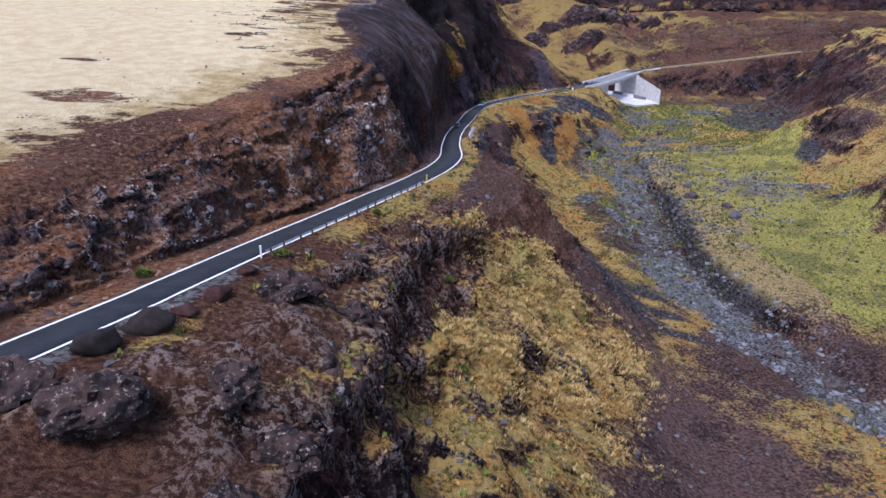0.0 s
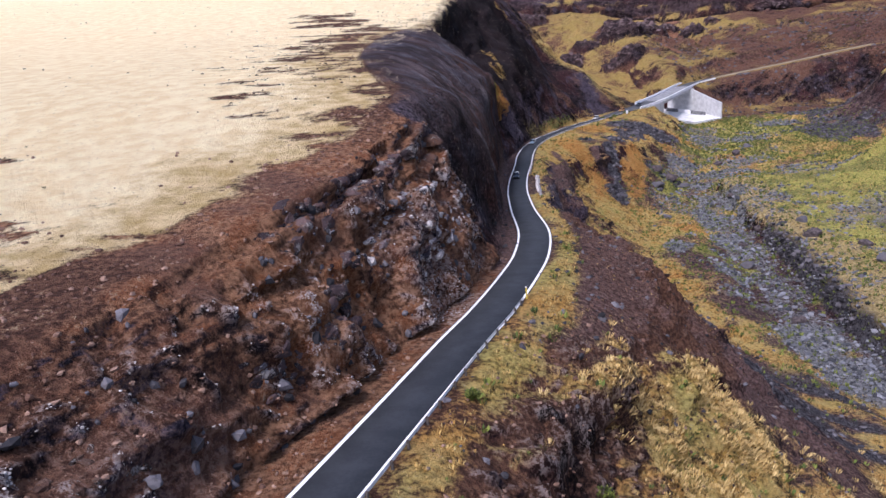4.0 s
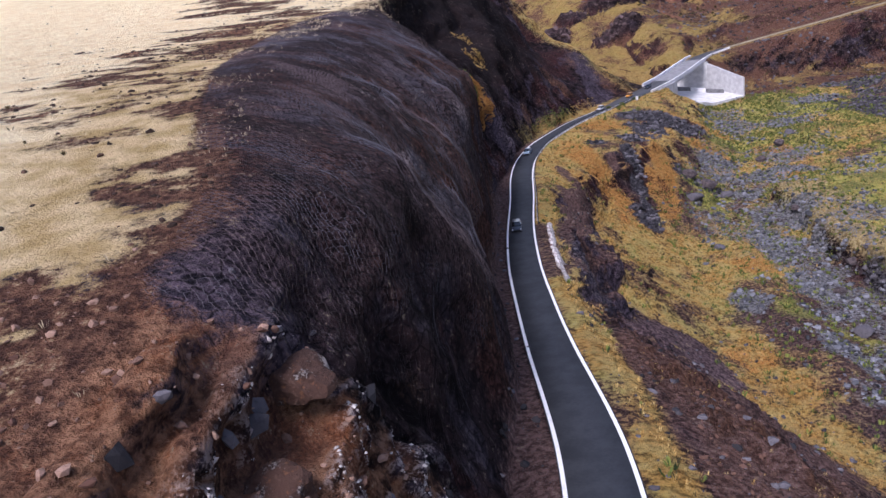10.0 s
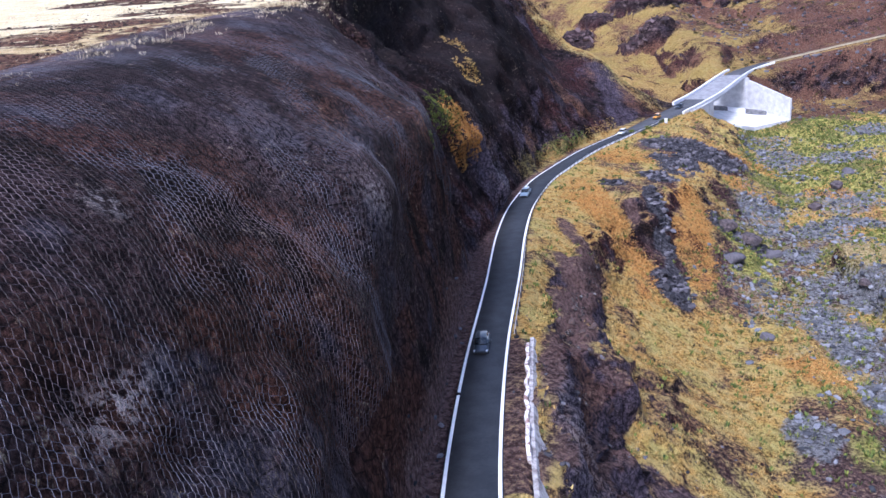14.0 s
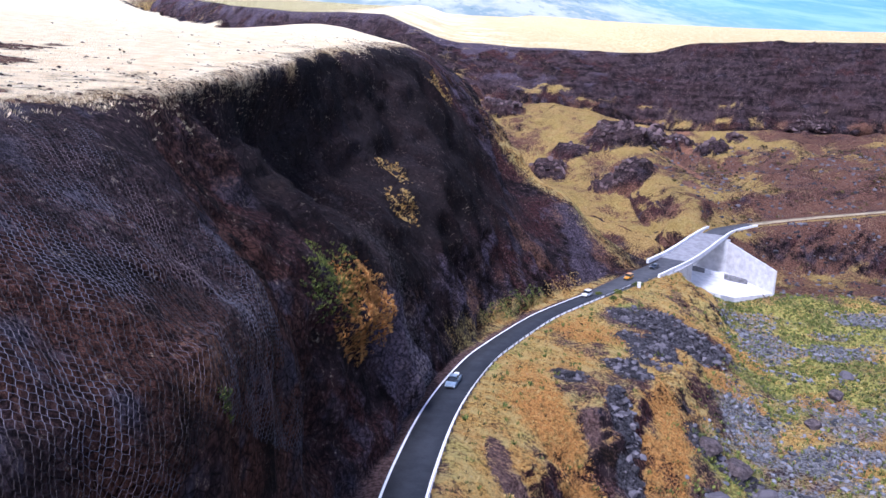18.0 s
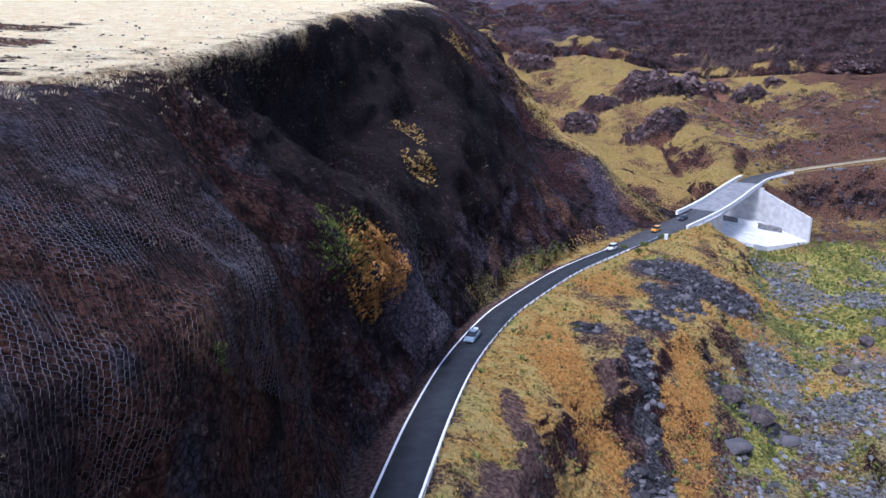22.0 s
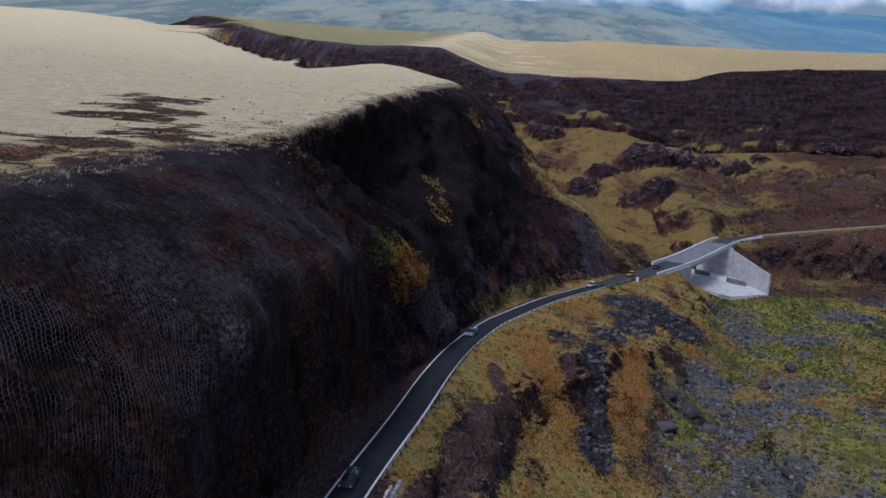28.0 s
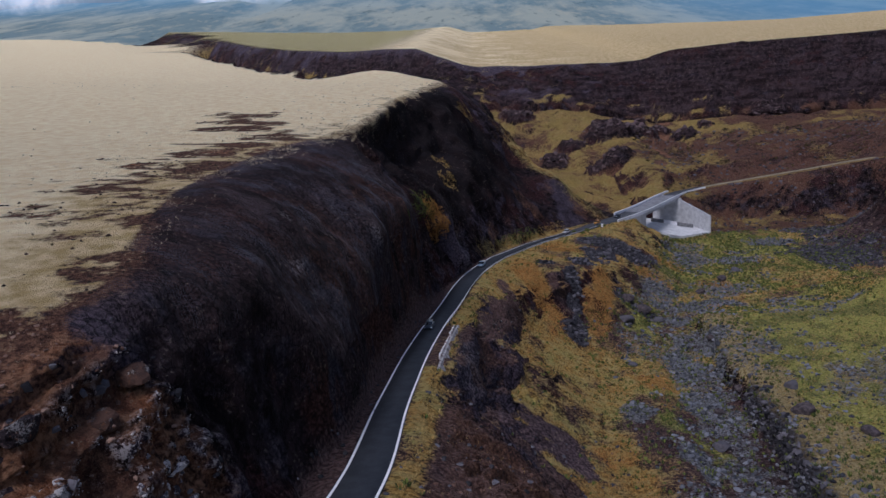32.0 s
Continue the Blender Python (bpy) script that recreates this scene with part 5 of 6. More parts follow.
def stone_material(name, dark, light):
    m, t, b = material(name, 0.9)
    g = t.nodes.new("ShaderNodeNewGeometry")
    c = blend(t, ramp(t, g.outputs["Random Per Island"], 0, 1, 0.0, 1.0), dark, light)
    k = noise_of(t, 3.0, 5)
    put(t, b.inputs["Base Color"], blend(t, ramp(t, k, 0, 0.5, 0.5, 0.7), c, dark))
    relief(t, b, k, 0.7, 0.1)
    return m


GREY = stone_material("river_stone", (0.035, 0.037, 0.043), (0.22, 0.225, 0.25))
LAVA = stone_material("lava_stone", (0.018, 0.017, 0.020), (0.14, 0.13, 0.145))
RUST = stone_material("rust_stone", (0.09, 0.045, 0.032), (0.30, 0.19, 0.14))
MAUVE = stone_material("mauve_stone", (0.030, 0.021, 0.022), (0.15, 0.105, 0.105))
CLOD = stone_material("earth_clod", (0.020, 0.012, 0.009), (0.085, 0.050, 0.036))
BANKSTONE = stone_material("bank_stone", (0.030, 0.017, 0.014), (0.14, 0.075, 0.055))
PALE = stone_material("pale_stone", (0.28, 0.24, 0.22), (0.62, 0.58, 0.56))
BASALT = two_tone("basalt", (0.030, 0.024, 0.026), (0.12, 0.095, 0.095), 0.9, 0.9, bump=0.8, depth=0.15)
REDROCK = two_tone("red_rock", (0.028, 0.012, 0.012), (0.075, 0.034, 0.030), 0.8, 0.9, bump=0.8, depth=0.12)
BLACKROCK = two_tone("black_rock", (0.012, 0.010, 0.010), (0.035, 0.026, 0.025), 0.8, 0.9, bump=0.8, depth=0.12)
p, n = scatter(near_land * (gravel * low + 0.5 * mix_stone), 13000)
tagged(stones("river_stones", p, (0.22, 1.5), GREY, power=3.2), "pale grey stones strewn along the dry riverbed", "stones", kind="stuff")
p, n = scatter(near_land * pile * (GY > 200), 3800)
tagged(stones("rubble", p, (0.35, 1.9), LAVA, power=3.0), "dark grey broken rock lying in a pile", "rubble", kind="stuff")
p, n = scatter(near_land * (0.35 * np.clip(talus, 0, 1) + scree) * (GY < 262), 9000)
tagged(stones("scree", p, (0.18, 1.0), LAVA, power=3.0), "small dark stones of the scree slope", "scree", kind="stuff")
p, n = scatter(near_land * red_bank * rightside, 3000)
tagged(stones("bank_stones", p, (0.10, 0.6), BANKSTONE, 0.8, 3.0), "rust-brown stones crumbling from the earth bank", "stones", kind="stuff")
p, n = scatter(near_land * STEEP * (cross < -4) * (GY < 150), 220)
tagged(stones("ledge_rocks", p, (0.3, 1.3), LAVA, 0.9, 2.6, 0.42), "angular dark blocks breaking from the cliff ledges", "rocks", kind="stuff")
p, n = scatter(near_land * np.clip(pale - 0.12, 0, 1) * (cross < -4) * (GY < 150), 5000)
tagged(stones("pale_stones", p, (0.05, 0.24), PALE, 0.8, 2.6), "small whitish stones caught on the cliff ledges", "stones", kind="stuff")
p, n = scatter(near_land * dirt * (cross < -3) * (GY < 150) + 0.35 * near_land * (1 - step(100, 125, GY)) * (cross > 4) * (cross < 30), 6500)
tagged(stones("loose_stones", p, (0.10, 0.55), RUST, power=3.4), "rust-brown loose stones on bare earth", "stones", kind="stuff")

p, n = scatter(near_land * on_top * (np.clip(scar + 0.7 * bare, 0, 1) + 0.10 * step(0.0, 0.3, dry_streak) * np.exp(-np.clip(inland, 0, None) / 25)) * (GY > 150), 3600)
tagged(stones("clods", p, (0.12, 0.6), CLOD, 0.6, 2.4), "dark brown clods of earth where the turf is broken", "earth", kind="stuff")
hillside = (gx > 128) & (gx < 330) & (GY > 474) & (GY < 650)
p, n = scatter(hillside * (0.3 + step(0.0, 0.3, mosaic)) * (np.abs(GY - track_y(gx)) > 7), 2600)
tagged(stones("hillside_stones", p, (0.4, 2.2), LAVA, power=3.0), "dark stones lying on the brown hillside", "stones", kind="stuff")
p, n = scatter((GY > 480) * knob * hill, 900)
tagged(stones("hill_rocks", p, (0.8, 4.2), MAUVE, 0.8, 2.2, 0.42), "mauve-brown rock breaking from knobs on the grassy hill", "rocks", kind="stuff")
p, n = scatter(hillside * step(0.0, 0.3, -mosaic) * (np.abs(GY - track_y(gx)) > 7), 900)
tagged(tufts("hillside_scrub", p, n, (0.6, 1.8), 7, 0.9, DARKSCRUB, 0.14), "dark scrub on the brown hillside", "scrub", kind="stuff")


# ---- boulders, each a thing ----
def boulder(name, x, y, size, mat, label, group="", squash=0.65, seed=0, facets=16):
    bm = bmesh.new()
    bmesh.ops.create_icosphere(bm, subdivisions=3, radius=1)
    v = np.array([q.co[:] for q in bm.verts])
    own = np.random.default_rng(seed)
    planes = own.standard_normal((facets, 3))
    planes /= np.linalg.norm(planes, axis=1, keepdims=True)
    reach = (0.62 + 0.38 * own.random(facets)) / np.maximum(v @ planes.T, 1e-3)
    k = np.minimum(reach.min(1), 1.12) + 0.10 * fbm(v + 13.7 * seed, 0.8, 4, 0.6, True)
    v = v * k[:, None] * np.array([size[0], size[1], size[0] * squash]) * 0.62
    v[:, 2] = np.maximum(v[:, 2], -0.3 * size[0] * squash)
    for q, c in zip(bm.verts, v):
        q.co = c
    for f in bm.faces:
        f.smooth = facets > 20
    me = bpy.data.meshes.new(name)
    bm.to_mesh(me)
    bm.free()
    me.materials.append(mat)
    ob = new(name, me)
    ob.matrix_world = pose(x, y, float(height(np.array([x]), np.array([y]))[0]) + 0.22 * size[0] * squash, 0, 0, seed * 47)
    return tagged(ob, label, "boulder", group)


for k, (x, y, w, d) in enumerate(((-19.9, 65.0, 2.0, 1.9), (-20.9, 58.0, 2.9, 2.5), (-22.2, 53.2, 2.2, 1.8), (-24.0, 49.0, 4.0, 2.6), (-26.3, 44.4, 4.0, 2.6))):
    boulder("boulder", x, y, (w, d), REDROCK if k < 3 else BLACKROCK, "dark reddish-brown rounded boulder set as a barrier beside the road" if k < 3 else "almost black rounded boulder set as a barrier beside the road", "boulders along the road edge", 0.55, k + 1, 40)


def outcrop(x, y, size, label, seed):
    """A craggy knob of broken blocks, sunk into the ground."""
    bm = bmesh.new()
    bmesh.ops.create_icosphere(bm, subdivisions=4, radius=1)
    v = np.array([q.co[:] for q in bm.verts])
    tall, gap = blocks(v * 1.0 + seed * 3.1, 0.62)
    small, thin = blocks(v * 1.0 + seed * 5.7, 0.26)
    k = 0.72 + 0.5 * (tall - 0.5) * np.clip(gap / 0.1, 0, 1) + 0.18 * (small - 0.5) * np.clip(thin / 0.1, 0, 1) + 0.22 * fbm(v + seed, 0.9, 4, 0.6, True)
    v = v * k[:, None] * np.array([size, size * 0.8, size * 0.62]) * 0.6
    for q, c in zip(bm.verts, v):
        q.co = c
    me = bpy.data.meshes.new("rock_outcrop")
    bm.to_mesh(me)
    bm.free()
    me.materials.append(CRAG)
    ob = new("rock_outcrop", me)
    ob.matrix_world = pose(x, y, float(height(np.array([x]), np.array([y]))[0]) + 0.02 * size, 0, 0, seed * 47)
    return tagged(ob, label, "rock")


def crag_material():
    m, t, b = material("crag", 0.92)
    n1, n2, n3 = noise_of(t, 0.5), noise_of(t, 2.2, 6), noise_of(t, 8.0)
    c = blend(t, ramp(t, n1, 0, 1, 0.4, 0.6), (0.016, 0.012, 0.013), (0.065, 0.040, 0.036))
    c = blend(t, ramp(t, n2, 0, 0.8, 0.5, 0.68), c, (0.12, 0.085, 0.078))
    c = blend(t, ramp(t, sums(t, n2, sums(t, n3, 0.5, "MULTIPLY")), 0, 0.8, 0.86, 0.95), c, (0.42, 0.36, 0.34))
    put(t, b.inputs["Base Color"], c)
    relief(t, b, sums(t, n2, sums(t, n3, 0.4, "MULTIPLY")), 0.9, 0.25)
    return m


CRAG = crag_material()
for k, (x, y, w) in enumerate(((-15.4, 63.0, 7.0), (-14.4, 41, 5.0), (-12.4, 31.5, 5.0), (-29.5, 36.5, 7), (-22, 35, 7), (-8.5, 66, 5), (-10, 38, 5), (-10, 78, 4.5), (-17, 62, 3))):
    outcrop(x, y, w, "craggy dark basalt outcrop rising from bare brown ground", k + 20)
for k, (x, y, w) in enumerate(((72, 249, 3.4), (78, 270, 2.6), (88, 282, 3.0), (67, 334, 4.6), (70.5, 349, 5.0), (75.5, 347, 5.4), (80, 342, 3.4), (69, 208, 3.2), (92, 320, 3.0), (62, 300, 2.6), (104, 372, 3.6), (118, 388, 4.2), (128, 402, 3.6), (85, 128, 4.0), (79, 142, 2.8), (96, 268, 3.6), (101, 240, 3.2), (92, 252, 4.4), (99, 226, 3.8))):
    boulder("boulder", x, y, (w, w * 0.85), BASALT if k % 3 else LAVA, "large dark grey boulder lying in the dry riverbed", "boulders of the riverbed", 0.6, k + 40)


# ---- bridge ----
def thing(name, label, category, group=""):
    return tagged(new(name), label, category, group)


def prism(bm, base, z0, z1):
    """A solid over a plan outline; z0 and z1 are heights, one for each corner or one for all."""
    z0 = [z0] * len(base) if np.isscalar(z0) else z0
    z1 = [z1] * len(base) if np.isscalar(z1) else z1
    lo = [bm.verts.new((x, y, z)) for (x, y), z in zip(base, z0)]
    hi = [bm.verts.new((x, y, z)) for (x, y), z in zip(base, z1)]
    n = len(base)
    bm.faces.new(hi)
    bm.faces.new(lo[::-1])
    for k in range(n):
        bm.faces.new((lo[k], lo[(k + 1) % n], hi[(k + 1) % n], hi[k]))
    bmesh.ops.recalc_face_normals(bm, faces=bm.faces)
    return bm


def solid(name, base, z0, z1, mat, parent, label="", bevel=0.0):
    bm = prism(bmesh.new(), base, z0, z1)
    if bevel:
        bmesh.ops.bevel(bm, geom=bm.edges[:], offset=bevel, segments=1, affect="EDGES")
    return part(name, bm, mat, parent, label)


def beam_along(name, k0, k1, off0, off1, z0, z1, mat, parent, label="", skip=2):
    """A long solid following the road's line between two rows."""
    rows_k = list(range(k0, k1, skip)) + [k1]
    bm = bmesh.new()
    rings = []
    for k in rows_k:
        l, s, z = LINE[k], SIDE[k], ZL[k]
        rings.append([bm.verts.new((*(l + s * o), z + h)) for o, h in ((off0, z0), (off0, z1), (off1, z1), (off1, z0))])
    for a, b in zip(rings[:-1], rings[1:]):
        for q in range(4):
            bm.faces.new((a[q], a[(q + 1) % 4], b[(q + 1) % 4], b[q]))
    bm.faces.new(rings[0])
    bm.faces.new(rings[-1][::-1])
    bmesh.ops.recalc_face_normals(bm, faces=bm.faces)
    return part(name, bm, mat, parent, label)


def row_near(x, y):
    return int(np.argmin(np.linalg.norm(LINE - (x, y), axis=1)))


KA, KB = row_near(99, 463), row_near(126, 504)
bridge = thing("bridge", "white concrete road bridge over a dry stream with a sloping apron", "bridge")
beam_along("deck", KA, KB, -6.2, 5.0, -0.9, 0.12, CONCRETE, bridge, "pale grey concrete deck")
DECKTOP = two_tone("deck_pavement", (0.17, 0.17, 0.18), (0.27, 0.27, 0.28), 2.0, 0.9, bump=0.4, depth=0.02)
beam_along("deck_pavement", KA - 1, KB + 4, -5.85, 4.72, 0.0, 0.135, DECKTOP, bridge, "grey worn pavement on the deck")
for k in range(4):
    beam_along("girder", KA, KB, -4.6 + 2.7 * k, -3.9 + 2.7 * k, -2.1, -0.9, CONCRETE, bridge)
beam_along("parapet", row_near(80, 439), row_near(150, 529), 4.65, 5.25, -0.6, 1.05, WHITEWASH, bridge, "whitewashed parapet")
beam_along("parapet", row_near(91, 453), row_near(135, 517), -6.6, -5.8, -0.6, 1.2, WHITEWASH, bridge, "whitewashed parapet")

def across(k, o, along=0.0):
    return tuple(LINE[k] + SIDE[k] * o + WAY[k] * along)


solid("abutment", [across(KA, -6.4, -1.2), across(KA, 5.1, -1.2), across(KA, 5.1, 0.4), across(KA, -6.4, 0.4)], 16.0, ZL[KA] - 0.85, CONCRETE, bridge)
solid("abutment", [(131.8, 501.5), (118.6, 510.4), (119.3, 511.9), (133.0, 503.0)], 15.5, ZL[KB] - 0.85, CONCRETE, bridge)
K0 = row_near(82, 440)
side_base = [across(k, 5.15) for k in range(K0, KA + 1, 4)] + [across(KA, 5.15)]
side_out = [across(k, 5.6) for k in range(K0, KA + 1, 4)] + [across(KA, 5.6)]
n = len(side_base)
solid("wing_wall", side_base + side_out[::-1], [31 - 12 * q / (n - 1) for q in list(range(n)) + list(range(n))[::-1]], float(ZL[KA]) - 0.3, CONCRETE, bridge)
w0, w1 = np.array((131.8, 501.5)), np.array((141.0, 477.5))
side_n = np.array([(w1 - w0)[1], -(w1 - w0)[0]]) / np.linalg.norm(w1 - w0)
solid("wing_wall", [tuple(w0), tuple(w1), tuple(w1 + side_n * -0.7), tuple(w0 + side_n * -0.7)], 15.5, [33.6, 27.6, 27.6, 33.6], CONCRETE, bridge, "tall pale sloping wing wall")
APRON = two_tone("apron_concrete", (0.50, 0.50, 0.50), (0.68, 0.68, 0.67), 2.6, 0.9)
apron = [(105.5, 468.5), (116.5, 465.5), (124, 471.5), (140.8, 477.6), (131.6, 501.3), (112.4, 514.2), (98.5, 482)]
solid("apron", apron, 13.0, [23.4, 21.2, 18.6, 18.8, 21.0, 22.4, 23.6], APRON, bridge, "smooth pale concrete apron")
# Raised band across the apron floor, dark at both ends and white between.
DARKCONCRETE = two_tone("dark_concrete", (0.10, 0.10, 0.105), (0.22, 0.22, 0.225), 1.2, 0.9)
c0, c1 = np.array((115.0, 499.0)), np.array((135.0, 487.0))
for a, b, m in ((0.0, 0.3, DARKCONCRETE), (0.3, 0.62, WHITEWASH), (0.62, 1.0, DARKCONCRETE)):
    p0, p1 = c0 + (c1 - c0) * a, c0 + (c1 - c0) * b
    solid("apron_band", [tuple(p0), tuple(p1), tuple(p1 + (0, 1.3)), tuple(p0 + (0, 1.3))], 19.0, [24.2 - 2.9 * a, 24.2 - 2.9 * b, 24.4 - 2.9 * b, 24.4 - 2.9 * a], m, bridge)

# ---- crags: fractured blocks breaking from the slopes ----
def block_shapes(count):
    """Angular stones, each the hull of a few points on a box."""
    out = []
    for k in range(count):
        own = np.random.default_rng(900 + k)
        bm = bmesh.new()
        for q in own.uniform(-0.5, 0.5, (13, 3)):
            q[own.integers(3)] = own.choice((-0.5, 0.5))
            bm.verts.new(q * (1.0, 0.85, 0.8))
        bmesh.ops.convex_hull(bm, input=bm.verts[:])
        bmesh.ops.delete(bm, geom=[v for v in bm.verts if not v.link_faces], context="VERTS")
        for _ in range(2):
            bmesh.ops.triangulate(bm, faces=bm.faces)
            bmesh.ops.subdivide_edges(bm, edges=[e for e in bm.edges if e.calc_length() > 0.16], cuts=1, use_grid_fill=True)
        at = np.array([v.co[:] for v in bm.verts])
        worn = 1 - 0.16 * np.clip(np.linalg.norm(at, axis=1) - 0.38, 0, 1) / 0.3
        shift = 0.075 * fbm(at + 7.3 * k, 0.35, 3, 0.6, True) + 0.03 * fbm(at + 50 + k, 0.12, 2)
        for v, w, h in zip(bm.verts, worn, shift):
            v.co = v.co * (w + h / max(v.co.length, 0.1))
        bmesh.ops.recalc_face_normals(bm, faces=bm.faces)
        me = bpy.data.meshes.new("block")
        bm.to_mesh(me)
        bm.free()
        out.append(me)
    return out


def block_material(name, tones, pale, lo=0.86):
    """Broken rock: a tone for each block, stains, cracks and whitish lichen."""
    m, t, b = material(name, 0.9)
    b.inputs["Specular IOR Level"].default_value = 0.15
    c = tones[0]
    own = t.nodes.new("ShaderNodeObjectInfo").outputs["Random"]
    for k, tone in enumerate(tones[1:]):
        c = blend(t, ramp(t, own, 0, 1, (k + 0.4) / len(tones), (k + 1.3) / len(tones)), c, tone)
    n1, n2, n3 = noise_of(t, 0.8, 6), noise_of(t, 2.6, 6, 0.65), noise_of(t, 9.0, 4, 0.7)
    c = blend(t, ramp(t, n1, 0, 0.75, 0.48, 0.62), c, tuple(0.35 * v for v in tones[0]))
    c = blend(t, ramp(t, n2, 0, 0.5, 0.54, 0.66), c, tones[-1])
    c = blend(t, ramp(t, n2, 0.7, 0, 0.36, 0.42), c, (0.16, 0.075, 0.038))
    c = blend(t, ramp(t, sums(t, n1, sums(t, n3, 0.6, "MULTIPLY")), 0, pale, lo, lo + 0.09), c, (0.55, 0.51, 0.49))
    put(t, b.inputs["Base Color"], c)
    relief(t, b, sums(t, n2, sums(t, n3, 0.5, "MULTIPLY")), 0.9, 0.22)
    return m


BLOCKS = block_shapes(10)
BLUEROCK = block_material("blue_grey_rock", ((0.022, 0.016, 0.019), (0.064, 0.044, 0.048), (0.120, 0.080, 0.078)), 0.45)
RIBROCK = block_material("lichened_rock", ((0.024, 0.022, 0.032), (0.075, 0.060, 0.075), (0.16, 0.125, 0.13)), 0.95, 0.77)
DARKROCK = block_material("dark_rock", ((0.016, 0.013, 0.014), (0.045, 0.032, 0.030), (0.085, 0.060, 0.055)), 0.45)
BROWNROCK = block_material("brown_rock", ((0.030, 0.018, 0.015), (0.075, 0.042, 0.032), (0.13, 0.080, 0.062)), 0.4)


def crag(line, count, size, spread, mat, label, seed, loose=1.0, sunk=(0.05, 0.36)):
    """Blocks set into the ground along a line: half widths of the band across and up."""
    own = np.random.default_rng(seed)
    line = np.array(line, float)
    lo, hi = line.min(0) - 6, line.max(0) + 6
    near = (P[..., 0] > lo[0]) & (P[..., 0] < hi[0]) & (P[..., 1] > lo[1]) & (P[..., 1] < hi[1])
    spots_, normals = P[near], NORM[near]
    s_at = np.concatenate([[0], np.cumsum(np.linalg.norm(np.diff(line, axis=0), axis=1))])
    top = thing("rock_ledge", label, "rock")
    base = None
    for k in range(count):
        u = own.random() * s_at[-1]
        at = np.array([np.interp(u, s_at, line[:, c]) for c in range(3)])
        way = np.array([np.interp(min(u + 1, s_at[-1]), s_at, line[:, c]) - np.interp(max(u - 1, 0), s_at, line[:, c]) for c in range(3)])
        side = np.array([way[1], -way[0], 0]) / max(np.hypot(way[0], way[1]), 1e-6)
        at = at + side * own.normal(0, spread[0]) + np.array([0, 0, own.normal(0, spread[1])])
        i = int(np.argmin(((spots_ - at) ** 2).sum(1)))
        d = size[0] + (size[1] - size[0]) * own.random() ** 2.0
        here = spots_[i] - normals[i] * d * own.uniform(*sunk)
        if base is None:
            base = here - np.array([0, 0, 0.5])
            top.location = base
        ob = new("block", BLOCKS[int(own.integers(len(BLOCKS)))])
        ob.parent = top
        ob.location = here - base
        ob.rotation_euler = (loose * own.normal(0, 0.22), loose * own.normal(0, 0.22), math.atan2(way[1], way[0]) + loose * own.normal(0, 0.35))
        ob.scale = d * np.array([own.uniform(1.0, 1.7), own.uniform(0.8, 1.15), own.uniform(0.7, 1.15)])
        if not ob.data.materials:
            ob.data.materials.append(mat)
        ob.material_slots[0].link = "OBJECT"
        ob.material_slots[0].material = mat
    return top


crag(((-27, 104, 74), (-22.5, 116, 75), (-19.8, 119.3, 75.5), (-17.2, 129, 75), (-15.7, 133.5, 76.5)), 230, (0.8, 2.3), (0.8, 1.0), BLUEROCK, "mauve-grey fractured basalt band below the cliff top", 1, 0.36, (0.22, 0.5))
crag(((-20.5, 111, 69.5), (-18.8, 117, 69.2), (-15.5, 123, 71.5), (-13.9, 127, 72), (-12.6, 134, 72)), 120, (0.4, 1.7), (0.6, 0.8), RIBROCK, "jagged dark rock rib edged with whitish lichen", 2, 0.45, (0.22, 0.5))
crag(((-13.5, 121, 65.5), (-11.2, 130, 67), (-9.5, 139, 67), (-8.5, 145.5, 66)), 110, (0.4, 1.7), (0.6, 1.0), RIBROCK, "blue-black rock rib standing above the road", 3, 0.45, (0.22, 0.5))
crag(((-26.5, 93, 66), (-23, 97.6, 65.5), (-20, 104, 66), (-19, 110, 69)), 150, (0.4, 1.8), (1.0, 1.4), BLUEROCK, "dark broken crag with pale lichen above the roadside", 4, 0.5, (0.22, 0.5))
crag(((-38, 49, 69), (-36, 54, 68), (-35, 58, 68)), 60, (0.4, 1.6), (0.9, 0.9), BLUEROCK, "dark jagged crag on the rust-brown slope", 5)
crag(((-35, 66, 70), (-31, 74, 69.5), (-29.5, 81, 68.5)), 60, (0.3, 1.2), (0.9, 0.7), BROWNROCK, "brown rocks round a hollow in the rust slope", 6)
crag(((-6.5, 38, 61), (-7, 50, 60), (-7.5, 62, 59), (-8.5, 74, 57), (-7.5, 84, 56)), 150, (0.5, 2.0), (0.8, 2.0), DARKROCK, "black broken rock wall dropping into a ravine", 7, 0.6, (0.15, 0.45))
crag(((15, 149, 51.5), (18.5, 157, 50), (22, 164, 46), (29, 160, 40)), 70, (0.3, 1.3), (0.9, 0.9), BROWNROCK, "dark brown rocks breaking from a red earth bank", 8)
crag(((17.5, 258, 40), (20.4, 267, 37), (22, 282, 36), (26, 294, 33), (26, 306, 34)), 110, (0.5, 1.6), (1.2, 1.6), DARKROCK, "dark rock face in the bank below the road", 9)
crag(((12.6, 222, 38), (13.6, 236, 36), (15.5, 250, 35)), 60, (0.4, 1.3), (0.8, 1.6), BROWNROCK, "purplish broken rock below the low white wall", 10)

for k, (x, y, w) in enumerate(((-12.9, 145.6, 2.9), (-13.3, 140.4, 2.6))):
    rock = boulder("boulder", x, y, (w, w * 0.85), BROWNROCK, "rounded brown rock half buried in the bare headland", "rocks of the headland", 0.7, k + 80)
    rock.location.z -= 0.32 * w

# ---- guard rails ----
POST = two_tone("rail_post", (0.055, 0.045, 0.04), (0.13, 0.11, 0.10), 0.5, 0.8)
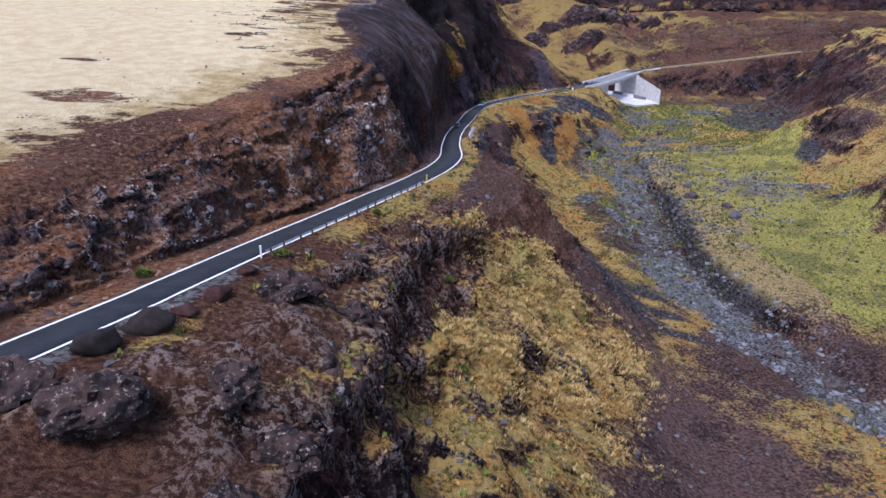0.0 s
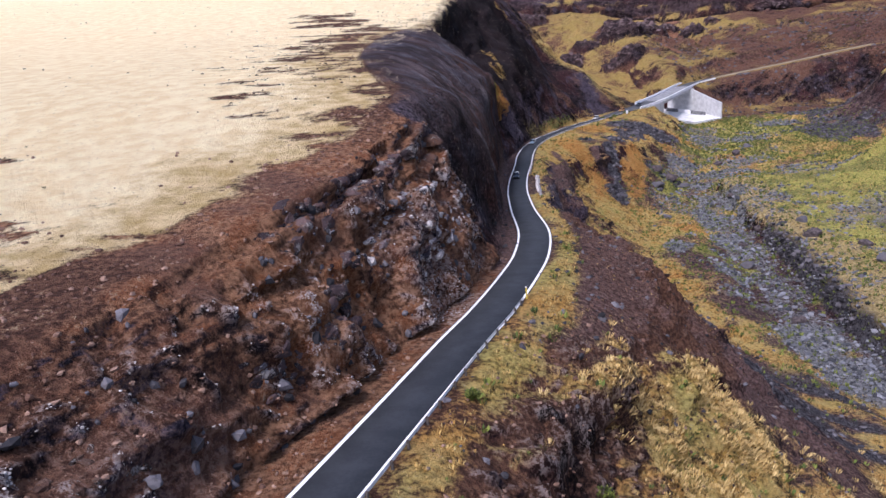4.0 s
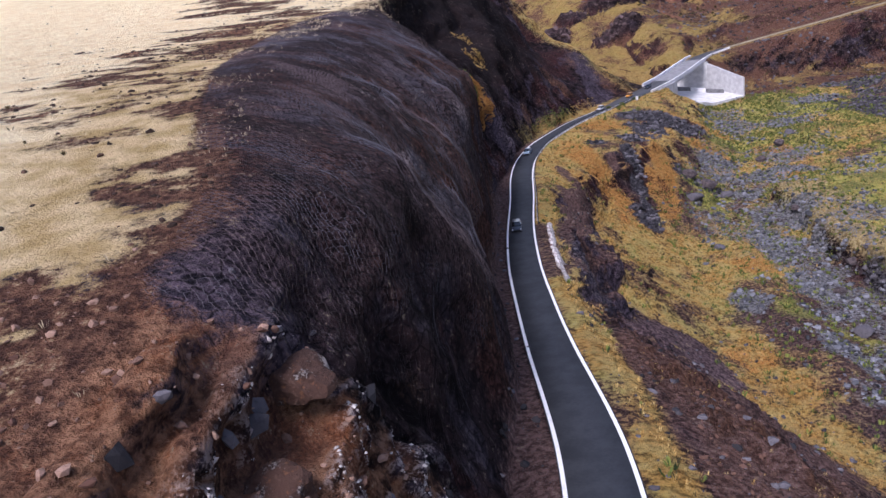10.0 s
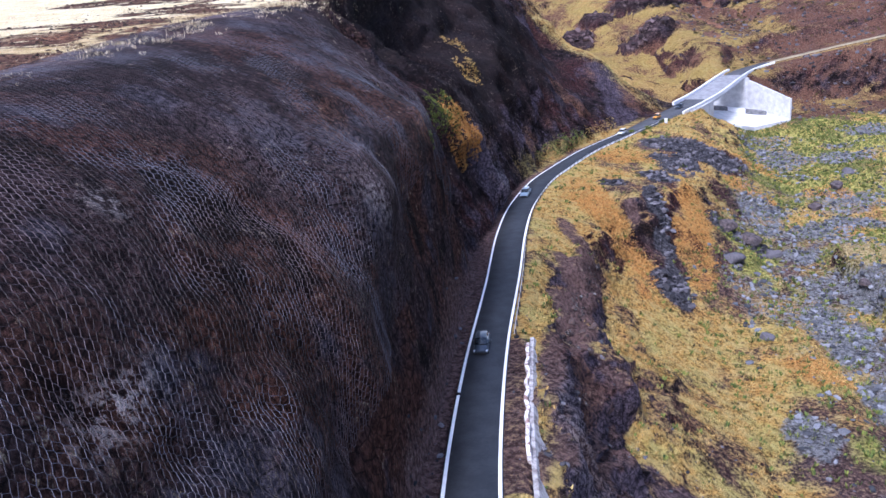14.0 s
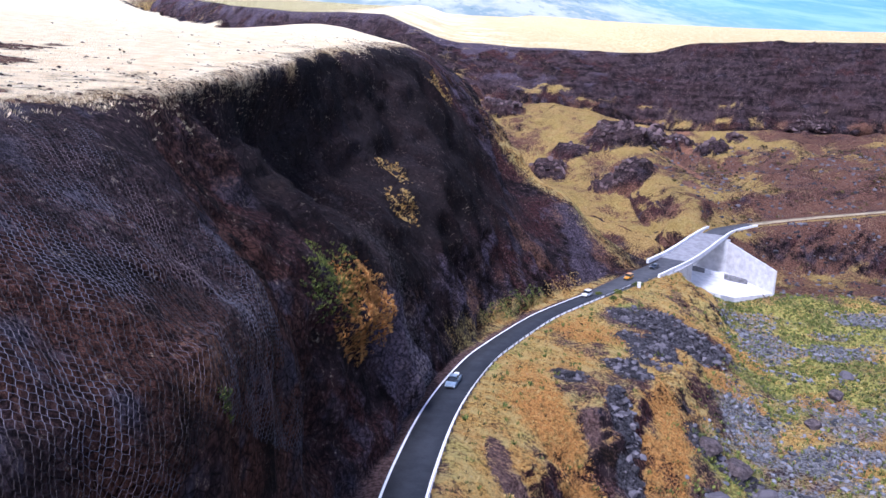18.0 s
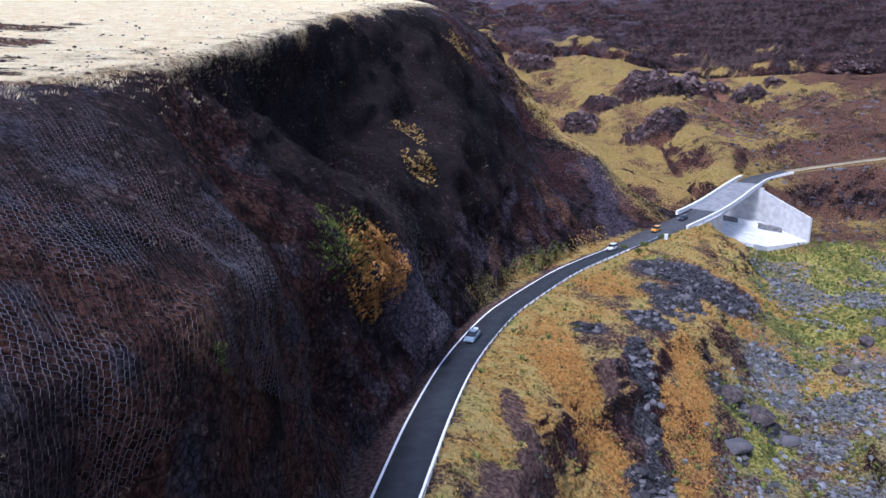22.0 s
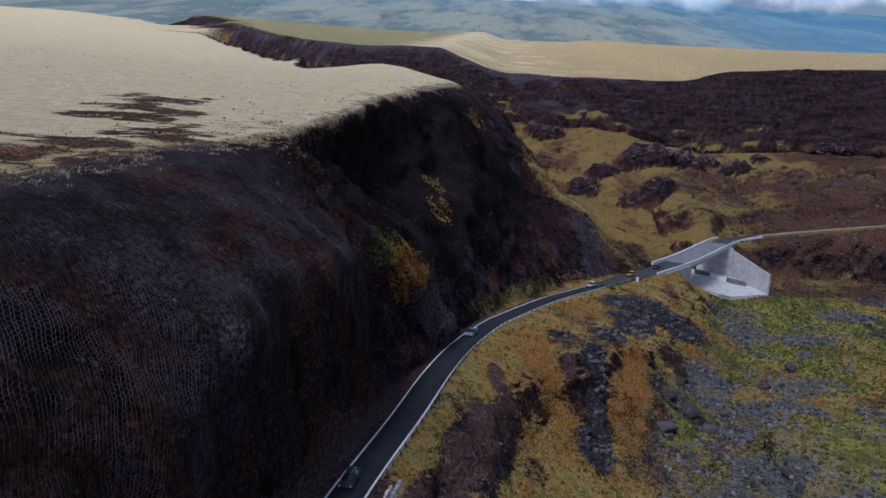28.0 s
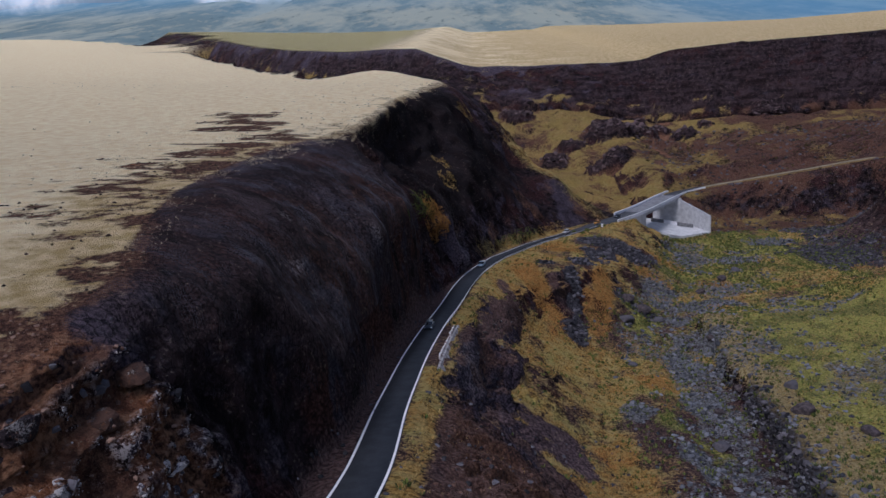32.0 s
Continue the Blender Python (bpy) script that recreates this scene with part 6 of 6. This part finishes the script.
YELLOW = two_tone("yellow_marker", (0.55, 0.42, 0.05), (0.7, 0.55, 0.08), 0.3, 0.6)


def guard_rail(k0, k1, off, label, spacing=3.5):
    rail = thing("guard_rail", label, "guard rail")
    bm = bmesh.new()
    prof = ((0.0, 0.45), (0.05, 0.50), (0.0, 0.56), (0.0, 0.62), (0.05, 0.68), (0.0, 0.75))
    rings = []
    for k in list(range(k0, k1, 2)) + [k1]:
        l, s, z = LINE[k], SIDE[k], ZL[k]
        front = [bm.verts.new((*(l + s * (off - d)), z + h + 0.06)) for d, h in prof]
        rear = [bm.verts.new((*(l + s * (off + 0.03 - d)), z + h + 0.06)) for d, h in prof[::-1]]
        rings.append(front + rear)
    for a, b in zip(rings[:-1], rings[1:]):
        m = len(a)
        for q in range(m):
            bm.faces.new((a[q], a[(q + 1) % m], b[(q + 1) % m], b[q]))
    bmesh.ops.recalc_face_normals(bm, faces=bm.faces)
    part("rail_beam", bm, STEEL, rail)
    me = None
    s_at = np.concatenate([[0], np.cumsum(np.linalg.norm(np.diff(LINE[k0:k1 + 1], axis=0), axis=1))])
    for d in np.arange(0.3, s_at[-1], spacing):
        k = k0 + int(np.searchsorted(s_at, d))
        if me is None:
            bm = prism(bmesh.new(), ((-0.09, -0.1), (0.09, -0.1), (0.09, 0.1), (-0.09, 0.1)), -0.7, 0.85)
            bmesh.ops.bevel(bm, geom=[e for e in bm.edges], offset=0.015, segments=1, affect="EDGES")
            first = part("post", bm, POST, rail)
            me = first.data
            ob = first
        else:
            ob = new("post", me)
            ob.parent = rail
        at = LINE[k] + SIDE[k] * (off + 0.14)
        ob.matrix_world = pose(at[0], at[1], ZL[k], 0, 0, math.degrees(math.atan2(WAY[k][1], WAY[k][0])))
    return rail


guard_rail(row_near(-21.5, 72), row_near(-4.8, 125), 2.95, "grey steel guard rail on dark posts beside the road")
guard_rail(row_near(6, 250), row_near(70, 424), 3.22, "long grey steel guard rail on closely set posts")


def marker(x, y, h, mat, label, w=0.09):
    m = thing("marker_post", label, "marker post")
    z = float(height(np.array([x]), np.array([y]))[0])
    solid("post", [(x - w, y - w), (x + w, y - w), (x + w, y + w), (x - w, y + w)], z - 0.4, z + h, mat, m, bevel=0.02)
    solid("cap", [(x - w * 1.2, y - w * 1.2), (x + w * 1.2, y - w * 1.2), (x + w * 1.2, y + w * 1.2), (x - w * 1.2, y + w * 1.2)], z + h, z + h + 0.08, WHITEWASH, m)
    return m


marker(*across(row_near(-4.0, 126), 3.1), 1.5, YELLOW, "thin yellow marker post at the rail's end")
marker(*across(row_near(-22, 71.5), 3.0), 1.5, WHITEWASH, "thin pale marker post beside the road")
marker(*across(row_near(70, 425), 5.4), 1.6, WHITEWASH, "stout white marker post before the bridge", 0.42)

# ---- low wall by the road: weathered white blocks ----
WALLPAINT = two_tone("flaking_whitewash", (0.22, 0.12, 0.10), (0.70, 0.67, 0.66), 0.9, 0.85, lo=0.42, hi=0.54)
low_wall = thing("low_wall", "low crumbling wall with flaking white paint at the road's edge", "wall")
kw0, kw1 = row_near(3.4, 221), row_near(5.6, 247)
for k in range(kw0, kw1, 2):
    q = across(k, 4.85 + 0.18 * math.sin(1.7 * k)), across(k + 2, 4.85 + 0.18 * math.sin(1.7 * k + 3.4), -0.25), across(k + 2, 5.25 + 0.18 * math.sin(1.7 * k + 3.4), -0.25), across(k, 5.25 + 0.18 * math.sin(1.7 * k))
    top = float(ZL[k]) + 0.05 + 0.55 * random.random()
    solid("wall_block", list(q), float(ZL[k]) - 1.2, [top + 0.12 * random.random() for _ in range(4)], WALLPAINT, low_wall, bevel=0.05)


def retaining_wall():
    """A battered concrete wall that carries the road's edge above the valley."""
    top = thing("retaining_wall", "weathered pale concrete retaining wall below the road edge", "wall")
    for k0 in range(row_near(3.2, 214), row_near(5.8, 250), 6):
        bm = bmesh.new()
        rings = []
        for k in (k0, k0 + 3, k0 + 6):
            l, sd, z = LINE[k], SIDE[k], ZL[k]
            rings.append([bm.verts.new((*(l + sd * o), z + h)) for o, h in ((5.25, 0.02), (5.7, 0.0), (8.2, -4.4), (8.2, -6.4), (5.25, -6.4))])
        for a, b in zip(rings[:-1], rings[1:]):
            for q in range(5):
                bm.faces.new((a[q], a[(q + 1) % 5], b[(q + 1) % 5], b[q]))
        bm.faces.new(rings[0])
        bm.faces.new(rings[-1][::-1])
        bmesh.ops.recalc_face_normals(bm, faces=bm.faces)
        part("wall_panel", bm, OLDWALL, top)
    return top


OLDWALL = two_tone("weathered_wall", (0.17, 0.145, 0.14), (0.50, 0.47, 0.46), 0.9, 0.9, bump=0.9, depth=0.12, lo=0.36, hi=0.6)
retaining_wall()


# ---- vehicles ----
def paint(name, colour, rough=0.3):
    m, t, b = material(name, rough)
    n = noise_of(t, 1.5)
    put(t, b.inputs["Base Color"], blend(t, ramp(t, n, 0, 1), colour, tuple(0.8 * c for c in colour)))
    b.inputs["Specular IOR Level"].default_value = 0.5
    b.inputs["Coat Weight"].default_value = 0.5
    return m


GLASS = paint("tinted_glass", (0.02, 0.025, 0.03), 0.08)
TYRE = two_tone("tyre_rubber", (0.012, 0.012, 0.013), (0.03, 0.03, 0.03), 0.3, 0.9)
RIM = two_tone("alloy", (0.35, 0.35, 0.36), (0.5, 0.5, 0.52), 0.3, 0.35, 0.9)
LAMP = paint("headlight_glass", (0.8, 0.82, 0.85), 0.1)
TAIL = paint("tail_light", (0.35, 0.02, 0.02), 0.2)
BLACK = two_tone("black_trim", (0.015, 0.015, 0.016), (0.035, 0.035, 0.035), 0.4, 0.7)


def loft(sections, name, mat, parent, label=""):
    """A closed body through cross-sections: (y, half width, low z, high z, half width at the top)."""
    bm = bmesh.new()
    rings = []
    for y, w, z0, z1, wt in sections:
        zm = z0 + (z1 - z0) * 0.55
        rings.append([bm.verts.new(c) for c in ((-w * 0.94, y, z0), (-w, y, z0 + 0.12), (-w, y, zm), (-wt, y, z1 - 0.04), (-wt * 0.9, y, z1), (wt * 0.9, y, z1), (wt, y, z1 - 0.04), (w, y, zm), (w, y, z0 + 0.12), (w * 0.94, y, z0))])
    m = len(rings[0])
    for a, b in zip(rings[:-1], rings[1:]):
        for q in range(m):
            bm.faces.new((a[q], a[(q + 1) % m], b[(q + 1) % m], b[q]))
    bm.faces.new(rings[0])
    bm.faces.new(rings[-1][::-1])
    bmesh.ops.recalc_face_normals(bm, faces=bm.faces)
    for f in bm.faces:
        f.smooth = True
    ob = part(name, bm, mat, parent, label)
    ob.data.set_sharp_from_angle(angle=radians(35))
    return ob


def disc(name, x, y, z, r, w, mat, parent):
    bm = bmesh.new()
    bmesh.ops.create_cone(bm, cap_ends=True, segments=20, radius1=r, radius2=r, depth=w, matrix=Matrix.Translation((x, y, z)) @ Matrix.Rotation(radians(90), 4, "Y"))
    bmesh.ops.bevel(bm, geom=[e for e in bm.edges if len(e.link_faces) == 2 and min(len(f.verts) for f in e.link_faces) < len(max((f for f in e.link_faces), key=lambda f: len(f.verts)).verts)], offset=min(0.04, w * 0.3), segments=1, affect="EDGES")
    return part(name, bm, mat, parent)


def vehicle(k, off, kind, colour, label, facing=-1):
    """A car at row k of the road, off metres right of its middle; its front is at +y before turning."""
    car = thing({"pickup": "pickup_truck", "jeep": "off_road_car"}.get(kind, "car"), label, "pickup" if kind == "pickup" else "car", "cars on the road")
    P_ = paint("car_paint", colour)
    if kind == "pickup":
        loft(((-2.65, 0.90, 0.42, 0.98, 0.86), (-2.55, 0.95, 0.34, 1.02, 0.9), (0.1, 0.96, 0.3, 1.05, 0.92), (1.6, 0.96, 0.3, 1.08, 0.9), (2.5, 0.93, 0.34, 0.98, 0.84), (2.65, 0.86, 0.42, 0.85, 0.78)), "body", P_, car)
        loft(((-0.95, 0.84, 1.0, 1.1, 0.80), (-0.75, 0.84, 1.0, 1.68, 0.66), (0.55, 0.84, 1.0, 1.72, 0.66), (1.35, 0.86, 1.0, 1.1, 0.8)), "cabin_glass", GLASS, car, "dark tinted glass")
        loft(((-0.72, 0.68, 1.64, 1.74, 0.66), (-0.1, 0.68, 1.66, 1.78, 0.66), (0.52, 0.68, 1.64, 1.74, 0.62)), "roof", P_, car)
        solid("load_bed", [(-0.78, -2.5), (0.78, -2.5), (0.78, -1.0), (-0.78, -1.0)], 0.9, 1.07, BLACK, car, "dark open load bed")
        solid("cargo", [(-0.55, -2.35), (0.3, -2.35), (0.3, -1.7), (-0.55, -1.7)], 1.07, 1.5, WHITEWASH, car, "white load in the bed", 0.06)
        axle, r = (1.65, -1.6), 0.39
    elif kind == "jeep":
        loft(((-1.95, 0.84, 0.5, 1.05, 0.82), (-1.85, 0.88, 0.42, 1.1, 0.86), (0.5, 0.88, 0.42, 1.12, 0.84), (1.75, 0.80, 0.45, 1.05, 0.7), (1.95, 0.76, 0.5, 1.0, 0.66)), "body", P_, car)
        loft(((-1.85, 0.8, 1.08, 1.72, 0.74), (0.25, 0.8, 1.08, 1.76, 0.74), (0.62, 0.8, 1.08, 1.16, 0.76)), "cabin_glass", GLASS, car, "dark tinted glass")
        loft(((-1.85, 0.78, 1.70, 1.8, 0.76), (-0.8, 0.78, 1.72, 1.86, 0.76), (0.24, 0.78, 1.70, 1.8, 0.74)), "roof", P_, car)
        disc("spare_wheel", 0.0, 0.0, 0.0, 0.36, 0.22, TYRE, car).matrix_world = pose(0, -2.05, 0.95, 0, 0, 90)
        axle, r = (1.25, -1.25), 0.4
    else:
        loft(((-2.3, 0.82, 0.42, 0.95, 0.74), (-2.15, 0.9, 0.32, 1.05, 0.84), (-1.0, 0.93, 0.28, 1.08, 0.86), (0.8, 0.93, 0.28, 1.06, 0.86), (1.9, 0.9, 0.3, 0.95, 0.76), (2.3, 0.76, 0.4, 0.78, 0.62)), "body", P_, car)
        loft(((-2.05, 0.78, 1.0, 1.1, 0.74), (-1.6, 0.8, 1.0, 1.58, 0.62), (0.3, 0.82, 1.0, 1.62, 0.62), (1.1, 0.82, 1.0, 1.08, 0.74)), "cabin_glass", GLASS, car, "dark tinted glass")
        loft(((-1.6, 0.64, 1.54, 1.62, 0.6), (-0.6, 0.66, 1.58, 1.7, 0.62), (0.28, 0.64, 1.54, 1.64, 0.58)), "roof", P_, car)
        axle, r = (1.42, -1.42), 0.36
    front = 2.6 if kind == "pickup" else 1.93 if kind == "jeep" else 2.22
    for sx in (-1, 1):
        solid("headlight", [(sx * 0.75 - 0.14, front - 0.18), (sx * 0.75 + 0.14, front - 0.18), (sx * 0.75 + 0.1, front + 0.06), (sx * 0.75 - 0.1, front + 0.06)], 0.68, 0.84, LAMP, car, "clear headlight", 0.02)
        solid("tail_light", [(sx * 0.78 - 0.08, -front - 0.08), (sx * 0.78 + 0.08, -front - 0.08), (sx * 0.78 + 0.08, -front + 0.1), (sx * 0.78 - 0.08, -front + 0.1)], 0.72, 0.95, TAIL, car, "red tail light", 0.02)
        solid("mirror", [(sx * 0.98 - 0.1, 0.72), (sx * 0.98 + 0.1, 0.72), (sx * 0.98 + 0.1, 0.84), (sx * 0.98 - 0.1, 0.84)], 1.02, 1.18, BLACK, car, "", 0.03)
        for ya in axle:
            tyre = disc("wheel", sx * 0.8, ya, r, r, 0.24, TYRE, car)
            disc("rim", sx * 0.86, ya, r, r * 0.6, 0.16, RIM, tyre)
    solid("bumper", [(-0.8, front - 0.05), (0.8, front - 0.05), (0.72, front + 0.13), (-0.72, front + 0.13)], 0.4, 0.6, BLACK, car, "", 0.03)
    at, way = LINE[k] + SIDE[k] * off, WAY[k] * facing
    car.matrix_world = pose(at[0], at[1], ZL[k] + 0.11, 0, 0, math.degrees(math.atan2(-way[0], way[1])))
    return car


vehicle(row_near(5.5, 247), -0.7, "car", (0.035, 0.045, 0.06), "dark blue-grey car driving along the narrow road")
vehicle(row_near(19, 334), -0.8, "pickup", (0.22, 0.30, 0.38), "light steel-blue pickup truck on the narrow road")
vehicle(row_near(56, 408), -0.9, "jeep", (0.75, 0.76, 0.78), "white off-road car with dark windows on the road")
vehicle(row_near(74, 431), -1.0, "jeep", (0.72, 0.30, 0.02), "orange off-road car with dark windows on the road")
vehicle(row_near(87, 448), -1.0, "car", (0.03, 0.035, 0.05), "dark car following on the road before the bridge")


# ---- shrubs that stand out ----
def bush(x, y, size, mat, label, count=160, seed=0, z=None, lean=(0, 0, 1)):
    b = thing("bush", label, "bush")
    own = np.random.default_rng(seed)
    z = float(height(np.array([x]), np.array([y]))[0]) if z is None else z
    q = own.standard_normal((count, 3))
    q /= np.linalg.norm(q, axis=1, keepdims=True)
    q = q * (own.random((count, 1)) ** 0.4) * np.array([size, size, size * 0.7]) * 0.5
    q[:, 2] = np.abs(q[:, 2])
    lobes = 1 + 0.35 * fbm(q * 1.7 + seed, size * 0.4, 2)
    place = q * lobes[:, None] + np.array([x, y, z])
    ob = tufts("foliage", place, q / np.linalg.norm(q, axis=1, keepdims=True), (0.18, 0.5), 5, 0.9, mat, 0.2)
    ob.parent = b
    bm = bmesh.new()
    bmesh.ops.create_cone(bm, cap_ends=True, segments=7, radius1=0.09, radius2=0.04, depth=size * 0.5, matrix=Matrix.Translation((x, y, z + size * 0.15)))
    part("stem", bm, POST, b)
    return b


for k, (x, y, s) in enumerate(((74.5, 424, 3.6), (66, 414, 2.6), (63, 407, 2.2), (60, 412, 1.8), (104, 432, 2.4), (110, 428, 2.0))):
    bush(x, y, s, LEAF, "round dark green bush beside the road near the bridge", 150, k)
for k, (x, y, s) in enumerate(((2, 98, 2.6), (*across(row_near(-30, 64), -5.2), 1.8), (*across(row_near(-24.6, 74), 4.6), 2.0), (4, 78, 2.0), (*across(row_near(-14, 99), 5.0), 1.4))):
    bush(x, y, s, LEAF, "small fresh green bush among dry scrub", 110, k + 10)


# ---- scrub hanging on the cliff ----
def cliff_patch(y, z, ry, rz, count, mat, label, size=(0.25, 0.6)):
    w = np.exp(-((GY - y) / ry) ** 2 - ((P[..., 2] - z) / rz) ** 2)
    w = w * (w > 0.25) * on_left * (cross < -3)
    p, n = scatter(w * (1.0 + 1.6 * fbm(P + 77, 2.2, 3)).clip(0.02), int(2.6 * count))
    return tagged(tufts("cliff_scrub", p, n, size, 9, 0.9, mat, 0.1), label, "scrub", kind="stuff")


cliff_patch(309, 62, 9, 6.0, 1000, ORANGELEAF, "orange-brown scrub hanging on the dark cliff")
cliff_patch(303, 67, 7, 4, 260, LEAF, "green leaves at the top of the hanging scrub")
cliff_patch(358, 68, 4, 3, 110, SCRUB, "yellow scrub on a ledge of the cliff")
cliff_patch(368, 74, 4, 2.5, 90, SCRUB, "yellow scrub on a ledge of the cliff")
cliff_patch(388, 39.5, 14, 2.2, 200, LEAF, "green scrub along the cliff foot")
cliff_patch(412, 37.5, 12, 2.2, 90, SCRUB, "dry scrub along the cliff foot")
cliff_patch(430, 92, 10, 4, 120, SCRUB, "dry scrub below the cliff top")
cliff_patch(255.5, 72.4, 0.9, 0.9, 16, LEAF, "bright green plant growing through the netting", (0.2, 0.45))
